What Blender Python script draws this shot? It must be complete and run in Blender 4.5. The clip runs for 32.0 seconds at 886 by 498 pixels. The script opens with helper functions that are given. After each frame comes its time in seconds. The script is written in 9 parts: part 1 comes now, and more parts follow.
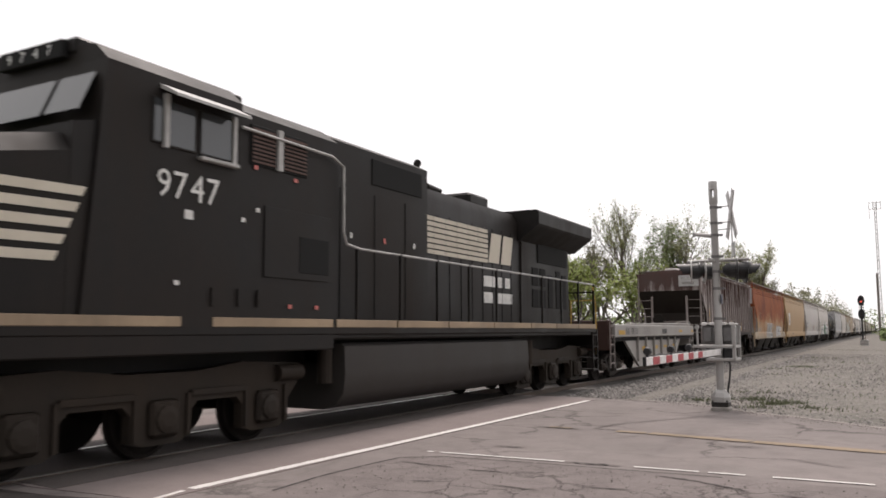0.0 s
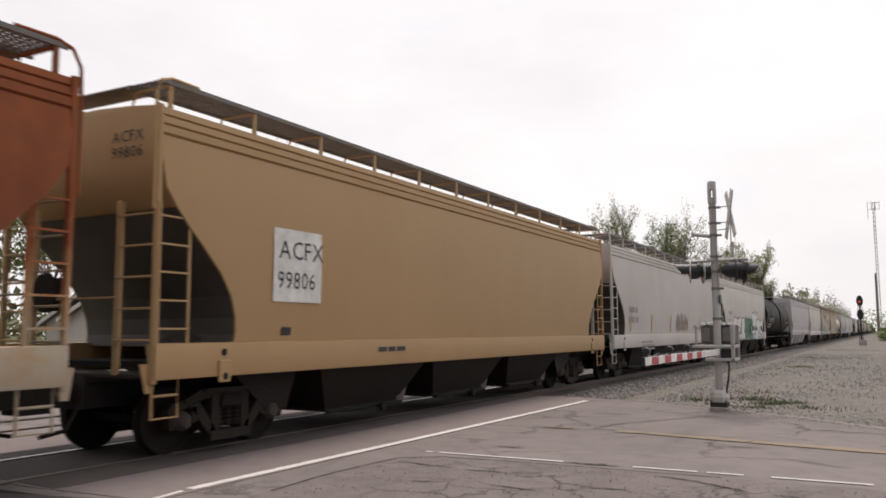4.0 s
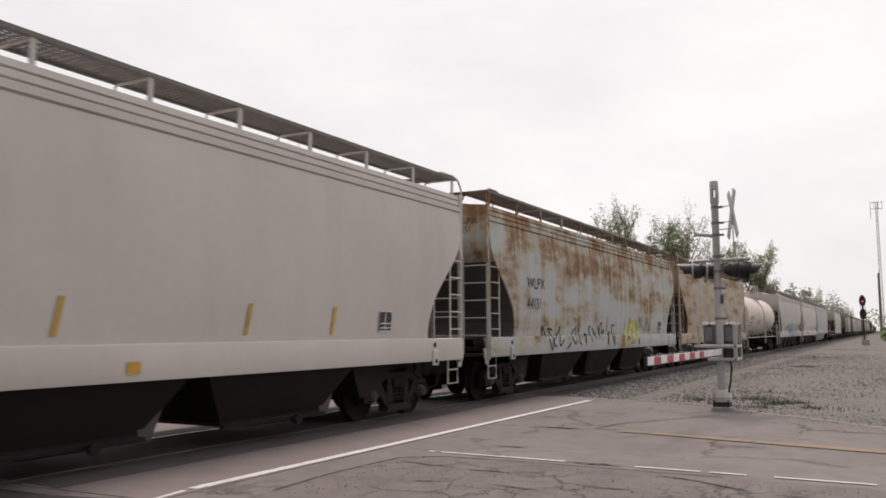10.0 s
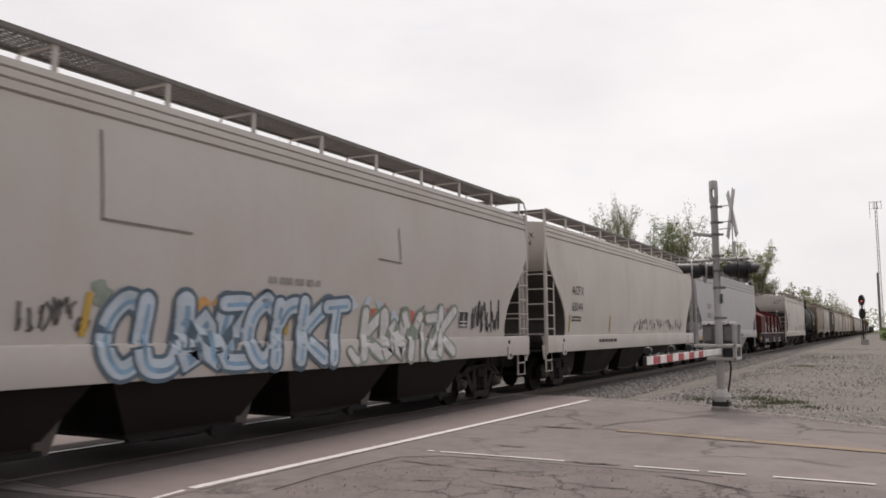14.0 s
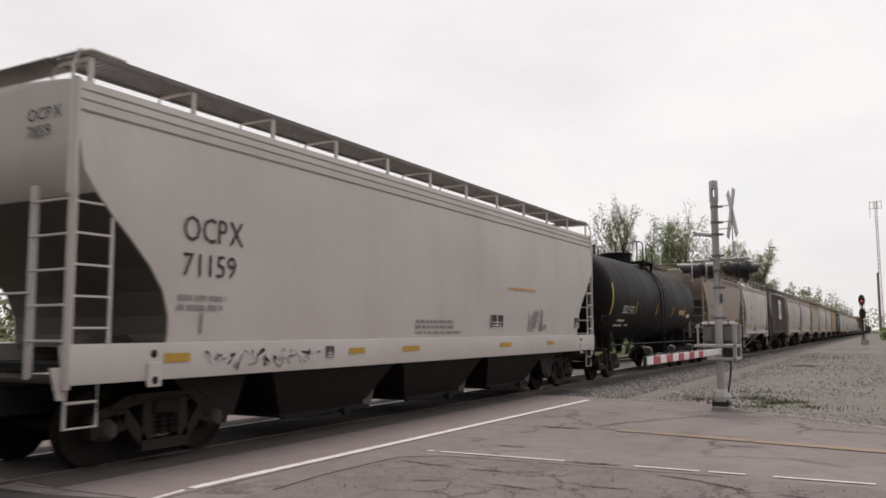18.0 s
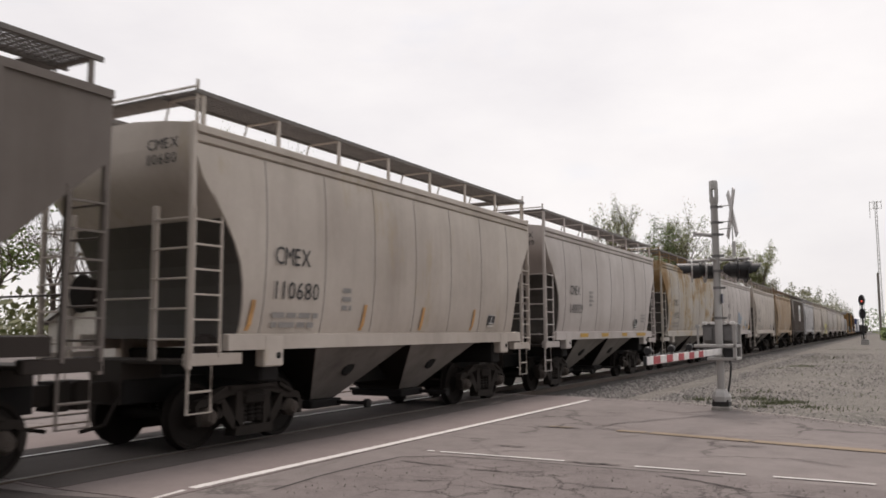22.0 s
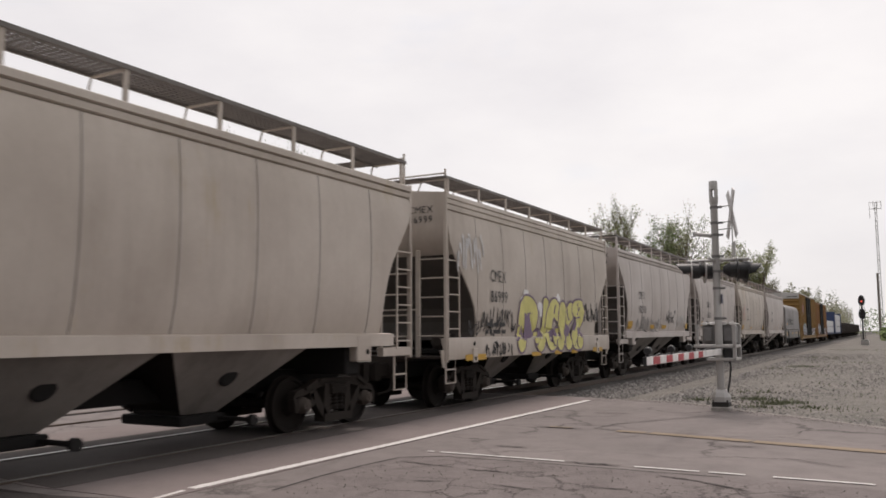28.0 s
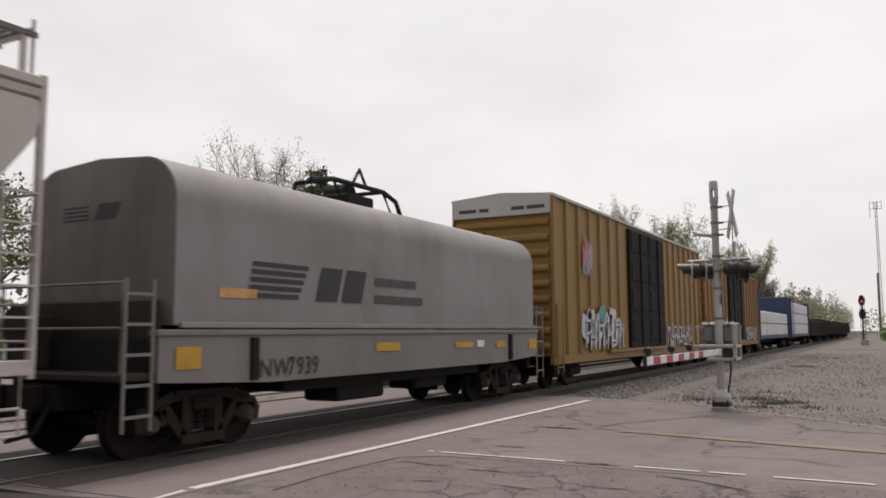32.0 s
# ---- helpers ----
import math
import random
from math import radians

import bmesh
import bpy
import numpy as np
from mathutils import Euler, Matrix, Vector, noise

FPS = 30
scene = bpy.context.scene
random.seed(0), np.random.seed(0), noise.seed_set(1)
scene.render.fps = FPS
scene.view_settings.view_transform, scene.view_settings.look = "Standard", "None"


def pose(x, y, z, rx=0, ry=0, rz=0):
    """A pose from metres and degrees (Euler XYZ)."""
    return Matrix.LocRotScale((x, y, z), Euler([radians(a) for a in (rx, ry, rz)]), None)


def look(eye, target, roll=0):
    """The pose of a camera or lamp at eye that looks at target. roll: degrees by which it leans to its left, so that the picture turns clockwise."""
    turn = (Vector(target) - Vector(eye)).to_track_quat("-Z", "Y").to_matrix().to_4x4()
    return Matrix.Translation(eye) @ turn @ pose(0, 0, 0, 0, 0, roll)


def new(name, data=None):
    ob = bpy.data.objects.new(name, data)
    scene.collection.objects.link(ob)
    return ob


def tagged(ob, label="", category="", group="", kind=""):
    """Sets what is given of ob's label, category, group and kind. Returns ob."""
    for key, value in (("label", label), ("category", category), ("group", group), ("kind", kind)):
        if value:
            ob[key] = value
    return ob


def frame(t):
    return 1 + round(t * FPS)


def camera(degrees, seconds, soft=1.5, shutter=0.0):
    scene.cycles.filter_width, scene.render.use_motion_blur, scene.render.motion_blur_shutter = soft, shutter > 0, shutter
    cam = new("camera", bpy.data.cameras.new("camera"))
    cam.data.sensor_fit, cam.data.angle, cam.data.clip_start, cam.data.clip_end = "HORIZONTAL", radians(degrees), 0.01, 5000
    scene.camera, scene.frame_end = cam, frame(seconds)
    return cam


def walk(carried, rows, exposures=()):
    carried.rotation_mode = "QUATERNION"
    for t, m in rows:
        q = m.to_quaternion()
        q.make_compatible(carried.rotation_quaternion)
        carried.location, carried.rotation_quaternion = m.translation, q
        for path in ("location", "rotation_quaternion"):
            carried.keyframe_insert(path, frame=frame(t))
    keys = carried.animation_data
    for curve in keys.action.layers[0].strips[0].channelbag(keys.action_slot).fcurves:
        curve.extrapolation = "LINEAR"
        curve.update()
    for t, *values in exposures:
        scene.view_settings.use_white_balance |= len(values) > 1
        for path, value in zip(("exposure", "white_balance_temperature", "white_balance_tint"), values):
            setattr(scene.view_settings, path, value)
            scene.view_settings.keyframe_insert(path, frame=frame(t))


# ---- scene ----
# ---- camera: a tripod beside the level crossing, with the faint shake of wind and passing wheels ----
# world: y runs along the railway, away from the crossing; x is to the right of it; z = 0 is the rail head
EYE = (0.0, 0.0, 1.633)
cam = camera(57.47, 32.0, soft=1.7, shutter=0.1)
WOBBLE = [
    (0, 28.797, 6.32), (0.5, 28.708, 6.326), (1, 28.708, 6.338), (1.5, 28.775, 6.372), (2, 28.725, 6.338),
    (2.5, 28.72, 6.326), (3, 28.714, 6.338), (3.5, 28.719, 6.326), (5.5, 28.725, 6.355), (6, 28.764, 6.377),
    (6.5, 28.875, 6.32), (7, 28.797, 6.321), (7.5, 28.91, 6.293), (8, 28.853, 6.315), (8.5, 28.943, 6.276),
    (9, 28.91, 6.249), (9.5, 28.937, 6.221), (10, 28.876, 6.309), (10.5, 28.864, 6.276), (11, 28.864, 6.271),
    (11.5, 28.864, 6.26), (12, 28.848, 6.271), (12.5, 28.842, 6.276), (13, 28.836, 6.292), (13.5, 28.87, 6.303),
    (14, 28.831, 6.281), (14.5, 28.859, 6.276), (16.5, 28.841, 6.271), (17, 28.836, 6.276), (17.5, 28.831, 6.271),
    (18, 28.836, 6.276), (18.5, 28.825, 6.276), (19, 28.836, 6.292), (19.5, 28.825, 6.271), (20, 28.836, 6.281),
    (20.5, 28.831, 6.276), (21, 28.831, 6.276), (21.5, 28.825, 6.281), (22, 28.836, 6.281), (22.5, 28.859, 6.298),
    (23, 28.87, 6.287), (23.5, 28.848, 6.271), (24, 28.847, 6.303), (24.5, 28.865, 6.271), (25, 28.836, 6.276),
    (25.5, 28.864, 6.276), (26, 28.841, 6.304), (26.5, 28.87, 6.287), (28.5, 28.809, 6.315), (29, 28.808, 6.326),
    (29.5, 28.825, 6.338), (30, 28.842, 6.366), (30.5, 28.926, 6.226), (31, 28.847, 6.276), (31.5, 28.803, 6.292),
    (32, 28.836, 6.303),
]
# the camera's own exposure, in stops, as pale and dark cars fill its view
EXPOSURES = [(0, 0.20), (0.5, 0.04), (1, -0.22), (2, -0.03), (3, 0.00), (6, -0.04), (7, -0.06), (8, -0.07), (10, -0.08), (12, -0.10), (13, -0.22), (14, -0.12), (17, -0.21), (18, -0.14), (19, -0.14), (20, -0.10), (26, -0.11), (29, -0.15), (30, -0.14), (31, -0.12), (32, -0.18)]
walk(cam, [(t, pose(*EYE, 89.556 + pitch, 0.3, yaw - 0.023)) for t, yaw, pitch in WOBBLE], exposures=EXPOSURES)

# ---- sky and sun: thin bright overcast with the sun high behind the haze ----
SUN = Vector((-0.13, 0.50, 1.0)).normalized()
world = bpy.data.worlds.new("sky")
scene.world = world
world.use_nodes = True
wn, wl = world.node_tree.nodes, world.node_tree.links
wn.clear()
w_out = wn.new("ShaderNodeOutputWorld")
w_mix = wn.new("ShaderNodeMixShader")
w_sky = wn.new("ShaderNodeTexSky")
w_sky.sky_type, w_sky.sun_disc = "NISHITA", False
w_sky.sun_elevation, w_sky.sun_rotation = math.asin(SUN.z), math.atan2(SUN.x, SUN.y)
w_blue = wn.new("ShaderNodeBackground")
w_blue.inputs["Strength"].default_value = 0.15
w_cloud = wn.new("ShaderNodeBackground")
w_cloud.inputs["Strength"].default_value = 1.26
w_tc = wn.new("ShaderNodeTexCoord")
w_map = wn.new("ShaderNodeMapping")
w_map.inputs["Scale"].default_value = (1.0, 1.0, 2.6)
w_n1 = wn.new("ShaderNodeTexNoise")
w_n1.inputs["Scale"].default_value, w_n1.inputs["Detail"].default_value, w_n1.inputs["Roughness"].default_value = 2.2, 6.0, 0.55
w_n2 = wn.new("ShaderNodeTexNoise")
w_n2.inputs["Scale"].default_value, w_n2.inputs["Detail"].default_value = 5.5, 7.0
w_r1 = wn.new("ShaderNodeValToRGB")
w_r1.color_ramp.elements[0].position, w_r1.color_ramp.elements[0].color = 0.30, (0.775, 0.74, 0.75, 1)
w_r1.color_ramp.elements[1].position, w_r1.color_ramp.elements[1].color = 0.62, (0.905, 0.865, 0.855, 1)
w_r2 = wn.new("ShaderNodeMapRange")
w_r2.inputs["From Min"].default_value, w_r2.inputs["From Max"].default_value = 0.62, 0.80
w_r2.inputs["To Min"].default_value, w_r2.inputs["To Max"].default_value = 0.97, 0.86
wl.new(w_tc.outputs["Generated"], w_map.inputs["Vector"])
wl.new(w_map.outputs["Vector"], w_n1.inputs["Vector"])
wl.new(w_map.outputs["Vector"], w_n2.inputs["Vector"])
wl.new(w_n1.outputs["Fac"], w_r1.inputs["Fac"])
# the haze is brightest round the sun and dims on the far side of the sky
w_dot = wn.new("ShaderNodeVectorMath")
w_dot.operation = "DOT_PRODUCT"
w_dot.inputs[1].default_value = SUN
w_half = wn.new("ShaderNodeMapRange")
w_half.inputs["From Min"].default_value, w_half.inputs["From Max"].default_value = -1.0, 1.0
w_glow = wn.new("ShaderNodeValToRGB")
w_glow.color_ramp.elements[0].position, w_glow.color_ramp.elements[0].color = 0.34, (0.10, 0.10, 0.105, 1)
w_glow.color_ramp.elements[1].position, w_glow.color_ramp.elements[1].color = 0.57, (0.85, 0.85, 0.85, 1)
w_top = w_glow.color_ramp.elements.new(0.95)
w_top.color = (1.0, 1.0, 1.0, 1)
w_mul = wn.new("ShaderNodeMix")
w_mul.data_type, w_mul.blend_type = "RGBA", "MULTIPLY"
w_mul.inputs[0].default_value = 1.0
wl.new(w_tc.outputs["Generated"], w_dot.inputs[0])
wl.new(w_dot.outputs["Value"], w_half.inputs["Value"])
wl.new(w_half.outputs["Result"], w_glow.inputs["Fac"])
wl.new(w_r1.outputs["Color"], w_mul.inputs[6])
wl.new(w_glow.outputs["Color"], w_mul.inputs[7])
wl.new(w_mul.outputs[2], w_cloud.inputs["Color"])
wl.new(w_n2.outputs["Fac"], w_r2.inputs["Value"])
wl.new(w_sky.outputs["Color"], w_blue.inputs["Color"])
wl.new(w_r2.outputs["Result"], w_mix.inputs["Fac"])
wl.new(w_blue.outputs["Background"], w_mix.inputs[1])
wl.new(w_cloud.outputs["Background"], w_mix.inputs[2])
wl.new(w_mix.outputs["Shader"], w_out.inputs["Surface"])
sun = new("sun", bpy.data.lights.new("sun", "SUN"))
sun.data.energy, sun.data.angle, sun.data.color = 2.5, radians(13), (1.0, 0.885, 0.83)
sun.matrix_basis = look(SUN * 60, (0, 0, 0))
scene.view_settings.exposure = 0.0

# ---- materials ----
MATS = {}


def material(name, build):
    if name not in MATS:
        m = bpy.data.materials.new(name)
        m.use_nodes = True
        m.node_tree.nodes.clear()
        out = m.node_tree.nodes.new("ShaderNodeOutputMaterial")
        p = m.node_tree.nodes.new("ShaderNodeBsdfPrincipled")
        m.node_tree.links.new(p.outputs["BSDF"], out.inputs["Surface"])
        build(m.node_tree, p)
        MATS[name] = m
    return MATS[name]


def node(nt, kind, ins=(), **attrs):
    n = nt.nodes.new(kind)
    if "operation" in attrs:
        n.operation = attrs["operation"]
    if "data_type" in attrs:
        n.data_type = attrs["data_type"]
    if "feature" in attrs:
        n.feature = attrs["feature"]
    for k, v in dict(ins).items():
        if isinstance(v, bpy.types.NodeSocket):
            nt.links.new(v, n.inputs[k])
        else:
            n.inputs[k].default_value = v
    return n


def coords(nt, scale=(1, 1, 1), per_object=True):
    tc = node(nt, "ShaderNodeTexCoord")
    mp = node(nt, "ShaderNodeMapping", {"Vector": tc.outputs["Object"], "Scale": scale})
    return mp.outputs["Vector"]


def speckle(nt, vec, scale, detail=5.0, rough=0.6, w=None):
    n = node(nt, "ShaderNodeTexNoise", {"Vector": vec, "Scale": scale, "Detail": detail, "Roughness": rough})
    if w is not None:
        n.noise_dimensions = "4D"
        nt.links.new(w, n.inputs["W"])
    return n.outputs["Fac"]


def ramp(nt, fac, lo, hi, a=0.0, b=1.0):
    return node(nt, "ShaderNodeMapRange", {"Value": fac, "From Min": lo, "From Max": hi, "To Min": a, "To Max": b}).outputs["Result"]


def blend(nt, fac, a, b):
    n = node(nt, "ShaderNodeMix", data_type="RGBA")
    for i, v in ((0, fac), (6, a), (7, b)):
        if isinstance(v, bpy.types.NodeSocket):
            nt.links.new(v, n.inputs[i])
        else:
            n.inputs[i].default_value = v if i == 0 else (*v, 1.0)
    return n.outputs[2]


def calc(nt, op, a, b):
    n = node(nt, "ShaderNodeMath", operation=op)
    for i, v in enumerate((a, b)):
        if isinstance(v, bpy.types.NodeSocket):
            nt.links.new(v, n.inputs[i])
        else:
            n.inputs[i].default_value = v
    return n.outputs["Value"]


def bump(nt, p, height, strength=0.3, distance=0.01):
    b = node(nt, "ShaderNodeBump", {"Height": height, "Strength": strength, "Distance": distance})
    nt.links.new(b.outputs["Normal"], p.inputs["Normal"])


def lot(nt):
    """A number of its own for each object."""
    return calc(nt, "MULTIPLY", node(nt, "ShaderNodeObjectInfo").outputs["Random"], 40.0)


def paint(name, base, grime=(0.16, 0.13, 0.11), dirt=0.35, rust=0.0, rust_col=(0.26, 0.085, 0.03), rough=0.55, high=0.0, metal=0.0, spread=0.5, spec=0.3, runs_w=0.4, runs_f=3.2, halo=None, tone2=None, smear=(1.0, 1.0, 0.75)):
    """Weathered railway paint: base colour, vertical streaks of grime, patches of rust (more of it high up where high > 0)."""
    def build(nt, p):
        w = lot(nt)
        flat, tall = coords(nt), coords(nt, (2.1, 2.1, 0.26))
        streak = ramp(nt, speckle(nt, tall, 0.8, 5.0, 0.6, w), 0.48, 0.80)
        cloud = ramp(nt, speckle(nt, flat, 0.55, 4.0, 0.55, w), 0.35, 0.75)
        soot = calc(nt, "MULTIPLY", calc(nt, "ADD", calc(nt, "MULTIPLY", streak, 0.50), calc(nt, "MULTIPLY", cloud, 0.70)), dirt)
        col = blend(nt, soot, base, grime)
        fine = speckle(nt, flat, 9.0, 6.0, 0.7, w)
        col = blend(nt, ramp(nt, fine, 0.35, 0.75, 0.0, 0.16), col, grime)
        if rust > 0:
            patch = speckle(nt, coords(nt, smear), 0.75, 8.0, 0.66, w)
            runs = speckle(nt, coords(nt, (runs_f, runs_f, 0.16)), 1.0, 6.0, 0.7, w)
            r = calc(nt, "ADD", calc(nt, "MULTIPLY", patch, 1 - runs_w), calc(nt, "MULTIPLY", runs, runs_w))
            if high:
                z = node(nt, "ShaderNodeSeparateXYZ", {"Vector": flat}).outputs["Z"]
                r = calc(nt, "ADD", r, calc(nt, "MULTIPLY", calc(nt, "SUBTRACT", z, 2.6), high))
            edge = 0.68 - 0.3 * rust
            fac = ramp(nt, r, edge, edge + 0.12 * spread + 0.02, 0.0, 0.92)
            if halo:
                col = blend(nt, ramp(nt, r, edge - 0.09 * spread - 0.03, edge + 0.02, 0.0, 0.75), col, halo)
            tone = blend(nt, ramp(nt, speckle(nt, flat, 3.0, 6.0, 0.7, w), 0.3, 0.7), rust_col, tuple(c * 0.62 + 0.015 for c in rust_col))
            if tone2:
                tone = blend(nt, ramp(nt, speckle(nt, coords(nt, (0.9, 0.9, 0.7)), 0.8, 3.0, 0.5, w), 0.46, 0.66, 0.0, 0.85), tone, tone2)
            col = blend(nt, fac, col, tone)
            nt.links.new(ramp(nt, fac, 0.0, 1.0, rough, 0.85), p.inputs["Roughness"])
        else:
            nt.links.new(ramp(nt, soot, 0.0, 0.6, rough, min(0.9, rough + 0.25)), p.inputs["Roughness"])
        nt.links.new(col, p.inputs["Base Color"])
        p.inputs["Metallic"].default_value = metal
        p.inputs["Specular IOR Level"].default_value = spec
        dent = speckle(nt, coords(nt, (0.8, 0.8, 0.28)), 1.0, 1.5, 0.4, w)
        bump(nt, p, calc(nt, "ADD", calc(nt, "MULTIPLY", dent, 3.2), calc(nt, "ADD", calc(nt, "MULTIPLY", cloud, 0.4), calc(nt, "MULTIPLY", fine, 0.08))), 0.42, 0.02)
    return material(name, build)


def plain(name, base, rough=0.6, metal=0.0, vary=0.25, scale=6.0, glow=0.0):
    def build(nt, p):
        n = speckle(nt, coords(nt), scale, 5.0, 0.6, lot(nt))
        nt.links.new(blend(nt, ramp(nt, n, 0.3, 0.7), tuple(c * (1 - vary) for c in base), tuple(min(1, c * (1 + vary * 0.5)) for c in base)), p.inputs["Base Color"])
        p.inputs["Roughness"].default_value, p.inputs["Metallic"].default_value = rough, metal
        bump(nt, p, n, 0.15, 0.005)
        if glow:
            p.inputs["Emission Color"].default_value, p.inputs["Emission Strength"].default_value = (*base, 1), glow
    return material(name, build)


def ground_mat(name, a, b, c, scale=1.0, grit=40.0, depth=0.012, cracks=0.0, stone=0.0):
    """Ground at two scales: broad stains between a and b, grit or stones of colour c, and dark cracks."""
    def build(nt, p):
        v = coords(nt)
        broad = ramp(nt, speckle(nt, v, 0.35 * scale, 5.0, 0.6), 0.3, 0.7)
        mid = speckle(nt, v, 2.3 * scale, 7.0, 0.7)
        col = blend(nt, broad, a, b)
        col = blend(nt, ramp(nt, mid, 0.45, 0.75, 0.0, 0.6), col, c)
        h = speckle(nt, v, grit, 3.0, 0.7)
        if stone:
            vo = node(nt, "ShaderNodeTexVoronoi", {"Vector": v, "Scale": stone})
            tone = node(nt, "ShaderNodeSeparateColor", {"Color": vo.outputs["Color"]}).outputs[0]
            col = blend(nt, ramp(nt, tone, 0.0, 1.0, 0.0, 0.55), col, tuple(x * 0.45 for x in c))
            h = calc(nt, "SUBTRACT", 1.0, vo.outputs["Distance"])
        col = blend(nt, ramp(nt, speckle(nt, v, grit, 2.0, 0.6), 0.4, 0.7, 0.0, 0.30), col, tuple(x * 0.6 for x in a))
        if cracks:
            warp = node(nt, "ShaderNodeTexNoise", {"Vector": v, "Scale": 1.3, "Detail": 6.0, "Roughness": 0.7})
            wv = node(nt, "ShaderNodeVectorMath", {0: v, 1: warp.outputs["Color"]}, operation="ADD")
            cr = node(nt, "ShaderNodeTexVoronoi", {"Vector": wv.outputs["Vector"], "Scale": 0.9 * cracks}, feature="DISTANCE_TO_EDGE")
            gate = ramp(nt, speckle(nt, v, 0.45, 3.0, 0.5), 0.42, 0.6)
            line = calc(nt, "MULTIPLY", ramp(nt, cr.outputs["Distance"], 0.0, 0.03, 0.8, 0.0), gate)
            col = blend(nt, line, col, (0.035, 0.03, 0.028))
            h = calc(nt, "SUBTRACT", h, calc(nt, "MULTIPLY", line, 1.5))
        nt.links.new(col, p.inputs["Base Color"])
        p.inputs["Roughness"].default_value = 0.92
        p.inputs["Specular IOR Level"].default_value = 0.25
        bump(nt, p, h, 0.6, depth)
    return material(name, build)


def leaf_mat(name, a, b):
    def build(nt, p):
        info = node(nt, "ShaderNodeNewGeometry")
        nt.links.new(blend(nt, info.outputs["Random Per Island"], a, b), p.inputs["Base Color"])
        p.inputs["Roughness"].default_value = 0.7
        p.inputs["Subsurface Weight"].default_value = 0.0
    return material(name, build)


def glass_mat(name, tint, rough=0.08):
    def build(nt, p):
        p.inputs["Base Color"].default_value = (*tint, 1)
        p.inputs["Roughness"].default_value = rough
        p.inputs["Specular IOR Level"].default_value = 0.8
    return material(name, build)


# ---- mesh helpers ----
def quad(bm, *pts):
    return bm.faces.new([bm.verts.new(p) for p in pts])


def box(bm, x0, x1, y0, y1, z0, z1, b=0.0):
    """A box, with its upright and lying edges cut off by b where b > 0."""
    if b <= 0:
        v = [bm.verts.new((x, y, z)) for x in (x0, x1) for y in (y0, y1) for z in (z0, z1)]
        for f in ((0, 1, 3, 2), (4, 6, 7, 5), (0, 4, 5, 1), (2, 3, 7, 6), (0, 2, 6, 4), (1, 5, 7, 3)):
            bm.faces.new([v[i] for i in f])
        return
    loops = []
    for z, i in ((z0, b), (z0 + b, 0), (z1 - b, 0), (z1, b)):
        a, c, d, e = x0 + i, x1 - i, y0 + i, y1 - i
        k = b if i == 0 else b * 0.6
        ring = [(a + k, d), (c - k, d), (c, d + k), (c, e - k), (c - k, e), (a + k, e), (a, e - k), (a, d + k)]
        loops.append([bm.verts.new((x, y, z)) for x, y in ring])
    skin(bm, loops, True)


def skin(bm, loops, caps=True, closed=True):
    n = len(loops[0])
    for a, b in zip(loops, loops[1:]):
        for i in range(n if closed else n - 1):
            j = (i + 1) % n
            bm.faces.new((a[i], a[j], b[j], b[i]))
    if caps:
        bm.faces.new(loops[0][::-1])
        bm.faces.new(loops[-1])


def tube(bm, pts, r, n=6, r2=None, caps=True):
    """A round bar through the points."""
    pts = [Vector(p) for p in pts]
    loops = []
    for i, p in enumerate(pts):
        d = (pts[min(i + 1, len(pts) - 1)] - pts[max(i - 1, 0)]).normalized()
        a = d.orthogonal().normalized() if abs(d.z) > 0.9 else Vector((0, 0, 1)).cross(d).normalized()
        b = d.cross(a)
        k = r if r2 is None else r + (r2 - r) * i / (len(pts) - 1)
        loops.append([bm.verts.new(p + (a * math.cos(t) + b * math.sin(t)) * k) for t in [math.tau * j / n for j in range(n)]])
    skin(bm, loops, caps)


def bar(bm, p, q, w, x0, x1):
    """A flat bar of width w from p to q, (y, z) points, between x0 and x1."""
    p, q = Vector((p[0], p[1])), Vector((q[0], q[1]))
    d = (q - p).normalized() * (w / 2)
    n = Vector((-d.y, d.x))
    ring = [p - d * 0.6 + n, p - d * 0.6 - n, q + d * 0.6 - n, q + d * 0.6 + n]
    skin(bm, [[bm.verts.new((x, c.x, c.y)) for c in ring] for x in (x0, x1)])


def plate(bm, outline, x0, x1):
    """A plate with the outline in (y, z), between x0 and x1."""
    skin(bm, [[bm.verts.new((x, y, z)) for y, z in outline] for x in (x0, x1)])


def along(bm, outline, y0, y1):
    """A section (x, z) drawn out along the track."""
    skin(bm, [[bm.verts.new((x, y, z)) for x, z in outline] for y in (y0, y1)])


def disc(bm, c, axis, r, h, n=20, profile=None):
    """A turned body about an axis 'x', 'y' or 'z': profile of (offset, radius)."""
    loops = []
    for o, k in profile or ((0, r), (h, r)):
        ring = []
        for j in range(n):
            a, b = math.cos(math.tau * j / n) * k, math.sin(math.tau * j / n) * k
            ring.append(bm.verts.new({"x": (c[0] + o, c[1] + a, c[2] + b), "y": (c[0] + a, c[1] + o, c[2] + b), "z": (c[0] + a, c[1] + b, c[2] + o)}[axis]))
        loops.append(ring)
    skin(bm, loops)


def finish(bm, name="mesh", smooth=None):
    bmesh.ops.recalc_face_normals(bm, faces=bm.faces)
    me = bpy.data.meshes.new(name)
    bm.to_mesh(me)
    bm.free()
    if smooth is not None:
        me.polygons.foreach_set("use_smooth", [True] * len(me.polygons))
        me.set_sharp_from_angle(angle=radians(smooth))
    me.materials.append(None)
    return me


MESHES = {}


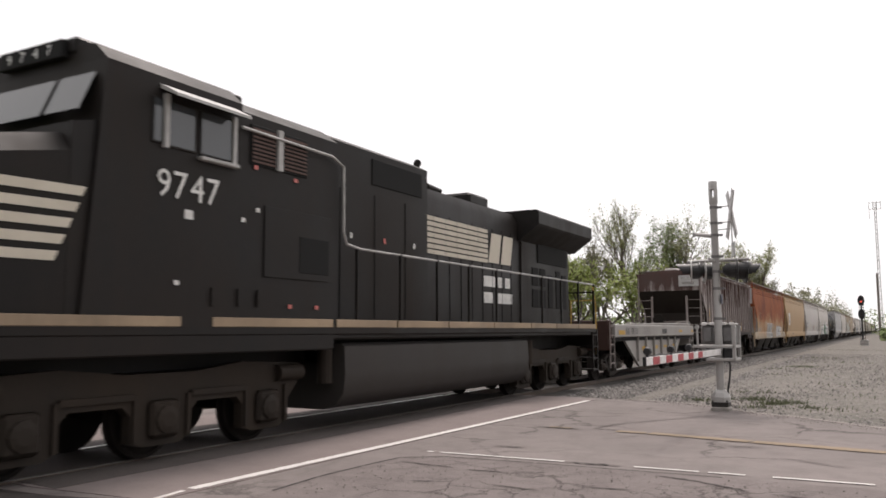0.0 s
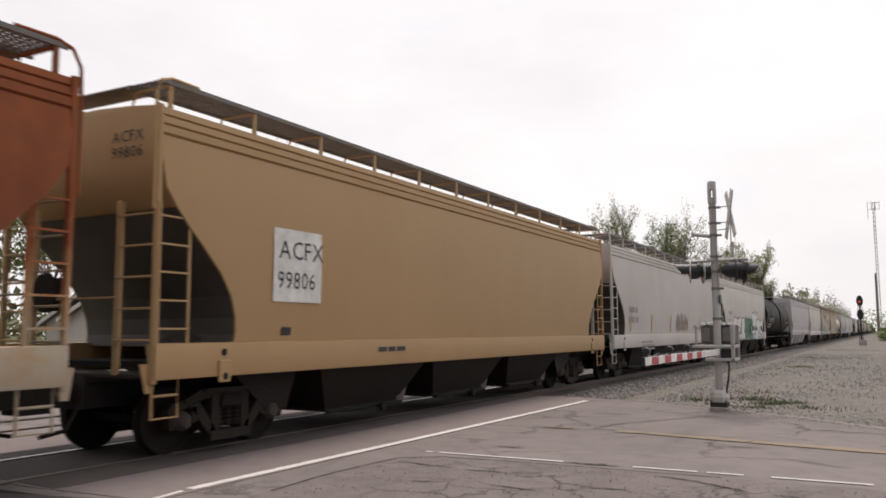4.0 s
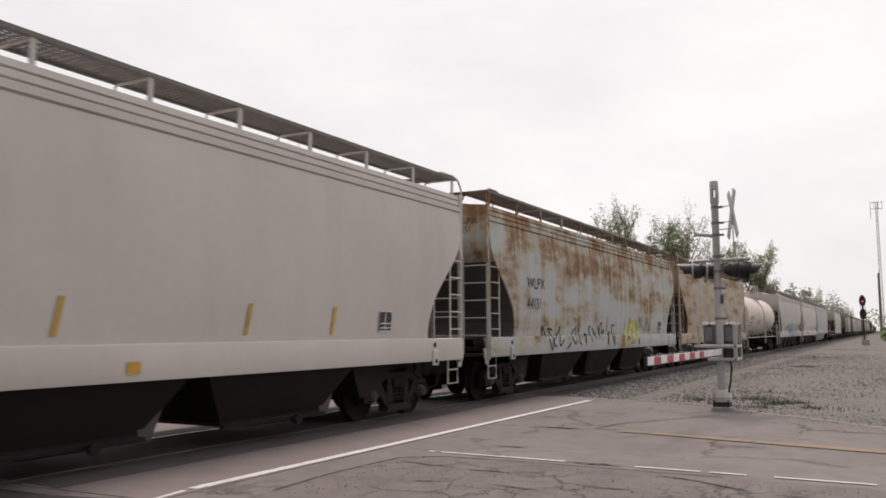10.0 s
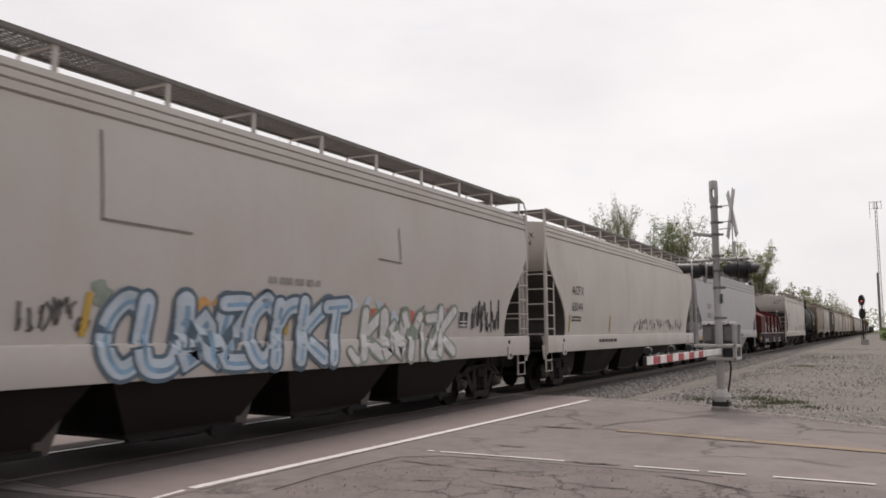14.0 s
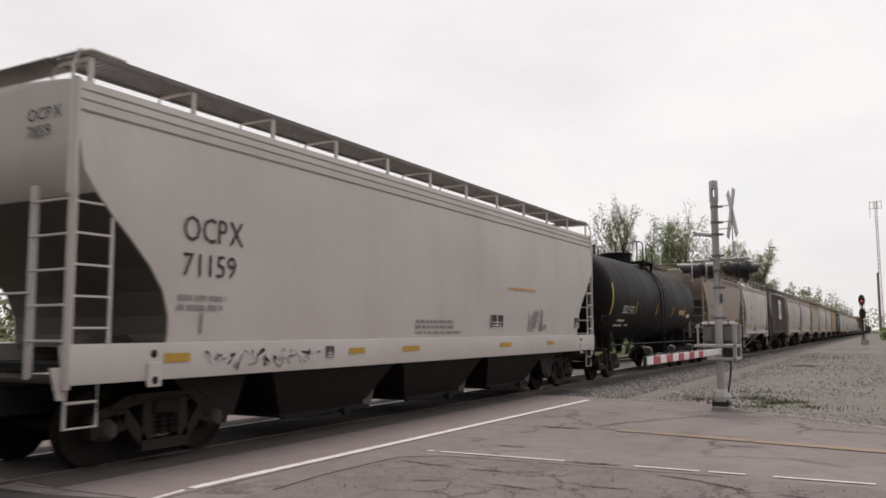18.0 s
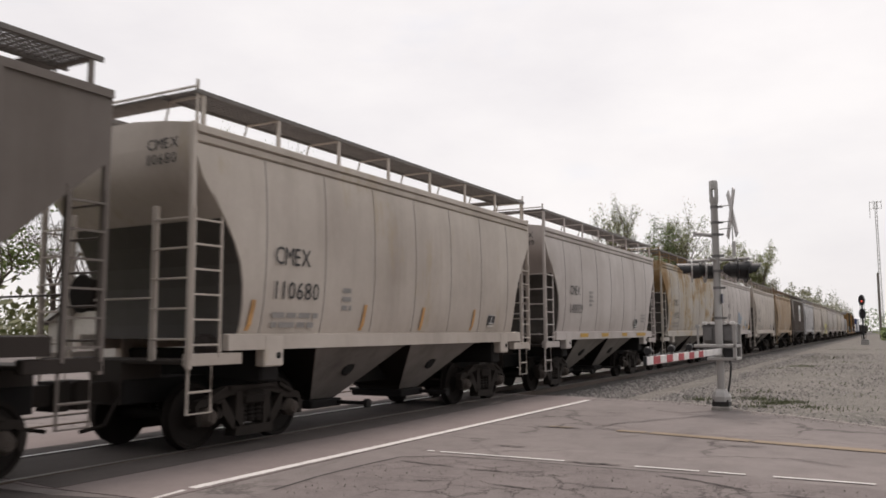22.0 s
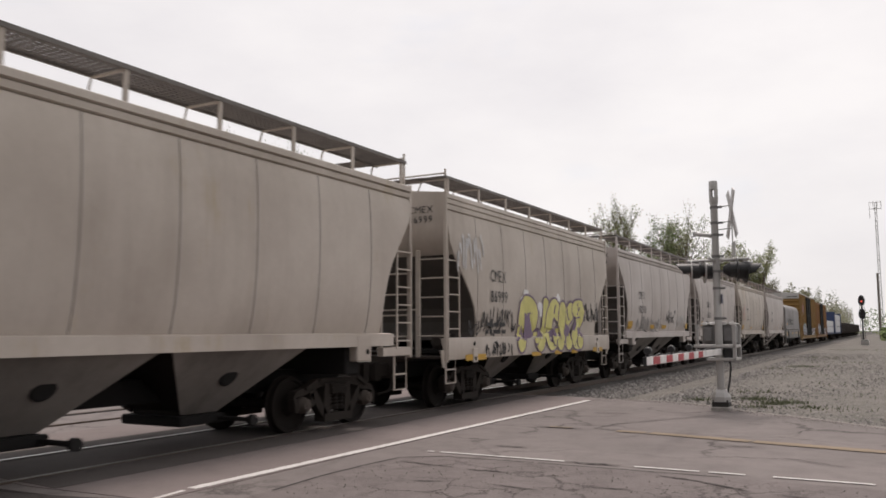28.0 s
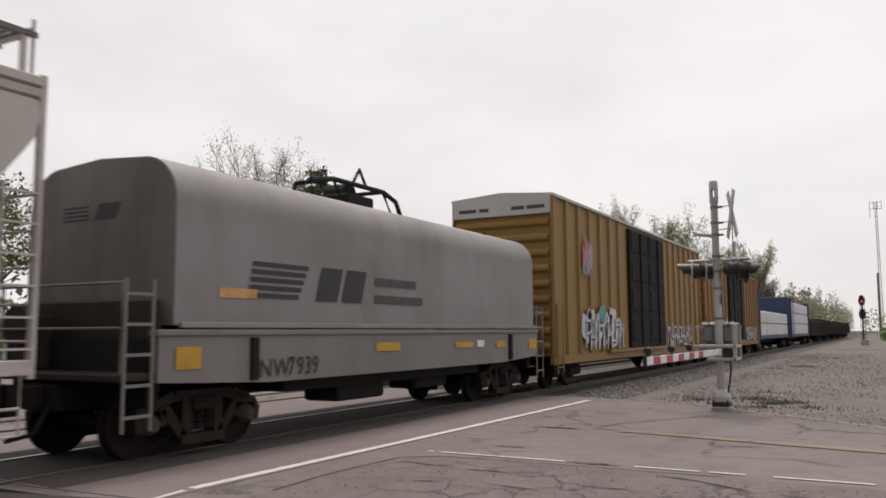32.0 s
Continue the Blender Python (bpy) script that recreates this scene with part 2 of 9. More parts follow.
def shared(key, make, smooth=None):
    """One mesh for all alike pieces."""
    if key not in MESHES:
        bm = bmesh.new()
        make(bm)
        MESHES[key] = finish(bm, str(key[0] if isinstance(key, tuple) else key), smooth)
    return MESHES[key]


def part(name, src, mat, parent, label="", at=None, smooth=None):
    """One mesh object, of a bmesh or a shared mesh, under a thing or a part."""
    me = src if isinstance(src, bpy.types.Mesh) else finish(src, name, smooth)
    ob = new(name, me)
    ob.material_slots[0].link = "OBJECT"
    ob.material_slots[0].material = mat
    if parent is not None:
        ob.parent = parent
    if at is not None:
        ob.matrix_basis = at if isinstance(at, Matrix) else Matrix.Translation(at)
    if label:
        tagged(ob, label)
    return ob


def thing(name, label, category, at=(0, 0, 0), group="", kind=""):
    ob = new(name)
    ob.empty_display_size = 0.3
    ob.matrix_basis = at if isinstance(at, Matrix) else Matrix.Translation(at)
    return tagged(ob, label, category, group, kind)


def make(fn, *args, **kw):
    bm = bmesh.new()
    fn(bm, *args, **kw)
    return bm


# letters of the built-in font, each drawn once
GLYPHS = {}
_cu = bpy.data.curves.new("letter", "FONT")
_cu.resolution_u = 2
_ob = new("letter", _cu)
for _ch in "ABCDEFGHIJKLMNOPQRSTUVWXYZ0123456789":
    _cu.body = _ch
    _dg = bpy.context.evaluated_depsgraph_get()
    _dg.update()
    _me = bpy.data.meshes.new_from_object(_ob.evaluated_get(_dg))
    _vs = [tuple(v.co) for v in _me.vertices]
    GLYPHS[_ch] = (_vs, [tuple(p.vertices) for p in _me.polygons], min(v[0] for v in _vs), max(v[0] for v in _vs))
    bpy.data.meshes.remove(_me)
bpy.data.objects.remove(_ob)


def letters(bm, text, y, z, h, side, gap=0.12, wide=1.0, lift=0.018):
    """Writes on a side of half width side(z): from y on, its foot at z, capitals h high. Returns where it ends."""
    k = h / 0.7
    for ch in text:
        if ch == " ":
            y += h * 0.45
            continue
        vs, fs, lo, hi = GLYPHS[ch]
        pad = max(0.0, 0.36 - (hi - lo)) / 2 if ch.isdigit() else 0.0
        vv = [bm.verts.new((side(z + v[1] * k) + lift, y + (v[0] - lo + pad) * k * wide, z + v[1] * k)) for v in vs]
        for f in fs:
            try:
                bm.faces.new([vv[i] for i in f])
            except ValueError:
                pass
        y += (hi - lo + 2 * pad) * k * wide + h * gap * 1.3 * wide
    return y


def patch(bm, y0, y1, z0, z1, side, lift=0.010, n=2):
    """A flat mark on a side."""
    zs = [z0 + (z1 - z0) * i / n for i in range(n + 1)]
    for a, b in zip(zs, zs[1:]):
        quad(bm, (side(a) + lift, y0, a), (side(a) + lift, y1, a), (side(b) + lift, y1, b), (side(b) + lift, y0, b))


def lines(bm, y, z, width, rows, h, side, seed=1):
    """Small writing that cannot be read: broken bars."""
    rng = random.Random(seed)
    for r in range(rows):
        a, end = y, y + width * rng.uniform(0.7, 1.0)
        while a < end:
            b = min(end, a + rng.uniform(1.5, 5.0) * h)
            patch(bm, a, b, z - r * h * 1.8, z - r * h * 1.8 + h, side, 0.010, 1)
            a = b + h * 0.7


def blob(bm, cy, cz, ry, rz, side, rng, lift, n=18, wob=0.25, lean=0.0):
    """A rounded sprayed patch on a side."""
    ph = [rng.uniform(0, math.tau) for _ in range(3)]
    mid = bm.verts.new((side(cz) + lift, cy, cz))
    rings = []
    for k in (0.5, 1.0):
        ring = []
        for i in range(n):
            a = math.tau * i / n
            m = k * (1 + wob * (0.5 * math.sin(2 * a + ph[0]) + 0.35 * math.sin(3 * a + ph[1]) + 0.3 * math.sin(5 * a + ph[2])))
            zz = cz + rz * m * math.sin(a)
            ring.append(bm.verts.new((side(zz) + lift, cy + ry * m * math.cos(a) + lean * (zz - cz), zz)))
        rings.append(ring)
    for i in range(n):
        j = (i + 1) % n
        bm.faces.new((mid, rings[0][i], rings[0][j]))
        bm.faces.new((rings[0][i], rings[1][i], rings[1][j], rings[0][j]))


def stroke(bm, pts, w, side, lift):
    """A sprayed line of width w through (y, z) points, with round turns."""
    P = []
    for i in range(len(pts) - 1):
        a, b = pts[max(i - 1, 0)], pts[min(i + 2, len(pts) - 1)]
        for t in (0.0, 0.25, 0.5, 0.75):
            p, q = pts[i], pts[i + 1]
            P.append(tuple(0.5 * (2 * p[k] + (q[k] - a[k]) * t + (2 * a[k] - 5 * p[k] + 4 * q[k] - b[k]) * t * t + (3 * p[k] - a[k] - 3 * q[k] + b[k]) * t ** 3) for k in (0, 1)))
    P.append(pts[-1])
    prev = None
    for i, p in enumerate(P):
        a, b = P[max(i - 1, 0)], P[min(i + 1, len(P) - 1)]
        d = math.hypot(b[0] - a[0], b[1] - a[1]) or 1
        ny, nz = -(b[1] - a[1]) / d * w / 2, (b[0] - a[0]) / d * w / 2
        cur = [bm.verts.new((side(p[1] + s * nz) + lift, p[0] + s * ny, p[1] + s * nz)) for s in (-1, 1)]
        if prev:
            bm.faces.new((prev[0], cur[0], cur[1], prev[1]))
        prev = cur


# ---- the setting ----
TRACK = -9.5            # middle of the near track
TRACK2 = -14.1          # middle of the far track
STEEL = plain("rail_steel", (0.10, 0.075, 0.06), 0.55, 0.6)
SHINE = plain("rail_head_steel", (0.62, 0.61, 0.60), 0.28, 0.9, 0.08)
SHADED_HEAD = plain("worn_rail_steel", (0.15, 0.135, 0.125), 0.5, 0.5, 0.2)
ASPHALT = ground_mat("worn_asphalt", (0.164, 0.145, 0.139), (0.225, 0.198, 0.190), (0.121, 0.105, 0.100), 1.0, 60.0, 0.006, 0.55)
ROUGH = ground_mat("cracked_asphalt", (0.143, 0.123, 0.119), (0.203, 0.177, 0.171), (0.099, 0.084, 0.081), 1.6, 35.0, 0.014, 1.5)
CROSSING = ground_mat("crossing_asphalt", (0.190, 0.160, 0.153), (0.218, 0.185, 0.178), (0.154, 0.128, 0.123), 0.8, 70.0, 0.005, 0.0)
GRAVEL = ground_mat("pale_gravel", (0.158, 0.148, 0.132), (0.248, 0.224, 0.205), (0.118, 0.114, 0.094), 1.4, 22.0, 0.035, 0.0, 14.0)
BALLAST = ground_mat("track_ballast", (0.105, 0.098, 0.092), (0.160, 0.150, 0.143), (0.082, 0.076, 0.071), 1.0, 20.0, 0.04, 0.0, 11.0)
LAWN = ground_mat("spring_grass", (0.072, 0.100, 0.028), (0.104, 0.128, 0.044), (0.128, 0.120, 0.064), 1.0, 30.0, 0.03)
KERB = ground_mat("kerb_concrete", (0.25, 0.225, 0.21), (0.28, 0.255, 0.24), (0.18, 0.16, 0.15), 1.0, 40.0, 0.006)
WHITE_LINE = ground_mat("worn_white_line_paint", (0.60, 0.58, 0.56), (0.66, 0.64, 0.62), (0.42, 0.39, 0.375), 2.0, 60.0, 0.003)
YELLOW_LINE = ground_mat("worn_yellow_line_paint", (0.27, 0.205, 0.135), (0.225, 0.18, 0.138), (0.18, 0.155, 0.138), 2.5, 50.0, 0.003)
TIMBER = plain("tie_timber", (0.10, 0.085, 0.075), 0.9, 0.0, 0.4, 9.0)


def sheet(name, pts, z, mat, label, kind="structure", thick=0.0, step=None):
    bm = bmesh.new()
    top = [bm.verts.new((x, y, z)) for x, y in pts]
    if thick:
        skin(bm, [[bm.verts.new((x, y, z - thick)) for x, y in pts], top])
    else:
        bm.faces.new(top)
    ob = part(name, bm, mat, None)
    return tagged(ob, label, "ground", kind=kind)


def worn_line(bm, p, q, w, z, rng, holes):
    """A painted line from p to q with an uneven edge and worn gaps."""
    p, q = Vector(p), Vector(q)
    L = (q - p).length
    d = (q - p) / L
    n = Vector((-d.y, d.x))
    t, prev = 0.0, None
    while t < L:
        if any(a < t < b for a, b in holes):
            prev = None
        else:
            c = p + d * t
            k = w / 2 * rng.uniform(0.82, 1.08)
            cur = [bm.verts.new((*(c + n * k * s), z)) for s in (-1, 1)]
            if prev:
                bm.faces.new((prev[0], prev[1], cur[1], cur[0]))
            prev = cur
        t += rng.uniform(0.03, 0.08)


def build_ground():
    sheet("ground", [(-900, -300), (400, -300), (400, 1500), (-900, 1500)], -0.42, LAWN, "flat spring lawn and rough grass reaching the horizon")
    # gravel lot beside the line, slightly humped
    bm = bmesh.new()
    xs = [-6.4, -5.4, -4.2, -3.0, -1.6, 0.0, 2.5, 6.0, 12.0, 30.0]
    ys = [13.5 + 3.1 * i ** 1.32 for i in range(34)]
    grid = []
    for i, x in enumerate(xs):
        col = []
        for y in ys:
            h = -0.05 + 0.05 * noise.noise((x * 0.5, y * 0.3, 1.0)) - (0.16 if i == 0 else 0.03 if i == 1 else 0)
            if x > 4:
                h += 0.10 * noise.noise((x * 0.2, y * 0.08, 3.0))
            col.append(bm.verts.new((x, y, h if y > 19 else min(h, -0.045))))
        grid.append(col)
    for i in range(len(xs) - 1):
        for j in range(len(ys) - 1):
            bm.faces.new((grid[i][j], grid[i + 1][j], grid[i + 1][j + 1], grid[i][j + 1]))
    tagged(part("gravel_lot", bm, GRAVEL, None, smooth=60), "pale grey-brown gravel lot with tufts of weed", "ground", kind="structure")
    # bed of broken stone under both tracks
    for y0, y1 in ((-60.0, 5.3), (19.6, 900.0)):
        bm = bmesh.new()
        n = 240 if y0 > 0 else 30
        rows = []
        for j in range(n + 1):
            y = y0 + (y1 - y0) * (j / n) ** (2.2 if y0 > 0 else 1.0)
            sec = [(-19.0, -0.40), (-17.2, -0.16), (-14.1, -0.15), (-11.8, -0.20), (-9.5, -0.13), (-7.9, -0.14), (-7.0, -0.20), (-6.2, -0.26), (-5.2, -0.42)]
            rows.append([bm.verts.new((x, y, z + 0.035 * noise.noise((x * 2.1, y * 1.7, 5.0)))) for x, z in sec])
        for a, b in zip(rows, rows[1:]):
            for i in range(len(a) - 1):
                bm.faces.new((a[i], a[i + 1], b[i + 1], b[i]))
        tagged(part("ballast_bed", bm, BALLAST, None, smooth=60), "grey crushed-stone ballast bed below the rails", "ballast", kind="structure")
    # the street and its crossing
    kerb = [(-24.0, 27.0), (-16.0, 22.0), (-12.0, 20.4), (-8.5, 19.9), (-7.3, 20.0), (-5.4, 19.6), (-4.2, 19.2), (-3.2, 18.35), (-2.7, 17.75), (-1.58, 17.0), (-0.15, 15.7), (3.0, 13.6), (9.0, 9.6)]
    sheet("road", [(-8.5, 5.55), (-6.4, 5.6), (-5.2, 2.0), (-4.0, -12.0), (12.0, -12.0), (12.0, 7.4)] + kerb[::-1] + [(-60.0, 48.0), (-60.0, 30.0), (-24.0, 12.5), (-16.0, 8.0), (-12.0, 6.0)], -0.03, ASPHALT, "worn grey asphalt street crossing the railway", thick=0.25)
    bm = bmesh.new()
    rng = random.Random(4)
    ring = [(-5.74, 5.1), (-5.80, 6.8), (-5.88, 7.7), (-5.86, 8.6), (-5.80, 9.35), (-5.3, 9.68), (-4.0, 9.74), (-1.7, 9.74), (0.0, 9.72), (4.0, 9.5), (4.0, 2.5), (-5.0, 2.5)]
    pts = []
    for (a, b), (c, d) in zip(ring, ring[1:] + ring[:1]):
        for k in range(8):
            pts.append((a + (c - a) * k / 8 + rng.uniform(-0.03, 0.03), b + (d - b) * k / 8 + rng.uniform(-0.04, 0.04)))
    skin(bm, [[bm.verts.new((x, y, z)) for x, y in pts] for z in (-0.05, -0.024)])
    tagged(part("road_patch", bm, ROUGH, None), "rough cracked older asphalt beside the street", "road", kind="structure")
    sheet("crossing_pavement", [(-12.3, 6.2), (-8.32, 5.76), (-6.51, 5.87), (-6.47, 12.24), (-6.37, 19.28), (-7.34, 19.7), (-12.3, 20.2)], -0.022, CROSSING, "smooth pale asphalt between street and rails", thick=0.06)
    # the train's shadow is painted into these strips as darker asphalt
    STRIP = ground_mat("strip_asphalt", (0.085, 0.073, 0.069), (0.110, 0.095, 0.090), (0.062, 0.052, 0.049), 1.0, 60.0, 0.005)
    EDGE_DARK = ground_mat("oil_stained_asphalt", (0.060, 0.052, 0.050), (0.085, 0.074, 0.070), (0.045, 0.038, 0.036), 1.2, 50.0, 0.006)
    sheet("crossing_strip", [(-10.95, 6.1), (-8.5, 5.85), (-8.5, 19.55), (-10.95, 20.0)], -0.016, STRIP, "oil-dark asphalt strip between the rails", thick=0.04)
    sheet("rail_edge_strip", [(-8.52, 5.86), (-7.95, 5.80), (-7.92, 12.0), (-8.0, 19.6), (-8.52, 19.6)], -0.0165, STRIP, "oil-dark asphalt along the rail", thick=0.03)
    sheet("tar_edge", [(-8.41, 5.34), (-7.32, 5.59), (-6.45, 5.84), (-6.21, 5.32), (-8.41, 4.5)], -0.012, EDGE_DARK, "dark tarred edge of the crossing", thick=0.05)
    # kerb at the far side of the street
    bm = bmesh.new()
    loops = []
    for i, (x, y) in enumerate(kerb[5:]):
        a, b = kerb[5:][max(i - 1, 0)], kerb[5:][min(i + 1, len(kerb[5:]) - 1)]
        d = Vector((b[0] - a[0], b[1] - a[1])).normalized()
        n = Vector((d.y, -d.x)) * -1
        loops.append([bm.verts.new((x + n.x * o, y + n.y * o, z)) for o, z in ((0, -0.2), (0.0, -0.026), (0.03, -0.018), (0.10, -0.018), (0.20, -0.2))])
    skin(bm, loops)
    tagged(part("kerb", bm, KERB, None, smooth=40), "low worn concrete kerb at the edge of the street", "kerb", kind="structure")
    # the open joint round the rougher asphalt
    rng = random.Random(6)
    bm = bmesh.new()
    for a, b in zip(ring[1:7], ring[2:8]):
        worn_line(bm, a, b, 0.045, -0.0215, rng, [])
    tagged(part("road_joint", bm, plain("open_joint", (0.035, 0.03, 0.028), 0.95), None), "dark open joint between the two road surfaces", "road", kind="structure")
    # painted lines
    rng = random.Random(8)
    bm = bmesh.new()
    worn_line(bm, (-6.64, 6.47), (-6.42, 18.91), 0.15, -0.017, rng, [])
    worn_line(bm, (-6.56, 5.86), (-6.63, 6.37), 0.07, -0.017, rng, [])
    tagged(part("stop_line", bm, WHITE_LINE, None), "worn white line painted along the crossing", "road marking", kind="structure")
    bm = bmesh.new()
    worn_line(bm, (-5.75, 9.99), (6.0, 10.03), 0.065, -0.018, rng, [(0.14, 0.2), (2.05, 2.74), (2.83, 2.86), (3.72, 3.78), (4.28, 4.48), (5.54, 5.60)])
    tagged(part("edge_line", bm, WHITE_LINE, None), "thin broken white edge line on the asphalt", "road marking", kind="structure")
    bm = bmesh.new()
    worn_line(bm, (-6.0, 13.50), (-3.52, 13.36), 0.2, -0.018, rng, [(0.0, 0.7), (1.2, 1.9)])
    worn_line(bm, (-3.5, 13.36), (-1.87, 13.02), 0.28, -0.018, rng, [])
    worn_line(bm, (-1.87, 13.02), (6.0, 11.55), 0.30, -0.018, rng, [])
    tagged(part("centre_line", bm, YELLOW_LINE, None), "faded yellow centre line of the street", "road marking", kind="structure")
    # potholes and open cracks where the surface has broken up
    TAR = plain("broken_asphalt", (0.052, 0.044, 0.041), 0.95, 0.0, 0.35, 14.0)
    rng = random.Random(21)

    def scar(x, y, ang, length, w):
        bm = bmesh.new()
        n, a = 14, radians(ang)
        up, lo = [], []
        for i in range(n + 1):
            u = i / n
            k = w * (math.sin(math.pi * u) ** 0.6) * rng.uniform(0.35, 1.0) + 0.004
            c = rng.uniform(-0.35, 0.35) * w
            px, py = x + length * (u - 0.5) * math.cos(a), y + length * (u - 0.5) * math.sin(a)
            for side, o in ((up, c + k / 2), (lo, c - k / 2)):
                side.append(bm.verts.new((px - o * math.sin(a), py + o * math.cos(a), -0.0165)))
        for i in range(n):
            bm.faces.new((lo[i], lo[i + 1], up[i + 1], up[i]))
        tagged(part("road_crack", bm, TAR, None), "dark open crack in the broken asphalt", "crack", kind="structure")

    for x, y, ang, length, w in ((-3.35, 9.98, 3, 0.75, 0.10), (-5.1, 13.4, 2, 0.9, 0.10), (-4.3, 13.55, -4, 0.5, 0.07), (-5.2, 9.0, -8, 0.9, 0.05), (-4.3, 8.9, 4, 0.55, 0.05), (-2.1, 9.4, -20, 0.7, 0.07), (-1.6, 9.15, -28, 0.6, 0.06), (-4.9, 10.9, 2, 0.5, 0.08), (-5.0, 16.2, 4, 0.8, 0.09), (-3.9, 16.9, 3, 0.5, 0.06), (-3.7, 15.6, 62, 3.0, 0.05), (-4.4, 14.2, 75, 1.2, 0.05), (-3.6, 8.1, -6, 0.6, 0.04), (-2.7, 8.5, 8, 0.5, 0.05), (-2.2, 15.4, -12, 0.35, 0.05), (-1.9, 12.4, 10, 0.6, 0.06), (-0.8, 8.9, -10, 0.7, 0.05), (-3.0, 18.0, 5, 0.6, 0.08), (-4.6, 8.0, 20, 0.5, 0.04), (-0.9, 11.3, -30, 0.9, 0.04)):
        scar(x, y, ang, length, w)
    # grit gathered along the foot of the kerb and in the broken patches
    V, F = [], []
    for _ in range(1500):
        if rng.random() < 0.6:
            x = rng.uniform(-6.3, 0.5)
            y = float(np.interp(x, [-7.3, -5.4, -4.2, -3.2, -2.7, -1.58, -0.15, 3.0], [20.0, 19.6, 19.2, 18.35, 17.75, 17.0, 15.7, 13.6])) - abs(rng.gauss(0, 0.35))
        else:
            x, y = rng.uniform(-5.7, 0.5), rng.uniform(6.5, 9.6)
        r, a, k = rng.uniform(0.005, 0.013), rng.uniform(0, 6.28), len(V)
        V += [Vector((x + r * math.cos(a + i * 2.09), y + r * math.sin(a + i * 2.09), -0.022)) for i in range(3)] + [Vector((x, y, -0.022 + r))]
        F += [(k, k + 1, k + 3), (k + 1, k + 2, k + 3), (k + 2, k, k + 3)]
    me = bpy.data.meshes.new("road_grit")
    me.from_pydata([tuple(v) for v in V], [], F)
    me.materials.append(None)
    tagged(part("road_grit", me, GRAVEL, None), "loose grit swept along the kerb and the broken asphalt", "grit", kind="stuff")


def railway(name, x, label):
    tr = thing(name, label, "railway track", kind="structure")
    for s in (-1, 1):
        c = x + s * 0.755
        foot = [(c - 0.07, -0.18), (c + 0.07, -0.18), (c + 0.07, -0.165), (c + 0.012, -0.14), (c + 0.012, -0.045), (c + 0.036, -0.035), (c + 0.036, -0.006), (c - 0.036, -0.006), (c - 0.036, -0.035), (c - 0.012, -0.045), (c - 0.012, -0.14), (c - 0.07, -0.165)]
        part("rail", make(along, foot, -60, 900), STEEL, tr)
        # right rail head painted dark for the train's shade and its dark reflection
        part("rail_head", make(along, [(c - 0.034, -0.006), (c + 0.034, -0.006), (c + 0.030, 0.0), (c - 0.030, 0.0)], -60, 900), (SHINE if s < 0 else SHADED_HEAD) if x == TRACK else STEEL, tr, "rail head polished by wheels" if x == TRACK else "dull rusty rail head")
        # dark gap for the wheel flanges in the crossing
        bm = bmesh.new()
        o = -s * 0.07
        box(bm, c + o - 0.035, c + o + 0.035, 5.9, 19.9, -0.05, -0.014)
        part("flangeway", bm, plain("flangeway_rubber", (0.03, 0.027, 0.026), 0.9), tr, "black flange gap along the rail")
    me = shared("tie", lambda bm: box(bm, -1.3, 1.3, -0.11, 0.11, -0.30, -0.12, 0.012))
    for j in range(120):
        part("tie", me, TIMBER, tr, at=(x + random.uniform(-0.03, 0.03), 20.0 + j * 0.53, -0.02))
    for j in range(18):
        part("tie", me, TIMBER, tr, at=(x, 5.0 - j * 0.53, -0.02))


build_ground()
railway("near_track", TRACK, "railway track with bright rail heads set in the crossing")
railway("far_track", TRACK2, "second railway track beyond the first, empty")

# ---- crossing gate and signals ----
GALV = paint("galvanised_steel", (0.46, 0.45, 0.44), (0.22, 0.20, 0.19), 0.5, 0.12, rough=0.5, metal=0.3)
BLACKMETAL = plain("black_signal_metal", (0.016, 0.016, 0.018), 0.5)
ALU = plain("box_aluminium", (0.50, 0.49, 0.48), 0.42, 0.6)
BOXGREY = plain("gate_box_grey", (0.20, 0.195, 0.195), 0.55, 0.3)
LENS = glass_mat("red_lens", (0.12, 0.012, 0.012), 0.15)
REFLECT = plain("gate_white", (0.78, 0.76, 0.75), 0.5)
REDSHEET = plain("gate_red", (0.42, 0.035, 0.05), 0.5)
CONCRETE = plain("old_concrete", (0.30, 0.28, 0.26), 0.9)


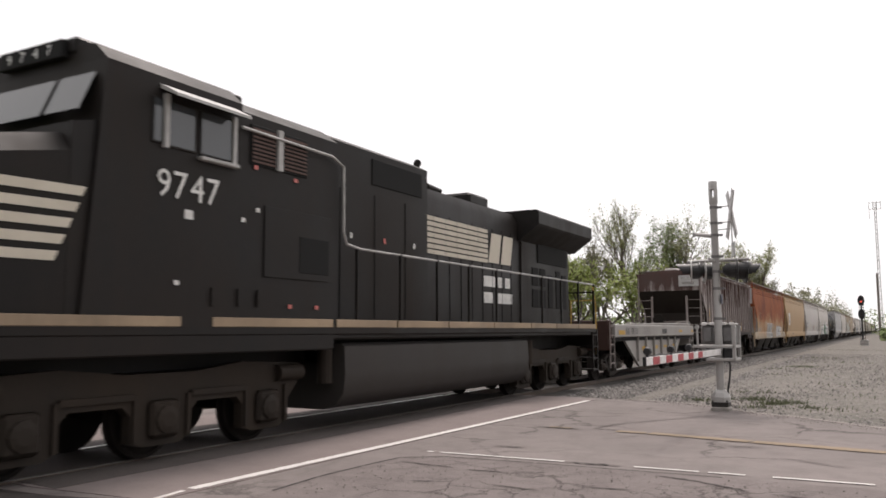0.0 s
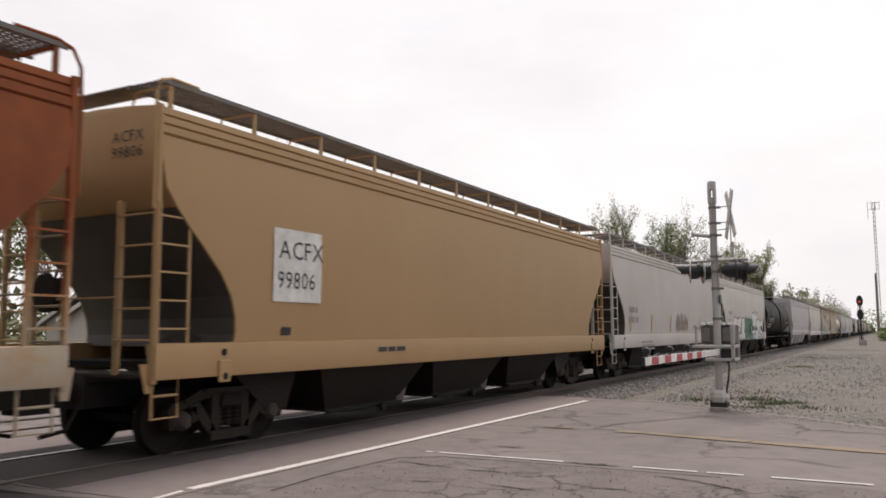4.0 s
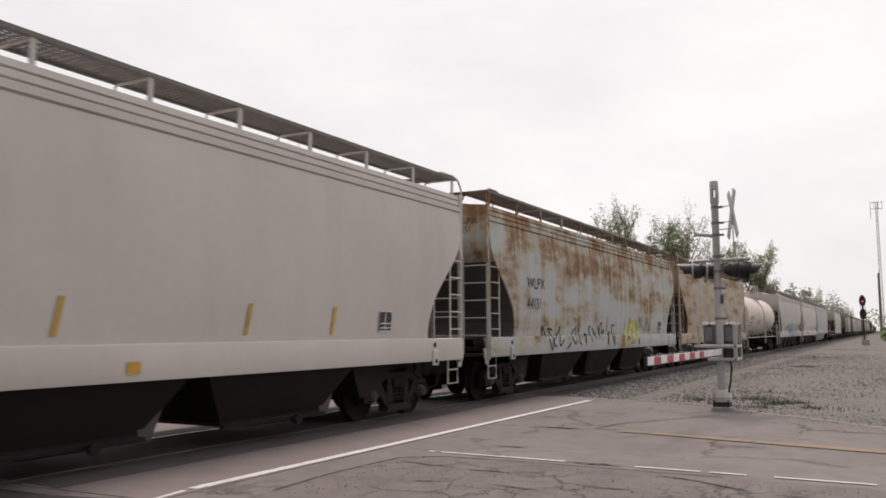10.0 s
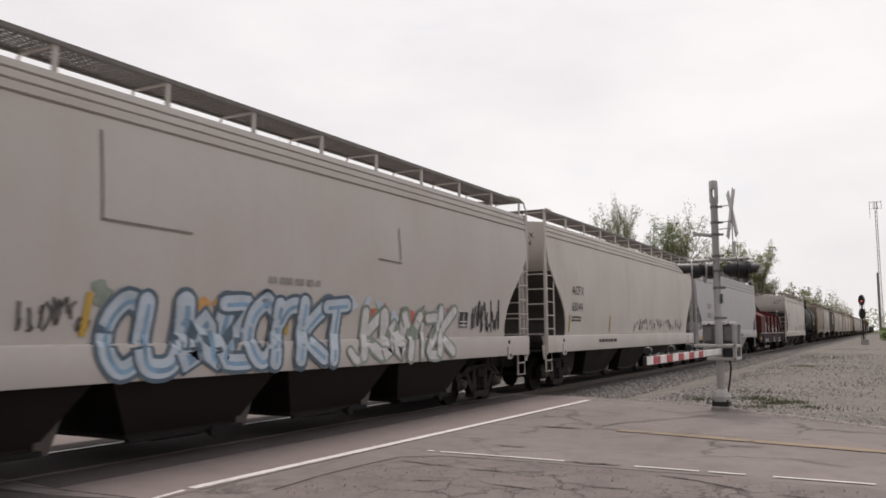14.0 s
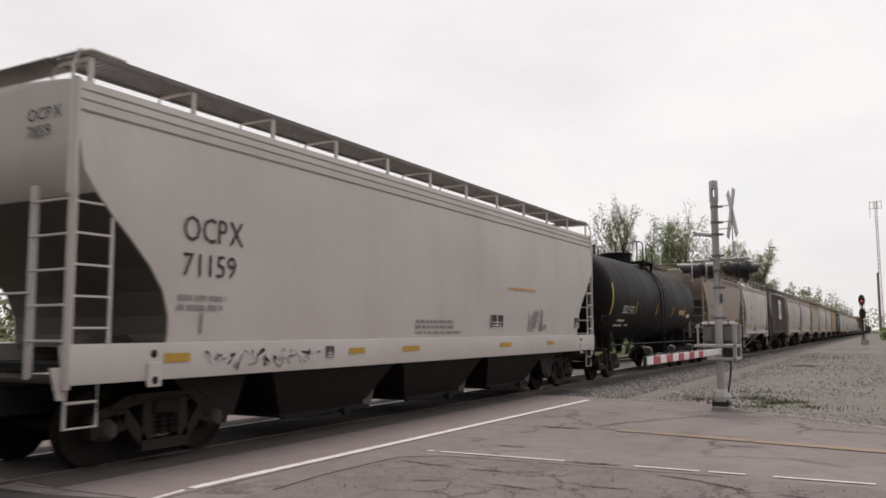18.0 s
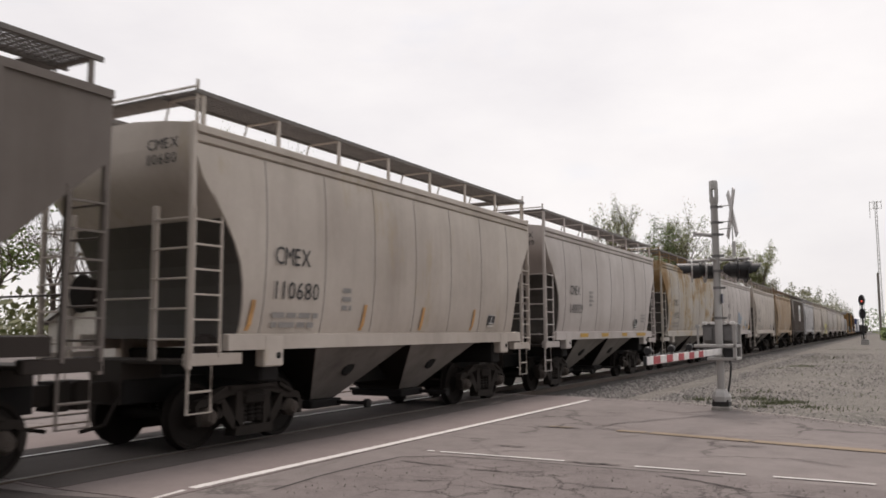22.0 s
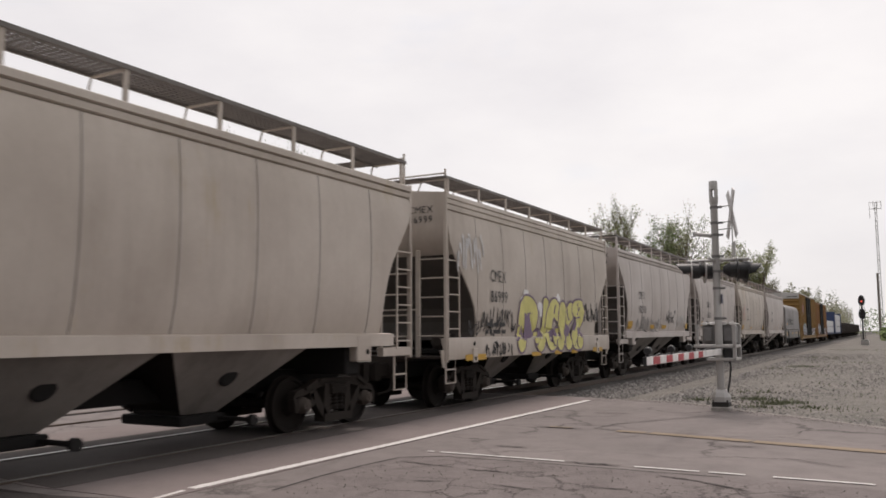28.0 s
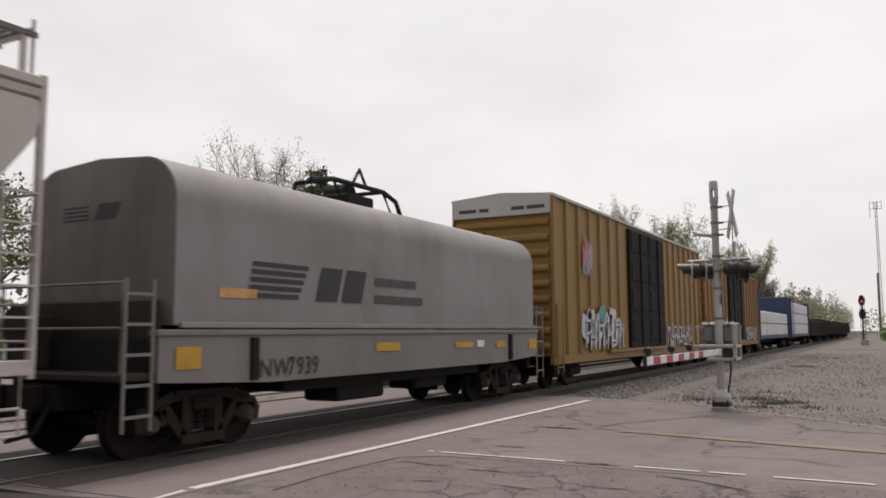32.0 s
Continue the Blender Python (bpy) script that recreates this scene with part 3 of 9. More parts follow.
def lamp_unit(parent, x, y, z, facing, face=None):
    """One crossing flasher: round backboard, hooded lamp."""
    d = Matrix.Translation((x, y, z)) @ Matrix.Rotation(facing, 4, "Z")
    bm = bmesh.new()
    disc(bm, (0, 0.0, 0), "y", 0.25, 0.02, 24, [(0, 0.24), (0.012, 0.255), (0.03, 0.25)])
    board = part("backboard", bm, face or BLACKMETAL, parent, "round signal backboard", d)
    bm = bmesh.new()
    disc(bm, (0, 0, 0), "y", 0.1, 0.2, 18, [(0.03, 0.17), (0.16, 0.165), (0.24, 0.11), (0.30, 0.06)])
    part("lamp_housing", bm, BLACKMETAL, board)
    part("lens", make(disc, (0, 0, 0), "y", 0.15, 0.01, 20, [(-0.03, 0.06), (-0.018, 0.12), (0.0, 0.152)]), LENS, board, "dark red unlit lens")
    bm = bmesh.new()
    loops = []
    for o, k in ((0.0, 1.0), (-0.32, 1.0), (-0.32, 0.96), (0.0, 0.96)):
        ring = []
        for j in range(15):
            a = radians(-15 + 210 * j / 14)
            r = 0.165 * k
            ring.append(bm.verts.new((r * math.cos(a), o * (0.55 + 0.45 * max(0, math.sin(a))), r * math.sin(a))))
        loops.append(ring)
    for a, b in zip(loops, loops[1:]):
        for i in range(14):
            bm.faces.new((a[i], a[i + 1], b[i + 1], b[i]))
    part("visor", bm, BLACKMETAL, board, "black hood over the lens")


def crossing_gate():
    g = thing("crossing_gate", "grey steel level-crossing mast with hooded lamps, crossbuck and lowered striped arm", "crossing signal", (-3.17, 17.9, -0.02))
    part("foundation", make(box, -0.19, 0.19, -0.19, 0.19, -0.2, 0.07, 0.02), CONCRETE, g, "pale concrete base block")
    # shadow gap under the mast, built as a dark block with bolts
    bm = bmesh.new()
    box(bm, -0.17, 0.17, -0.17, 0.17, 0.07, 0.17, 0.01)
    for a in (-0.14, 0.14):
        for c in (-0.14, 0.14):
            tube(bm, [(a, c, 0.05), (a, c, 0.21)], 0.018, 6)
    part("anchor_flange", bm, plain("base_iron", (0.035, 0.032, 0.03), 0.7, 0.3), g, "dark bolted flange under the mast")
    bm = bmesh.new()
    loops = [[bm.verts.new((a * k, c * k, z)) for a, c in ((-1, -0.5), (-0.5, -1), (0.5, -1), (1, -0.5), (1, 0.5), (0.5, 1), (-0.5, 1), (-1, 0.5))] for k, z in ((0.185, 0.17), (0.185, 0.27), (0.15, 0.36), (0.10, 0.42))]
    skin(bm, loops)
    part("mast_base", bm, GALV, g, "cast grey foot of the mast")
    part("mast", make(disc, (0, 0, 0), "z", 0.066, 4.0, 16, [(0.3, 0.080), (2.05, 0.080), (2.07, 0.076), (4.36, 0.076)]), GALV, g, smooth=40)
    # open cap: two cheeks, a roof and a ring, with daylight between
    bm = bmesh.new()
    disc(bm, (0, 0, 0), "z", 0.07, 0.5, 16, [(4.36, 0.080), (4.40, 0.092), (4.50, 0.092)])
    disc(bm, (0, 0, 0), "z", 0.07, 0.5, 16, [(4.68, 0.092), (4.84, 0.090), (4.86, 0.078)])
    for k in (-1, 1):
        for lo, hi in ((18, 70), (110, 162)):
            ring = [(math.cos(radians(lo + (hi - lo) * i / 4) * k), math.sin(radians(lo + (hi - lo) * i / 4) * k)) for i in range(5)]
            skin(bm, [[bm.verts.new((x * r, y * r, z)) for x, y in ring for r in (0.092,)] + [bm.verts.new((x * 0.078, y * 0.078, z)) for x, y in ring[::-1]] for z in (4.48, 4.70)])
    part("bell_cap", bm, GALV, g, "grey cap with open slots", smooth=40)
    for z in (1.88, 2.52, 2.88, 3.20, 3.66, 3.92, 4.26):
        bm = bmesh.new()
        disc(bm, (0, 0, z), "z", 0.08, 0.05, 14, [(0, 0.086), (0.055, 0.086)])
        box(bm, 0.07, 0.17, -0.025, 0.025, z + 0.005, z + 0.05)
        part("clamp", bm, BOXGREY, g, "dark pipe clamp")
    # lamp arm and lamps
    bm = bmesh.new()
    tube(bm, [(-0.02, -0.62, 3.14), (-0.02, 0.6, 3.14)], 0.03, 8)
    tube(bm, [(-0.60, 0.0, 3.14), (0.68, 0.0, 3.15)], 0.034, 8)
    for a in (-0.47, -0.30, 0.40, 0.56):
        tube(bm, [(a, 0.0, 3.14), (a, 0.0, 2.96)], 0.03, 8)
    part("lamp_arm", bm, GALV, g, "cross pipe carrying the lamps")
    lamp_unit(g, -0.52, -0.04, 2.93, radians(-78), ALU)
    lamp_unit(g, -0.28, 0.10, 2.92, radians(-70), ALU)
    lamp_unit(g, 0.44, 0.0, 2.93, radians(104))
    lamp_unit(g, 0.56, 0.30, 2.91, radians(112))
    # crossbuck, nearly edge on
    for k in (-1, 1):
        bm = bmesh.new()
        box(bm, -0.012, 0.012, -0.56, 0.56, -0.085, 0.085, 0.006)
        blade = part("crossbuck_blade", bm, plain("crossbuck_back", (0.60, 0.585, 0.58), 0.45, 0.3), g, "pale aluminium crossbuck blade", pose(0.36 + 0.015 * k, -0.06, 4.12, k * 62, 0, 26))
        part("crossbuck_text_bar", make(box, 0.013, 0.016, -0.42, 0.42, -0.05, 0.05), plain("red_edge", (0.40, 0.07, 0.08)), blade, "red band on the blade")
    bm = bmesh.new()
    for z in (4.29, 3.95, 3.80):
        tube(bm, [(0.06, 0, z), (0.36, -0.05, z + 0.01)], 0.012, 6)
    tube(bm, [(0.36, -0.03, 3.5), (0.36, -0.03, 4.4)], 0.014, 6)
    part("crossbuck_bracket", bm, GALV, g)
    part("number_plate_panel", make(box, -0.01, 0.01, -0.2, 0.2, -0.22, 0.10, 0.01), plain("sign_back", (0.50, 0.49, 0.48), 0.45, 0.4), g, "blank pale plate below the crossbuck", pose(0.38, -0.05, 3.42, 0, 0, 18))
    bm = bmesh.new()
    tube(bm, [(-0.42, -0.02, 3.73), (-0.2, -0.01, 3.70), (0.04, 0.0, 3.66)], 0.034, 8, 0.05)
    tube(bm, [(-0.42, -0.02, 3.77), (-0.42, -0.02, 3.67)], 0.036, 8)
    part("bell_bracket", bm, GALV, g, "tapered side bracket with a flanged end")
    part("blue_sign", make(box, 0.09, 0.105, -0.09, 0.07, 2.22, 2.42, 0.006), plain("blue_plate", (0.05, 0.055, 0.10), 0.5), g, "small blue plate")
    # gate machine behind the mast
    bm = bmesh.new()
    box(bm, -0.36, 0.32, 0.10, 0.46, 1.36, 1.78, 0.04)
    for a in (-0.24, 0.16):
        box(bm, a - 0.09, a + 0.09, 0.07, 0.10, 1.42, 1.72, 0.015)
    m = part("gate_machine", bm, BOXGREY, g, "dark grey gate-motor housing")
    part("housing_lid", make(box, -0.38, 0.34, 0.08, 0.48, 1.78, 1.81, 0.01), ALU, m, "bright aluminium lid")
    for dx in (-0.30, -0.14, 0.10, 0.26):
        part("latch", make(box, dx - 0.05, dx + 0.05, 0.05, 0.09, 1.77, 1.835, 0.01), REFLECT, m, "bright lid latch")
    bm = bmesh.new()
    for z0, z1 in ((1.29, 1.355), (1.02, 1.085)):
        for y0, y1 in ((-0.17, -0.11), (0.48, 0.53)):
            box(bm, -0.50 if z0 > 1.2 else -0.22, 0.36, y0, y1, z0, z1, 0.012)
        for x0, x1 in ((0.31, 0.36), (-0.25, -0.20)):
            box(bm, x0, x1, -0.13, 0.50, z0, z1, 0.012)
    for y0, y1 in ((-0.17, -0.11), (0.48, 0.53)):
        box(bm, 0.29, 0.365, y0, y1, 1.02, 1.72, 0.015)
        box(bm, -0.43, -0.39, y0, y1, 1.29, 1.74, 0.012)
        for a in (-0.41, 0.33):
            disc(bm, (a, y0 - 0.015, 1.73), "y", 0.045, 0.08, 12)
    part("gate_arm_support", bm, GALV, g, "bolted grey channel frame that carries the arm")
    part("counterweight", make(box, 0.09, 0.29, -0.08, 0.44, 1.07, 1.28, 0.02), BLACKMETAL, g, "dark counterweight")
    bm = bmesh.new()
    tube(bm, [(0.20, -0.06, 1.04), (0.23, -0.08, 0.92), (0.20, -0.08, 0.62), (0.16, -0.06, 0.45), (0.14, 0, 0.32)], 0.020, 8)
    part("cable", bm, BLACKMETAL, g, "black cable hanging down the mast")
    # lowered arm across the lane, with sixteen-inch stripes
    arm = part("gate_arm", make(box, 0.03, 0.07, -6.16, -0.15, 1.15, 1.275, 0.006), REFLECT, g, "white gate arm with red stripes, lowered")
    for i in range(5):
        part("red_stripe", make(box, 0.026, 0.074, -5.77 + 0.817 * i, -5.37 + 0.817 * i, 1.155, 1.27), REDSHEET, arm)
    part("arm_tip", make(box, 0.025, 0.075, -6.19, -6.15, 1.145, 1.28, 0.006), BLACKMETAL, arm, "black rubber tip")
    for y in (-6.0, -4.55, -3.2):
        bm = bmesh.new()
        disc(bm, (0.05, y, 1.36), "y", 0.05, 0.1, 12, [(-0.05, 0.045), (-0.03, 0.06), (0.04, 0.06), (0.06, 0.045)])
        box(bm, 0.03, 0.07, y - 0.03, y + 0.04, 1.27, 1.32, 0.006)
        part("arm_lamp", bm, BLACKMETAL, arm, "small dark lamp on the arm")
    bm = bmesh.new()
    pts = [(0.05 + 0.012 * math.sin(i * 2.3), -6.0 + 0.36 * i, 1.29 + 0.012 * math.cos(i * 3.1)) for i in range(16)]
    tube(bm, pts, 0.012, 5)
    part("arm_cable", bm, BLACKMETAL, arm, "black wire tied along the top of the arm")


def block_signal():
    s = thing("block_signal", "slender dark railway signal with two round heads beside the line", "railway signal", (-2.55, 101.0, 0.0))
    part("signal_mast", make(tube, [(0, 0, -0.3), (0, 0, 5.3)], 0.09, 10), BLACKMETAL, s)
    for z in (4.85, 3.35):
        bm = bmesh.new()
        loops = []
        for y in (0.06, -0.02):
            loops.append([bm.verts.new((0.42 * math.cos(a) * 0.82, y - 0.15, z + 0.60 * math.sin(a))) for a in [math.tau * i / 20 for i in range(20)]])
        skin(bm, loops)
        h = part("signal_head", bm, BLACKMETAL, s, "black oval signal backboard")
        for k in (-0.28, 0.0, 0.28):
            part("signal_lens", make(disc, (0, -0.2, z + k), "y", 0.09, 0.03, 12), plain("dark_lens", (0.03, 0.02, 0.02), 0.2), h)
    part("signal_glow", make(disc, (0.0, -0.26, 4.75), "y", 0.10, 0.03, 12), plain("red_light", (0.7, 0.10, 0.07), 0.3, glow=0.9), s, "small red lit aspect")
    bm = bmesh.new()
    for i in range(12):
        box(bm, -0.22, 0.22, 0.1, 0.14, 0.3 + i * 0.38, 0.33 + i * 0.38)
    for a in (-0.22, 0.22):
        box(bm, a - 0.02, a + 0.02, 0.1, 0.14, 0, 4.9)
    part("signal_ladder", bm, BLACKMETAL, s, "thin ladder behind the mast")
    c = thing("signal_cabinet", "small silver relay cabinet at the foot of the signal", "cabinet", (-2.4, 99.5, -0.35))
    part("cabinet_body", make(box, -0.42, 0.42, -0.3, 0.3, 0.1, 0.7, 0.06), ALU, c)
    bm = bmesh.new()
    along(bm, [(-0.46, 0.7), (0.46, 0.7), (0.3, 0.92), (-0.3, 0.92)], -0.34, 0.34)
    part("cabinet_roof", bm, ALU, c)
    for a in (-0.3, 0.3):
        part("cabinet_leg", make(box, a - 0.05, a + 0.05, -0.2, 0.2, -0.2, 0.12), BLACKMETAL, c)


def radio_mast():
    m = thing("radio_mast", "tall thin grey lattice radio mast far along the line", "mast", (-1.36, 210, 0))
    bm = bmesh.new()
    for a in range(3):
        c, s = math.cos(a * 2.094) * 0.34, math.sin(a * 2.094) * 0.34
        tube(bm, [(c, s, 0), (c * 0.7, s * 0.7, 31)], 0.07, 5)
    for i in range(30):
        for a in range(3):
            c, s = math.cos(a * 2.094) * 0.3, math.sin(a * 2.094) * 0.3
            d, e = math.cos((a + 1) * 2.094) * 0.3, math.sin((a + 1) * 2.094) * 0.3
            tube(bm, [(c, s, i), (d, e, i + 1)], 0.03, 4)
    part("lattice", bm, GALV, m)
    bm = bmesh.new()
    for z in (30.9, 29.4):
        tube(bm, [(-1.2, 0, z), (1.2, 0, z)], 0.06, 5)
    for a in (-1.2, -0.4, 0.4, 1.2):
        tube(bm, [(a, 0, 27.2 if a < -1 else 29.2), (a, 0, 31.2)], 0.06, 5)
    part("antenna", bm, GALV, m, "rack of upright aerials")
    p = thing("pole", "plain grey wooden utility pole beside the mast", "utility pole", (-1.45, 175, 0))
    part("pole_shaft", make(tube, [(0, 0, -0.4), (0, 0, 12.4)], 0.26, 10, 0.17), plain("pole_wood", (0.20, 0.175, 0.155), 0.9), p)


crossing_gate()
block_signal()
radio_mast()


# ---- rolling stock: a car's own space has its leading end at y = 0, the middle of the track at x = 0 and the rail at z = 0 ----
IRON = paint("truck_iron", (0.016, 0.014, 0.0125), (0.034, 0.026, 0.022), 0.6, 0.15, (0.04, 0.024, 0.017), 0.85, spec=0.15)
WHEEL = paint("wheel_steel", (0.015, 0.013, 0.012), (0.032, 0.025, 0.021), 0.6, 0.1, (0.04, 0.024, 0.017), 0.8, spec=0.15)
FRAME = paint("cast_frame_iron", (0.034, 0.028, 0.024), (0.014, 0.011, 0.0095), 0.9, 0.2, (0.06, 0.036, 0.024), 0.8, spec=0.2)
CAP = paint("bearing_cap_iron", (0.085, 0.070, 0.060), (0.030, 0.023, 0.019), 0.8, 0.3, (0.10, 0.05, 0.03), 0.7, spec=0.3)
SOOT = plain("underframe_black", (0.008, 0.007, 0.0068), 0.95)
YELLOW = plain("reflector_yellow", (0.50, 0.29, 0.025), 0.5, 0.0, 0.2)
INK = plain("stencil_black", (0.028, 0.027, 0.030), 0.6)
CHALK = plain("stencil_white", (0.72, 0.71, 0.69), 0.6)
FADED = plain("stencil_faded_grey", (0.30, 0.285, 0.275), 0.7)
GRATE = plain("walkway_grating", (0.17, 0.155, 0.145), 0.6, 0.4)
CARS = []      # every car with its place along the train
WHEELS = []    # every wheelset with its car's place, radius and place in the car


BAY_DUST = paint("dusty_bay_sheet", (0.27, 0.248, 0.228), (0.085, 0.076, 0.070), 1.0)
GRIMY = plain("grimy_weld", (0.20, 0.18, 0.165), 0.8)


def truck_frame(bm):
    """Cast side frame: an arched top chord, two slanting struts and a spring seat, with flanged windows."""
    x0, x1 = 0.95, 1.08
    top = [(-1.14, 0.60), (-1.08, 0.69), (-0.86, 0.73), (-0.52, 0.86), (0.52, 0.86), (0.86, 0.73), (1.08, 0.69), (1.14, 0.60)]
    low = [(-1.14, 0.52), (-1.04, 0.60), (-0.86, 0.61), (-0.46, 0.73), (0.46, 0.73), (0.86, 0.61), (1.04, 0.60), (1.14, 0.52)]
    for (a, b), (c, d) in zip(zip(top, low), list(zip(top, low))[1:]):
        plate(bm, [a, c, d, b], x0, x1)
    for a in (-1, 1):
        for p in ([(0.76, 0.64), (0.60, 0.69), (0.26, 0.24), (0.36, 0.17)], [(0.38, 0.18), (0.22, 0.18), (0.22, 0.76), (0.36, 0.76)], [(1.15, 0.56), (1.05, 0.56), (1.05, 0.36), (1.12, 0.36)], [(0.74, 0.62), (0.66, 0.64), (0.64, 0.44), (0.72, 0.42)]):
            ring = [(a * y, z) for y, z in p]
            plate(bm, ring, x0, x1)
            mid = (sum(y for y, z in ring) / 4, sum(z for y, z in ring) / 4)
            plate(bm, [(mid[0] + (y - mid[0]) * 1.08, mid[1] + (z - mid[1]) * 1.04) for y, z in ring], x1, x1 + 0.03)
        bar(bm, (a * 0.58, 0.845), (a * 0.86, 0.72), 0.05, x1, x1 + 0.05)
    bar(bm, (-0.50, 0.84), (0.50, 0.84), 0.05, x1, x1 + 0.05)
    bar(bm, (-0.36, 0.21), (0.36, 0.21), 0.13, x0 - 0.03, x1 + 0.06)
    bar(bm, (-0.22, 0.745), (0.22, 0.745), 0.06, x1, x1 + 0.03)


def bearing_cap(bm):
    """Roller-bearing adapter and round end cap with its bolts."""
    disc(bm, (0.97, 0, 0), "x", 0.12, 0.1, 20, [(0.0, 0.135), (0.11, 0.135), (0.13, 0.115), (0.18, 0.105), (0.20, 0.085), (0.20, 0.045), (0.215, 0.04)])
    for i in range(3):
        t = math.tau * i / 3
        disc(bm, (1.165, math.cos(t) * 0.065, math.sin(t) * 0.065), "x", 0.018, 0.02, 6)


def truck_springs(bm):
    for s in (1,):
        for a in (-0.17, 0.0, 0.17):
            disc(bm, (s * 1.02, a, 0.32), "z", 0.07, 0.28, 10, [(0, 0.075), (0.06, 0.085), (0.09, 0.06), (0.12, 0.085), (0.15, 0.06), (0.18, 0.085), (0.21, 0.06), (0.24, 0.085), (0.28, 0.075)])
        box(bm, s * 1.02 - 0.14, s * 1.02 + 0.14, -0.22, 0.22, 0.59, 0.72, 0.02)


def truck_bolster(bm):
    box(bm, -1.15, 1.15, -0.2, 0.2, 0.60, 0.78, 0.03)
    disc(bm, (0, 0, 0.78), "z", 0.2, 0.12, 14)
    for a in (-0.55, 0.55):
        box(bm, -0.75, 0.75, a - 0.05, a + 0.05, 0.34, 0.46, 0.02)
        for s in (-1, 1):
            box(bm, s * 0.755 - 0.06, s * 0.755 + 0.06, a - 0.03 + 0.0, a + 0.03, 0.28, 0.62, 0.01)


def wheelset(bm, r=0.457):
    disc(bm, (-1.0, 0, 0), "x", 0.08, 2.0, 12, [(0, 0.08), (2.0, 0.08)])
    for s in (-1, 1):
        disc(bm, (s * 0.755, 0, 0), "x", r, 0.1, 28, [(-s * 0.085, r + 0.022), (-s * 0.06, r + 0.024), (-s * 0.045, r), (s * 0.055, r - 0.004), (s * 0.06, r - 0.055), (s * 0.025, r - 0.075), (s * 0.012, 0.19), (s * 0.08, 0.13), (s * 0.09, 0.10)])


def add_truck(car, y, place, r=0.457, half=0.89):
    t = part("truck", shared("truck_bolster", truck_bolster), IRON, car, "black cast-steel freight truck", (0, y, 0))
    for turn in (0, 180):
        f = part("side_frame", shared("truck_frame", truck_frame, 40), FRAME, t, at=pose(0, 0, 0, 0, 0, turn))
        for a in (-half, half):
            part("bearing_cap", shared("bearing_cap", bearing_cap, 35), CAP, f, "worn roller-bearing end cap", (0, a, r))
        part("spring_nest", shared("truck_springs", truck_springs, 40), IRON, t, at=pose(0, 0, 0, 0, 0, turn))
    for a in (-half, half):
        w = part("wheelset", shared(("wheelset", r), lambda bm: wheelset(bm, r), 35), WHEEL, t, at=(0, a, r))
        WHEELS.append((w, place, y + a, a, r))


def coupler(bm):
    loops = []
    for y, x, z0, z1 in ((0.05, 0.12, 0.72, 0.98), (-0.36, 0.12, 0.72, 0.98), (-0.38, 0.19, 0.64, 1.02), (-0.58, 0.19, 0.64, 1.02), (-0.64, 0.12, 0.68, 0.98)):
        loops.append([bm.verts.new(p) for p in ((-x, y, z0), (x, y, z0), (x, y, z1), (-x, y, z1))])
    skin(bm, loops)


def couple(car, L):
    for y, turn in ((0, 0), (L, 180)):
        c = part("coupler", shared("coupler", coupler, 30), IRON, car, at=pose(0, y, 0, 0, 0, turn))
        part("air_hose", shared("air_hose", lambda bm: tube(bm, [(0.25, 0, 0.75), (0.32, -0.25, 0.42), (0.22, -0.55, 0.36)], 0.03, 6)), IRON, c)


def ladder(bm, y0, y1, x, z0, z1, n, r=0.013, posts=True):
    """A welded ladder in one piece: two stiles and n rungs."""
    ys = [y0 - 0.017, y0 + 0.017, y1 - 0.017, y1 + 0.017]
    zs = [z0] + [z0 + (z1 - z0) * (i + 0.5) / n + o for i in range(n) for o in (-r, r)] + [z1]
    front, back = [[[bm.verts.new((x + o, y, z)) for y in ys] for z in zs] for o in (0.014, -0.014)]
    cells = {(j, i) for j in range(len(zs) - 1) for i in ((0, 1, 2) if j % 2 else (0, 2))}
    for j, i in cells:
        for g in (front, back):
            bm.faces.new((g[j][i], g[j][i + 1], g[j + 1][i + 1], g[j + 1][i]))
        for dj, di, p, q in ((-1, 0, (j, i), (j, i + 1)), (1, 0, (j + 1, i), (j + 1, i + 1)), (0, -1, (j, i), (j + 1, i)), (0, 1, (j, i + 1), (j + 1, i + 1))):
            if (j + dj, i + di) not in cells:
                bm.faces.new((front[p[0]][p[1]], front[q[0]][q[1]], back[q[0]][q[1]], back[p[0]][p[1]]))


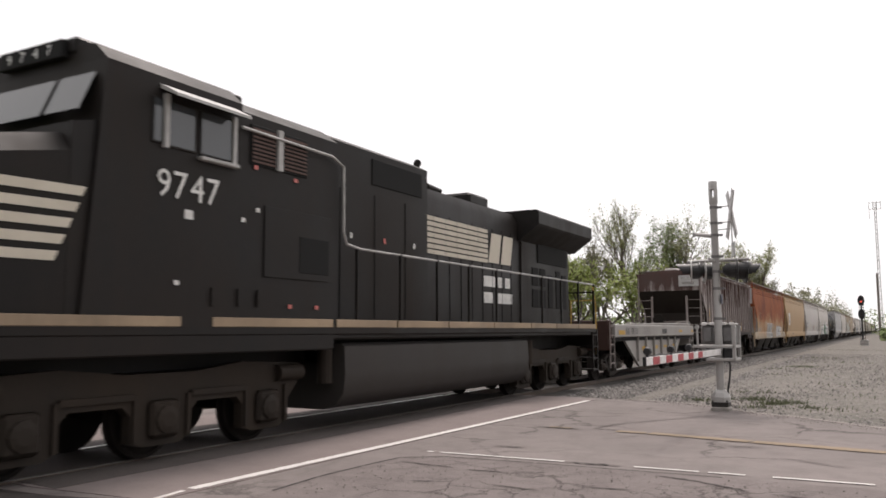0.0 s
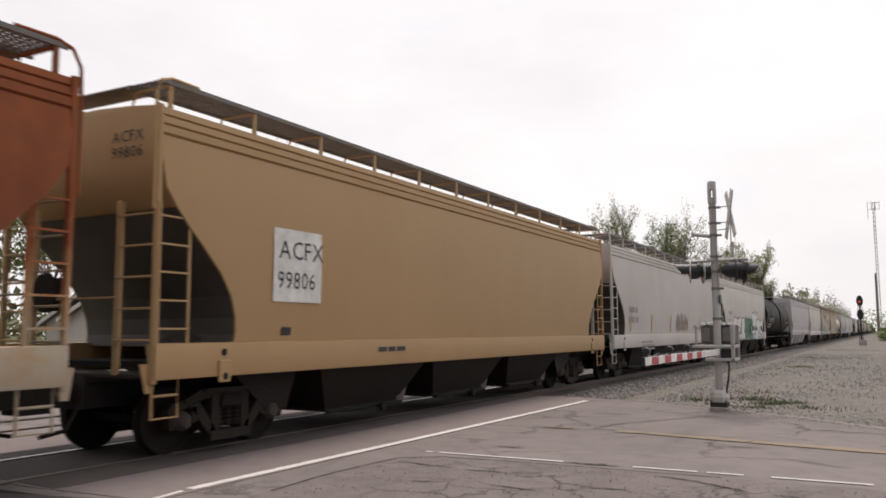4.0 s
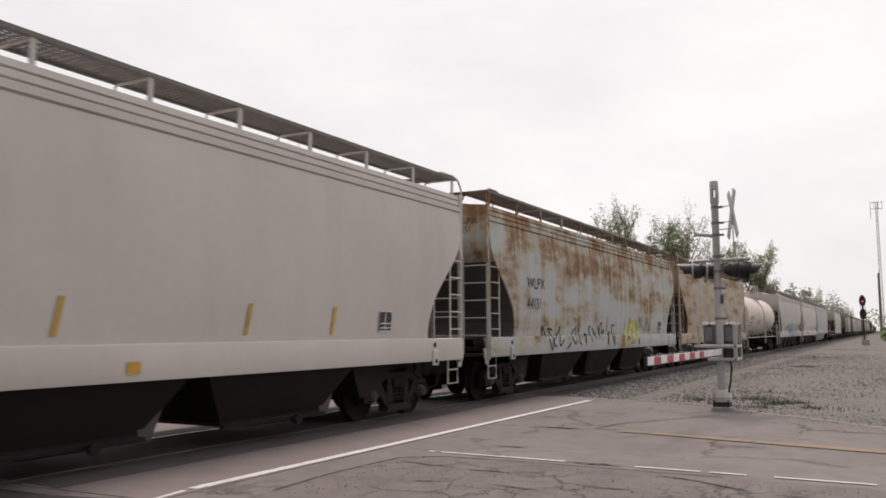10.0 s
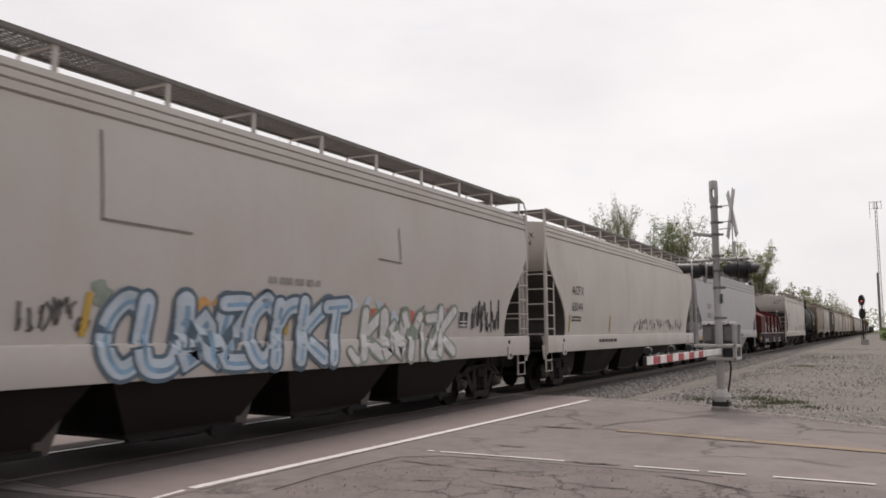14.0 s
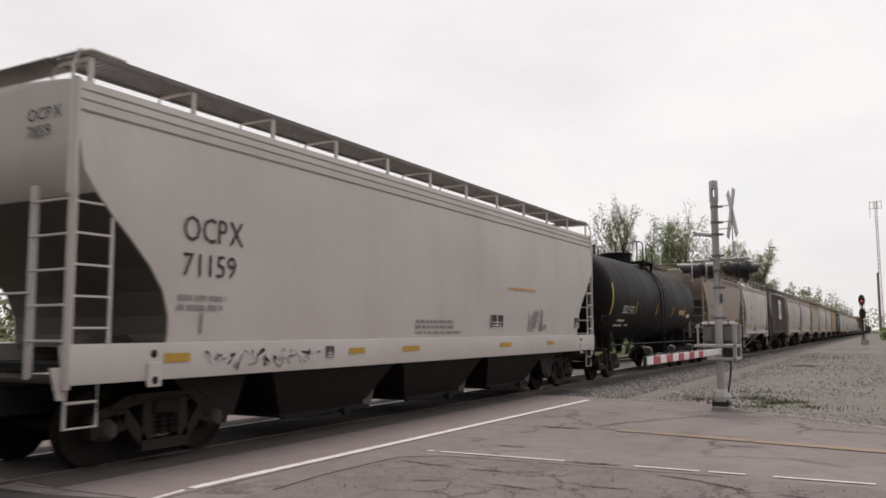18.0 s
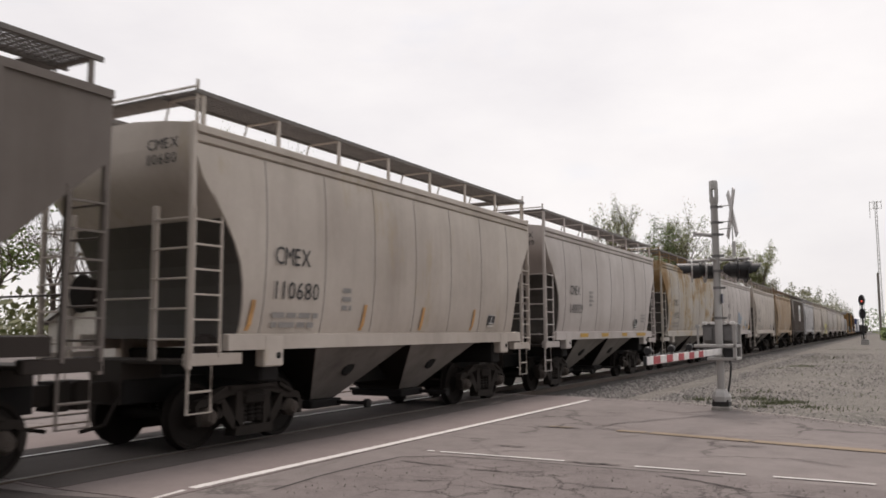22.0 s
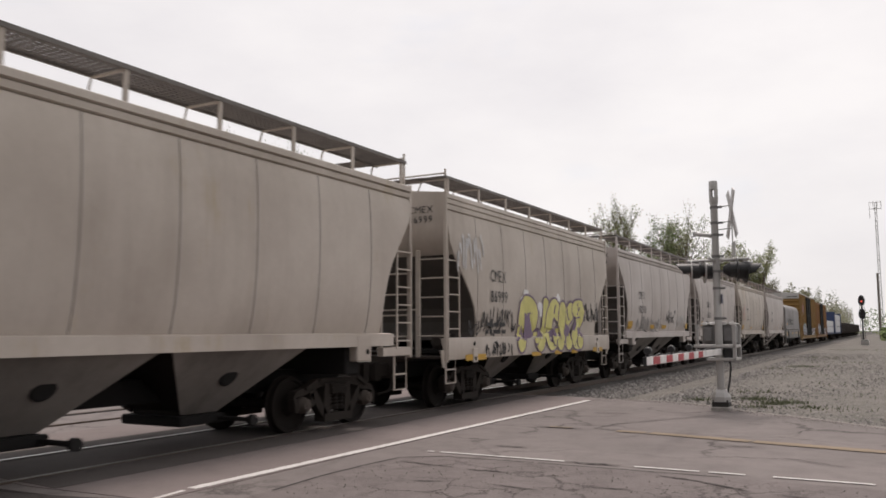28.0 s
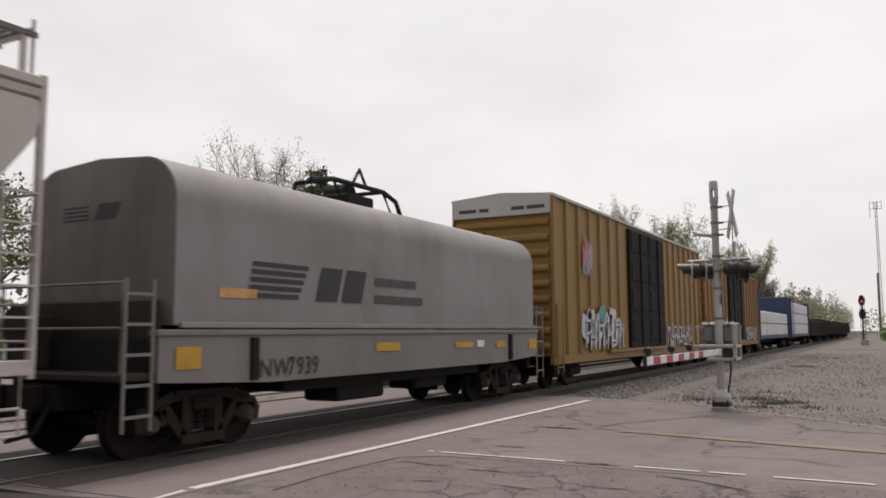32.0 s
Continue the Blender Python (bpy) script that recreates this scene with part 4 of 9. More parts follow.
def loft(bm, levels, L, cols, bulge=0.0):
    """A hollow-ended car body: (height, half width, setback of the ends) from foot to roof; cols: where the side sheets meet."""
    fine = []
    for a, b in zip(cols, cols[1:]):
        k = 4 if bulge else 1
        fine += [(a + (b - a) * i / k, bulge * (1 - (2 * i / k - 1) ** 2) if bulge else 0) for i in range(k)]
    fine.append((cols[-1], 0))
    rows = []
    for z, w, e in levels:
        side = []
        for y, o in fine:
            yy = min(max(y, e), L - e)
            k = o if e < yy < L - e else 0.0
            side.append((w + (k if 1.7 < z < 4.1 else 0), yy))
        rows.append((z, [bm.verts.new((w1, y, z)) for w1, y in side], [bm.verts.new((-w1, y, z)) for w1, y in side]))
    for (z0, a, b), (z1, c, d) in zip(rows, rows[1:]):
        for i in range(len(fine) - 1):
            for p, q in ((a, c), (b, d)):
                f = [p[i], p[i + 1], q[i + 1], q[i]]
                if (f[0].co - f[1].co).length < 1e-5 and (f[2].co - f[3].co).length < 1e-5:
                    continue
                if (f[0].co - f[1].co).length < 1e-5:
                    f = [f[0], f[2], f[3]]
                elif (f[2].co - f[3].co).length < 1e-5:
                    f = [f[0], f[1], f[2]]
                bm.faces.new(f)
        for i in (0, -1):
            bm.faces.new((a[i], b[i], d[i], c[i]))
    for k in (0, -1):
        for i in range(len(fine) - 1):
            f = [rows[k][1][i], rows[k][1][i + 1], rows[k][2][i + 1], rows[k][2][i]]
            if (f[0].co - f[1].co).length > 1e-5:
                bm.faces.new(f)
    bmesh.ops.remove_doubles(bm, verts=bm.verts, dist=1e-4)


def bay(bm, c, top, z1, z0, x1=1.42, x0=0.42, foot=0.36):
    """A discharge hopper: a funnel under the body, top = half its length."""
    loops = []
    for z, x, y in ((z1, x1, top), (z1 - 0.1, x1, top * 0.97), (z0 + 0.06, x0, foot), (z0, x0, foot)):
        loops.append([bm.verts.new((sx * x, c + sy * y, z)) for sx, sy in ((-1, -1), (1, -1), (1, 1), (-1, 1))])
    skin(bm, loops)


def outlet(bm, c, z, w=0.62):
    box(bm, -w, w, c - 0.45, c + 0.45, z - 0.12, z + 0.02, 0.02)
    tube(bm, [(-1.2, c + 0.32, z - 0.05), (1.25, c + 0.32, z - 0.05)], 0.035, 8)
    disc(bm, (1.22, c + 0.32, z - 0.05), "x", 0.08, 0.08, 12)


def grating(bm, y0, y1, xa, xb, z):
    """Open bar grating: edge angles, close cross bars and thin runners."""
    for x in (xa, xb):
        box(bm, x - 0.022, x + 0.022, y0, y1, z - 0.06, z + 0.0)
    n = int((y1 - y0) / 0.10)
    for i in range(n):
        y = y0 + (y1 - y0) * (i + 0.5) / n
        box(bm, xa, xb, y - 0.018, y + 0.018, z - 0.030, z - 0.002)
    k = 8
    for i in range(1, k):
        x = xa + (xb - xa) * i / k
        box(bm, x - 0.006, x + 0.006, y0, y1, z - 0.024, z - 0.006)


def walkway(car, L, mat, z_roof, z=4.92, y0=0.1, xo=1.47, xi=0.82, pitch=1.62, z_in=None):
    for s in (1, -1):
        a, b = (xi, xo) if s > 0 else (-xo, -xi)
        part("running_board", shared(("grating", L, y0, s, xi, xo, z), lambda bm: grating(bm, y0, L - y0, a, b, z)), GRATE, car, "see-through steel roof walkway")
        n = max(2, round((L - 2 * y0) / pitch))

        def post(bm):
            x = s * (xo - 0.01)
            box(bm, x - 0.015, x + 0.015, -0.035, 0.035, z_roof - 0.14, z)
            bar_x0, bar_x1 = sorted((s * xi, s * xo))
            box(bm, bar_x0, bar_x1, -0.02, 0.02, z - 0.075, z - 0.05)
            tube(bm, [(s * xi, 0, z - 0.06), (s * (xi - 0.12), 0, z_roof + 0.02)], 0.016, 5)
        for i in range(n + 1):
            part("walkway_support", shared(("post", s, xi, xo, z, z_roof), post), mat, car, at=(0, y0 + 0.15 + (L - 2 * y0 - 0.3) * i / n, 0))
    for y in (y0, L - y0 - 0.5):
        a = y
        part("end_running_board", shared(("crossboard", L, a, z), lambda bm: box(bm, -0.8, 0.8, a, a + 0.46, z - 0.03, z, 0.01)), GRATE, car)


def hatches(car, L, mat, z):
    n = max(3, round(L / 2.6))
    me = shared("hatch", lambda bm: (box(bm, -0.32, 0.32, -0.75, 0.75, 0, 0.16, 0.05), box(bm, -0.36, 0.36, -0.06, 0.06, 0.14, 0.2, 0.015)))
    for i in range(n):
        part("roof_hatch", me, mat, car, at=(0, L * (i + 0.5) / n, z))


def side_of(levels, bulge=0.0, sill=None):
    zs, ws = [l[0] for l in levels], [l[1] for l in levels]
    return lambda z: 1.587 if sill and z < sill else float(np.interp(z, zs, ws)) + (bulge if 1.7 < z < 4.1 else 0)


def new_car(name, S, label, category="hopper car"):
    car = thing(name, label, category, (TRACK, S, 0), "cars of the freight train")
    CARS.append((car, S))
    return car


FLOW = [(1.45, 1.535, 1.42), (1.62, 1.548, 1.45), (1.85, 1.565, 1.43), (2.15, 1.585, 1.32), (2.45, 1.595, 1.10), (2.75, 1.60, 0.80), (3.0, 1.60, 0.53), (3.25, 1.595, 0.30), (3.5, 1.585, 0.12), (3.85, 1.56, 0.07), (4.16, 1.53, 0.06),
        (4.18, 1.505, 0.06), (4.20, 1.545, 0.06), (4.29, 1.54, 0.06), (4.31, 1.505, 0.06), (4.33, 1.535, 0.06), (4.41, 1.525, 0.06), (4.43, 1.49, 0.06), (4.45, 1.52, 0.06), (4.54, 1.50, 0.06), (4.56, 1.44, 0.06), (4.62, 0.9, 0.07), (4.66, 0.3, 0.08)]
SLAB = [(1.45, 1.53, 1.12), (1.7, 1.55, 1.14), (2.03, 1.575, 1.25), (2.3, 1.59, 0.92), (2.6, 1.60, 0.52), (2.88, 1.60, 0.16), (3.3, 1.60, 0.12), (3.7, 1.58, 0.11), (4.02, 1.56, 0.10),
        (4.04, 1.53, 0.1), (4.06, 1.57, 0.1), (4.22, 1.565, 0.1), (4.24, 1.53, 0.1), (4.26, 1.56, 0.1), (4.42, 1.555, 0.1), (4.44, 1.52, 0.1), (4.46, 1.55, 0.1), (4.58, 1.54, 0.1), (4.60, 1.48, 0.1), (4.66, 0.9, 0.1), (4.70, 0.3, 0.1)]
SHORT = [(1.55, 1.45, 1.00), (1.75, 1.50, 1.01), (2.0, 1.545, 1.00), (2.3, 1.575, 0.97), (2.6, 1.595, 0.90), (2.9, 1.60, 0.76), (3.2, 1.60, 0.56), (3.5, 1.59, 0.32), (3.72, 1.58, 0.15), (3.95, 1.56, 0.08), (4.16, 1.535, 0.06),
         (4.18, 1.50, 0.06), (4.20, 1.55, 0.06), (4.28, 1.56, 0.06), (4.30, 1.515, 0.06), (4.32, 1.575, 0.06), (4.41, 1.57, 0.06), (4.45, 1.48, 0.06), (4.54, 0.9, 0.07), (4.60, 0.3, 0.08)]
STUB = [(a, b, c * 0.93) for a, b, c in FLOW]
BOXY = [(1.50, 1.56, 1.42), (2.55, 1.56, 1.30), (3.62, 1.56, 0.06), (4.46, 1.56, 0.02), (4.48, 1.50, 0.02), (4.58, 0.9, 0.04), (4.64, 0.3, 0.05)]


def end_gear(car, L, mat, z_top, z_sill, dark=True):
    """Posts, ladders, grab irons, steps and brake gear at both ends."""
    for y in (0.04, L - 0.04):
        for s in (-1, 1):
            part("corner_post", shared(("corner", z_top, z_sill), lambda bm: box(bm, -0.035, 0.035, -0.04, 0.04, z_sill - 0.2, z_top, 0.008)), mat, car, at=(s * 1.52, y, 0))
            part("end_post", shared(("endpost", z_sill), lambda bm: box(bm, -0.05, 0.05, -0.03, 0.03, z_sill - 0.1, 3.35, 0.008)), mat, car, at=(s * 0.85, y, 0))
    for e in (0, 1):
        for s in (1, -1):
            a, b = (0.05, 0.55) if e == 0 else (L - 0.55, L - 0.05)
            part("side_ladder", shared(("ladder", L, e, s, z_top, z_sill), lambda bm: ladder(bm, a, b, s * 1.56, z_sill - 0.05, 3.3, 6)), mat, car, "welded side ladder")
            part("sill_step", shared(("step", L, e, s, z_sill), lambda bm: (tube(bm, [(s * 1.5, a, z_sill), (s * 1.5, a, 0.58), (s * 1.5, b - 0.08, 0.58), (s * 1.5, b - 0.08, z_sill)], 0.022, 6), tube(bm, [(s * 1.5, a, 0.86), (s * 1.5, b - 0.08, 0.86)], 0.018, 6))), mat, car, "hanging foot step")
        y = 0.0 if e == 0 else L

        for z in (1.55, 1.95, 2.35, 2.75, 3.15):
            for x in (-1.175, 1.175):
                part("grab_iron", shared("grab_short", lambda bm: tube(bm, [(-0.325, 0, 0), (0.325, 0, 0)], 0.016, 5)), mat, car, at=(x, y, z))
        part("grab_iron", shared("grab_long", lambda bm: tube(bm, [(-0.85, 0, 0), (0.85, 0, 0)], 0.016, 5)), mat, car, at=(0, y, 2.1))
        k = 0.0 if e == 0 else L - 0.7
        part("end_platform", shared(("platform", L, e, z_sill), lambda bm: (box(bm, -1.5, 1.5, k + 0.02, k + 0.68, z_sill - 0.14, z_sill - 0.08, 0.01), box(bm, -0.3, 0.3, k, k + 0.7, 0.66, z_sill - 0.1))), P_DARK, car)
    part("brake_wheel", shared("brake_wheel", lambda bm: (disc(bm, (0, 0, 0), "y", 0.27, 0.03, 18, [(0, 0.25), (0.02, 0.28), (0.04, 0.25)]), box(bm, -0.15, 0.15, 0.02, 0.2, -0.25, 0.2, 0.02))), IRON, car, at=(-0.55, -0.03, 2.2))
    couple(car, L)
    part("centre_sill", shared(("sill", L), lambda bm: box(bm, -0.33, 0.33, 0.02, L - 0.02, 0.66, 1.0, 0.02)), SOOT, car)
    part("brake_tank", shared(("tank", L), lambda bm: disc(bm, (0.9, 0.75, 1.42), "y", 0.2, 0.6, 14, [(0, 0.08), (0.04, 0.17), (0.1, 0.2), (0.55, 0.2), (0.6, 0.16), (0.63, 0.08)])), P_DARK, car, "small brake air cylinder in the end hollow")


# underside shade painted in: black funnels, greyer sheet where the slope is lit
P_SLOPE = paint("dusty_slope_sheet", (0.105, 0.09, 0.082), (0.06, 0.052, 0.047), 0.6)
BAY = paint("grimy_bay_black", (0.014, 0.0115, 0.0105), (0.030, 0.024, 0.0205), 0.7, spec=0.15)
RIB = paint("rib_brown", (0.30, 0.265, 0.255), (0.10, 0.065, 0.055), 0.8, 0.5, (0.075, 0.033, 0.026), 0.7, 0.06, runs_w=0.5)


def hopper(S, L, kind, mat, label, marks=(), bays=3, trim=None, panels=None, inside=None, sleek=False, bay_mat=None):
    """A covered hopper. marks: functions that write on its side."""
    trim = trim or mat
    inside = inside or SHADED_DUST
    levels = {"flow": FLOW, "slab": SLAB, "short": SHORT, "stub": STUB, "boxy": BOXY}[kind]
    bulge = 0.004 if sleek else 0.03 if kind in ("short", "stub") else 0.008 if kind == "flow" else 0.0
    panels = panels or (8 if kind in ("short", "stub") else 12)
    cols = [L * i / panels for i in range(panels + 1)]
    car = new_car("covered_hopper", S, label)
    part("body", shared(("body", kind, L, panels), lambda bm: loft(bm, levels, L, cols, bulge), 28), mat, car)
    if kind in ("short", "stub"):
        wide = 0.008 if sleek else 0.012
        for y in cols[1:-1]:
            lo = [l for l in levels if l[0] < 4.17 and l[2] < min(y, L - y) - 0.02]

            def weld(bm):
                prev = None
                for z, w, e in lo:
                    cur = [bm.verts.new((w + a, b, z)) for a, b in ((0.0, -wide), (0.007, 0.0), (0.0, wide))]
                    if prev:
                        for i in (0, 1):
                            bm.faces.new((prev[i], prev[i + 1], cur[i + 1], cur[i]))
                    prev = cur
            for turn in (0, 180):
                part("weld_seam", shared(("weld", kind, len(lo), sleek), weld), mat if sleek else GRIMY, car, at=pose(0, y, 0, 0, 0, turn))
    # sloped sheets in the hollow ends, most darkened with grime and painted shade
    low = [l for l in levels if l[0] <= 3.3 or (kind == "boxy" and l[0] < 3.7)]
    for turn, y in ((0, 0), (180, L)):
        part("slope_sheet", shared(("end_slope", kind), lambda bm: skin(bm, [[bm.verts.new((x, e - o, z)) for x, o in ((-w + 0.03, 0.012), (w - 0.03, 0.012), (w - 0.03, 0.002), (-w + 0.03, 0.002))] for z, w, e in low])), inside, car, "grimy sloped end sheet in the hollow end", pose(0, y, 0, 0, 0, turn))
    side = side_of(levels, bulge, {"flow": 1.50, "stub": 1.50, "slab": 1.64, "short": 1.62}.get(kind))
    zr = levels[-3][0]
    deep = kind in ("flow", "slab", "stub")
    if deep:
        z0, z1 = (1.06, 1.50) if kind != "slab" else (1.18, 1.62)

        for s in (-1, 1):
            sec = [(s * 1.50, z0), (s * 1.575, z0), (s * 1.585, z0 + 0.03), (s * 1.585, z1 - 0.02), (s * 1.577, z1), (s * 1.545, z1 + 0.015), (s * 1.40, z1)]
            part("side_sill", shared(("deep_sill", L, kind, s), lambda bm: along(bm, sec, 0.02, L - 0.02), 40), mat, car)
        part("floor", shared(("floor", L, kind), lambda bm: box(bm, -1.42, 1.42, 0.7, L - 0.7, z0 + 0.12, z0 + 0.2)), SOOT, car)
    else:
        z0, z1 = 1.39, 1.60

        for s in (-1, 1):
            sec = [(s * 1.46, z0), (s * 1.585, z0), (s * 1.585, z1), (s * 1.47, z1 + 0.02)]
            part("side_sill", shared(("thin_sill", L, s), lambda bm: along(bm, sec, 0.7, L - 0.7)), P_DARK if kind == "boxy" else trim, car)
            for y in (1.43, L - 1.85):
                part("jacking_pad", shared("jacking_pad", lambda bm: box(bm, -0.095, 0.095, 0, 0.42, 1.14, 1.60, 0.02)), P_DARK if kind == "boxy" else trim, car, at=(s * 1.497, y, 0))
            for a in (0.02, L - 1.0):
                part("end_sill", shared("end_sill", lambda bm: box(bm, -0.07, 0.07, 0, 0.98, 1.20, 1.36, 0.01)), P_DARK if kind == "boxy" else trim, car, at=(s * 1.49, a, 0))
        for y in (1.75, L - 1.75):
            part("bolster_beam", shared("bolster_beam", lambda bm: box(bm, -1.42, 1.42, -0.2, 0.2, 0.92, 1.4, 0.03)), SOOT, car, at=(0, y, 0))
    for y in (1.43, L - 1.85):
        hole = shared("pad_hole", lambda bm: disc(bm, (0, 0, 0), "x", 0.05, 0.012, 12))
        if deep:
            tab = part("jacking_tab", shared("jacking_tab", lambda bm: box(bm, -0.02, 0.02, 0, 0.22, -0.14, 0.16, 0.012)), mat, car, "lifting tab with a round hole below the sill", (1.60, y - 0.34 if y < 3 else y + 0.5, z0 + 0.06))
            part("tab_hole", hole, SOOT, tab, "dark round hole", (0.012, 0.11, -0.06))
            part("sill_slot", hole, SOOT, car, "dark slot in the sill", pose(1.582, y - 0.23 if y < 3 else y + 0.61, z0 + 0.32))
            part("corner_gusset", shared("corner_gusset", lambda bm: plate(bm, [(-0.13, 1.2), (0.13, 1.2), (0.07, 0.84), (-0.03, 0.84)], 1.46, 1.49)), mat, car, "tapered gusset plate under the corner", pose(0, 0.0 if y < 3 else L, z0 - 1.0))
        elif kind != "boxy":
            part("pad_hole", hole, SOOT, car, "dark round hole in the jacking pad", (1.586, y + 0.30, 1.30))
    # funnels and gates below
    if kind in ("flow", "slab"):
        n, z_low = bays, 0.30
        pitch = 3.73 if kind == "flow" and n == 3 else (L - 5.6) / n
        cs = [L / 2 + (i - (n - 1) / 2) * pitch for i in range(n)]
        half = pitch / 2 * 0.96
        zt = z0 + 0.14
        for c in cs:
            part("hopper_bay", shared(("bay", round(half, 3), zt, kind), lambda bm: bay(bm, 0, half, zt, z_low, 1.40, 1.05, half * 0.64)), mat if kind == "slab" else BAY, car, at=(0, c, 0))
            part("slope_sheet", shared(("slope", round(half, 3), zt, kind), lambda bm: skin(bm, [[bm.verts.new((x, y, z)) for y, z in ((half * 0.62, zt), (half * 0.97, zt), (half * 0.74, 0.26), (half * 0.62, 0.26))] for x in (1.02, 1.08)])), P_SLOPE, car, "grey sloped sheet at the end of the bay", (0, c, 0))
            part("bay_flange", shared(("bay_flange", round(half, 3)), lambda bm: [box(bm, min(k * 1.06, k * 1.16), max(k * 1.06, k * 1.16), -half * 0.66, half * 0.66, 0.27, 0.33, 0.01) for k in (-1, 1)] and None), SOOT, car, at=(0, c, 0))
            part("outlet_gate", shared("gate_long", lambda bm: outlet(bm, 0, 0.34, 0.95)), SOOT, car, at=(0, c, 0))
    else:
        n = bays
        gap = {2: 2.95, 3: 3.9}[n]
        cs = [L / 2 + (i - (n - 1) / 2) * gap for i in range(n)]
        half = gap * 0.49
        for c in cs:
            # funnel ends carry painted shade; paler side sheets lie over the flanks
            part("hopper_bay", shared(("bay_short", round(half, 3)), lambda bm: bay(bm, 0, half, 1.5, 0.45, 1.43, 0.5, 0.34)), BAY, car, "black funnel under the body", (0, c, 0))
            for turn in (0, 180):
                part("bay_side_sheet", shared(("bay_side", round(half, 3)), lambda bm: skin(bm, [[bm.verts.new((x + o, y, z)) for y, x, z in ((-half * 0.97, 1.43, 1.42), (half * 0.97, 1.43, 1.42), (0.36, 0.50, 0.46), (-0.36, 0.50, 0.46))] for o in (0.008, 0.022)])), bay_mat or (BAY_DUST if kind in ("short", "stub") else inside), car, "dusty sloped side sheet of the funnel", pose(0, c, 0, 0, 0, turn))
            part("outlet_gate", shared("gate_short", lambda bm: outlet(bm, 0, 0.42)), SOOT, car, at=(0, c, 0))
            part("bay_hatch", shared("bay_hatch", lambda bm: disc(bm, (0, 0, 0), "x", 0.17, 0.05, 16, [(0, 0.17), (0.035, 0.17), (0.05, 0.13)])), SOOT, car, "dark round inspection plate", pose(1.02, c + 0.05, 1.02, 0, 33, 0))
    if kind == "flow" and bays == 3:
        for turn, y in ((0, L / 2 - 6.0), (180, L / 2 + 6.0)):
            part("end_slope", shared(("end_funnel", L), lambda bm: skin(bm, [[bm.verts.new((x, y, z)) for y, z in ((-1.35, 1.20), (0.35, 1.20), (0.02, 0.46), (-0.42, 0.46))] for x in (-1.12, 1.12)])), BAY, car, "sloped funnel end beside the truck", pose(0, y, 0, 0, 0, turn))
    if kind == "boxy":
        pitch = 0.84 if L < 13 else 0.70

        k = round((L - 2.9) / pitch)
        for i in range(k + 1):
            for turn in (0, 180):
                part("side_rib", shared("side_rib", lambda bm: skin(bm, [[bm.verts.new((x, y, z)) for y, x in ((-0.05, 1.55), (-0.03, 1.645), (0.03, 1.645), (0.05, 1.55))] for z in (1.52, 4.40)])), RIB if L > 13 else mat, car, at=pose(0, 1.45 + (L - 2.9) * i / k, 0, 0, 0, turn))
        for s in (-1, 1):
            part("top_chord", shared(("chord", L, s), lambda bm: box(bm, min(s * 1.55, s * 1.60), max(s * 1.55, s * 1.60), 0.02, L - 0.02, 4.40, 4.50)), RIB if L > 13 else mat, car)
    zt = levels[-3][0]
    walkway(car, L, trim, zt, z=4.92 if kind != "boxy" else 4.90 if L < 13 else 4.65, y0=0.1)
    hatches(car, L, mat, levels[-1][0] - 0.02)
    if kind in ("short", "stub"):
        for y in (0.14, L - 0.14):
            part("end_handrail", shared("end_rail_short", lambda bm: (tube(bm, [(1.46, 0, 4.30), (1.46, 0, 5.06)], 0.022, 6), tube(bm, [(-1.46, 0, 4.30), (-1.46, 0, 5.06)], 0.022, 6), tube(bm, [(-1.46, 0, 4.97), (1.46, 0, 4.97)], 0.018, 6))), trim, car, "plain pipe rail across the end of the roof", (0, y, 0))
    elif kind != "boxy":
        def bent(bm):
            tube(bm, [(1.45, 0.75, 4.95), (1.47, 0.25, 4.95), (1.50, 0.06, 4.88), (1.53, -0.03, 4.68), (1.54, -0.04, 4.3), (1.54, -0.04, 3.2)], 0.022, 6)
        for turn, y in ((0, 0), (180, L)):
            part("end_handrail", shared("end_handrail", bent, 40), trim, car, "bent pipe handrail at the corner of the roof", pose(0, y, 0, 0, 0, turn))
        for y in (0, L):
            part("end_handrail", shared(("end_handrail", y == 0), lambda bm: tube(bm, [((-1 if y == 0 else 1) * a, (b if y == 0 else -b), c) for a, b, c in ((1.45, 0.75, 4.95), (1.47, 0.25, 4.95), (1.50, 0.06, 4.88), (1.53, -0.03, 4.68), (1.54, -0.04, 4.3), (1.54, -0.04, 3.2))], 0.022, 6), 40), trim, car, "bent pipe handrail at the corner of the roof", (0, y, 0))
    end_gear(car, L, trim, zt, z0 + 0.15 if deep else 1.36)
    for y in (1.85 if deep else 1.75, L - (1.85 if deep else 1.75)):
        add_truck(car, y, S)
    END_SET[0] = None if kind == "boxy" else float(np.interp(4.25, [l[0] for l in levels], [l[2] for l in levels]))
    for m in marks:
        m(car, side, L)
    END_SET[0] = None
    return car


# ---- writing and paint on the sides ----
END_SET = [None]    # where a hopper's upper end sheet stands


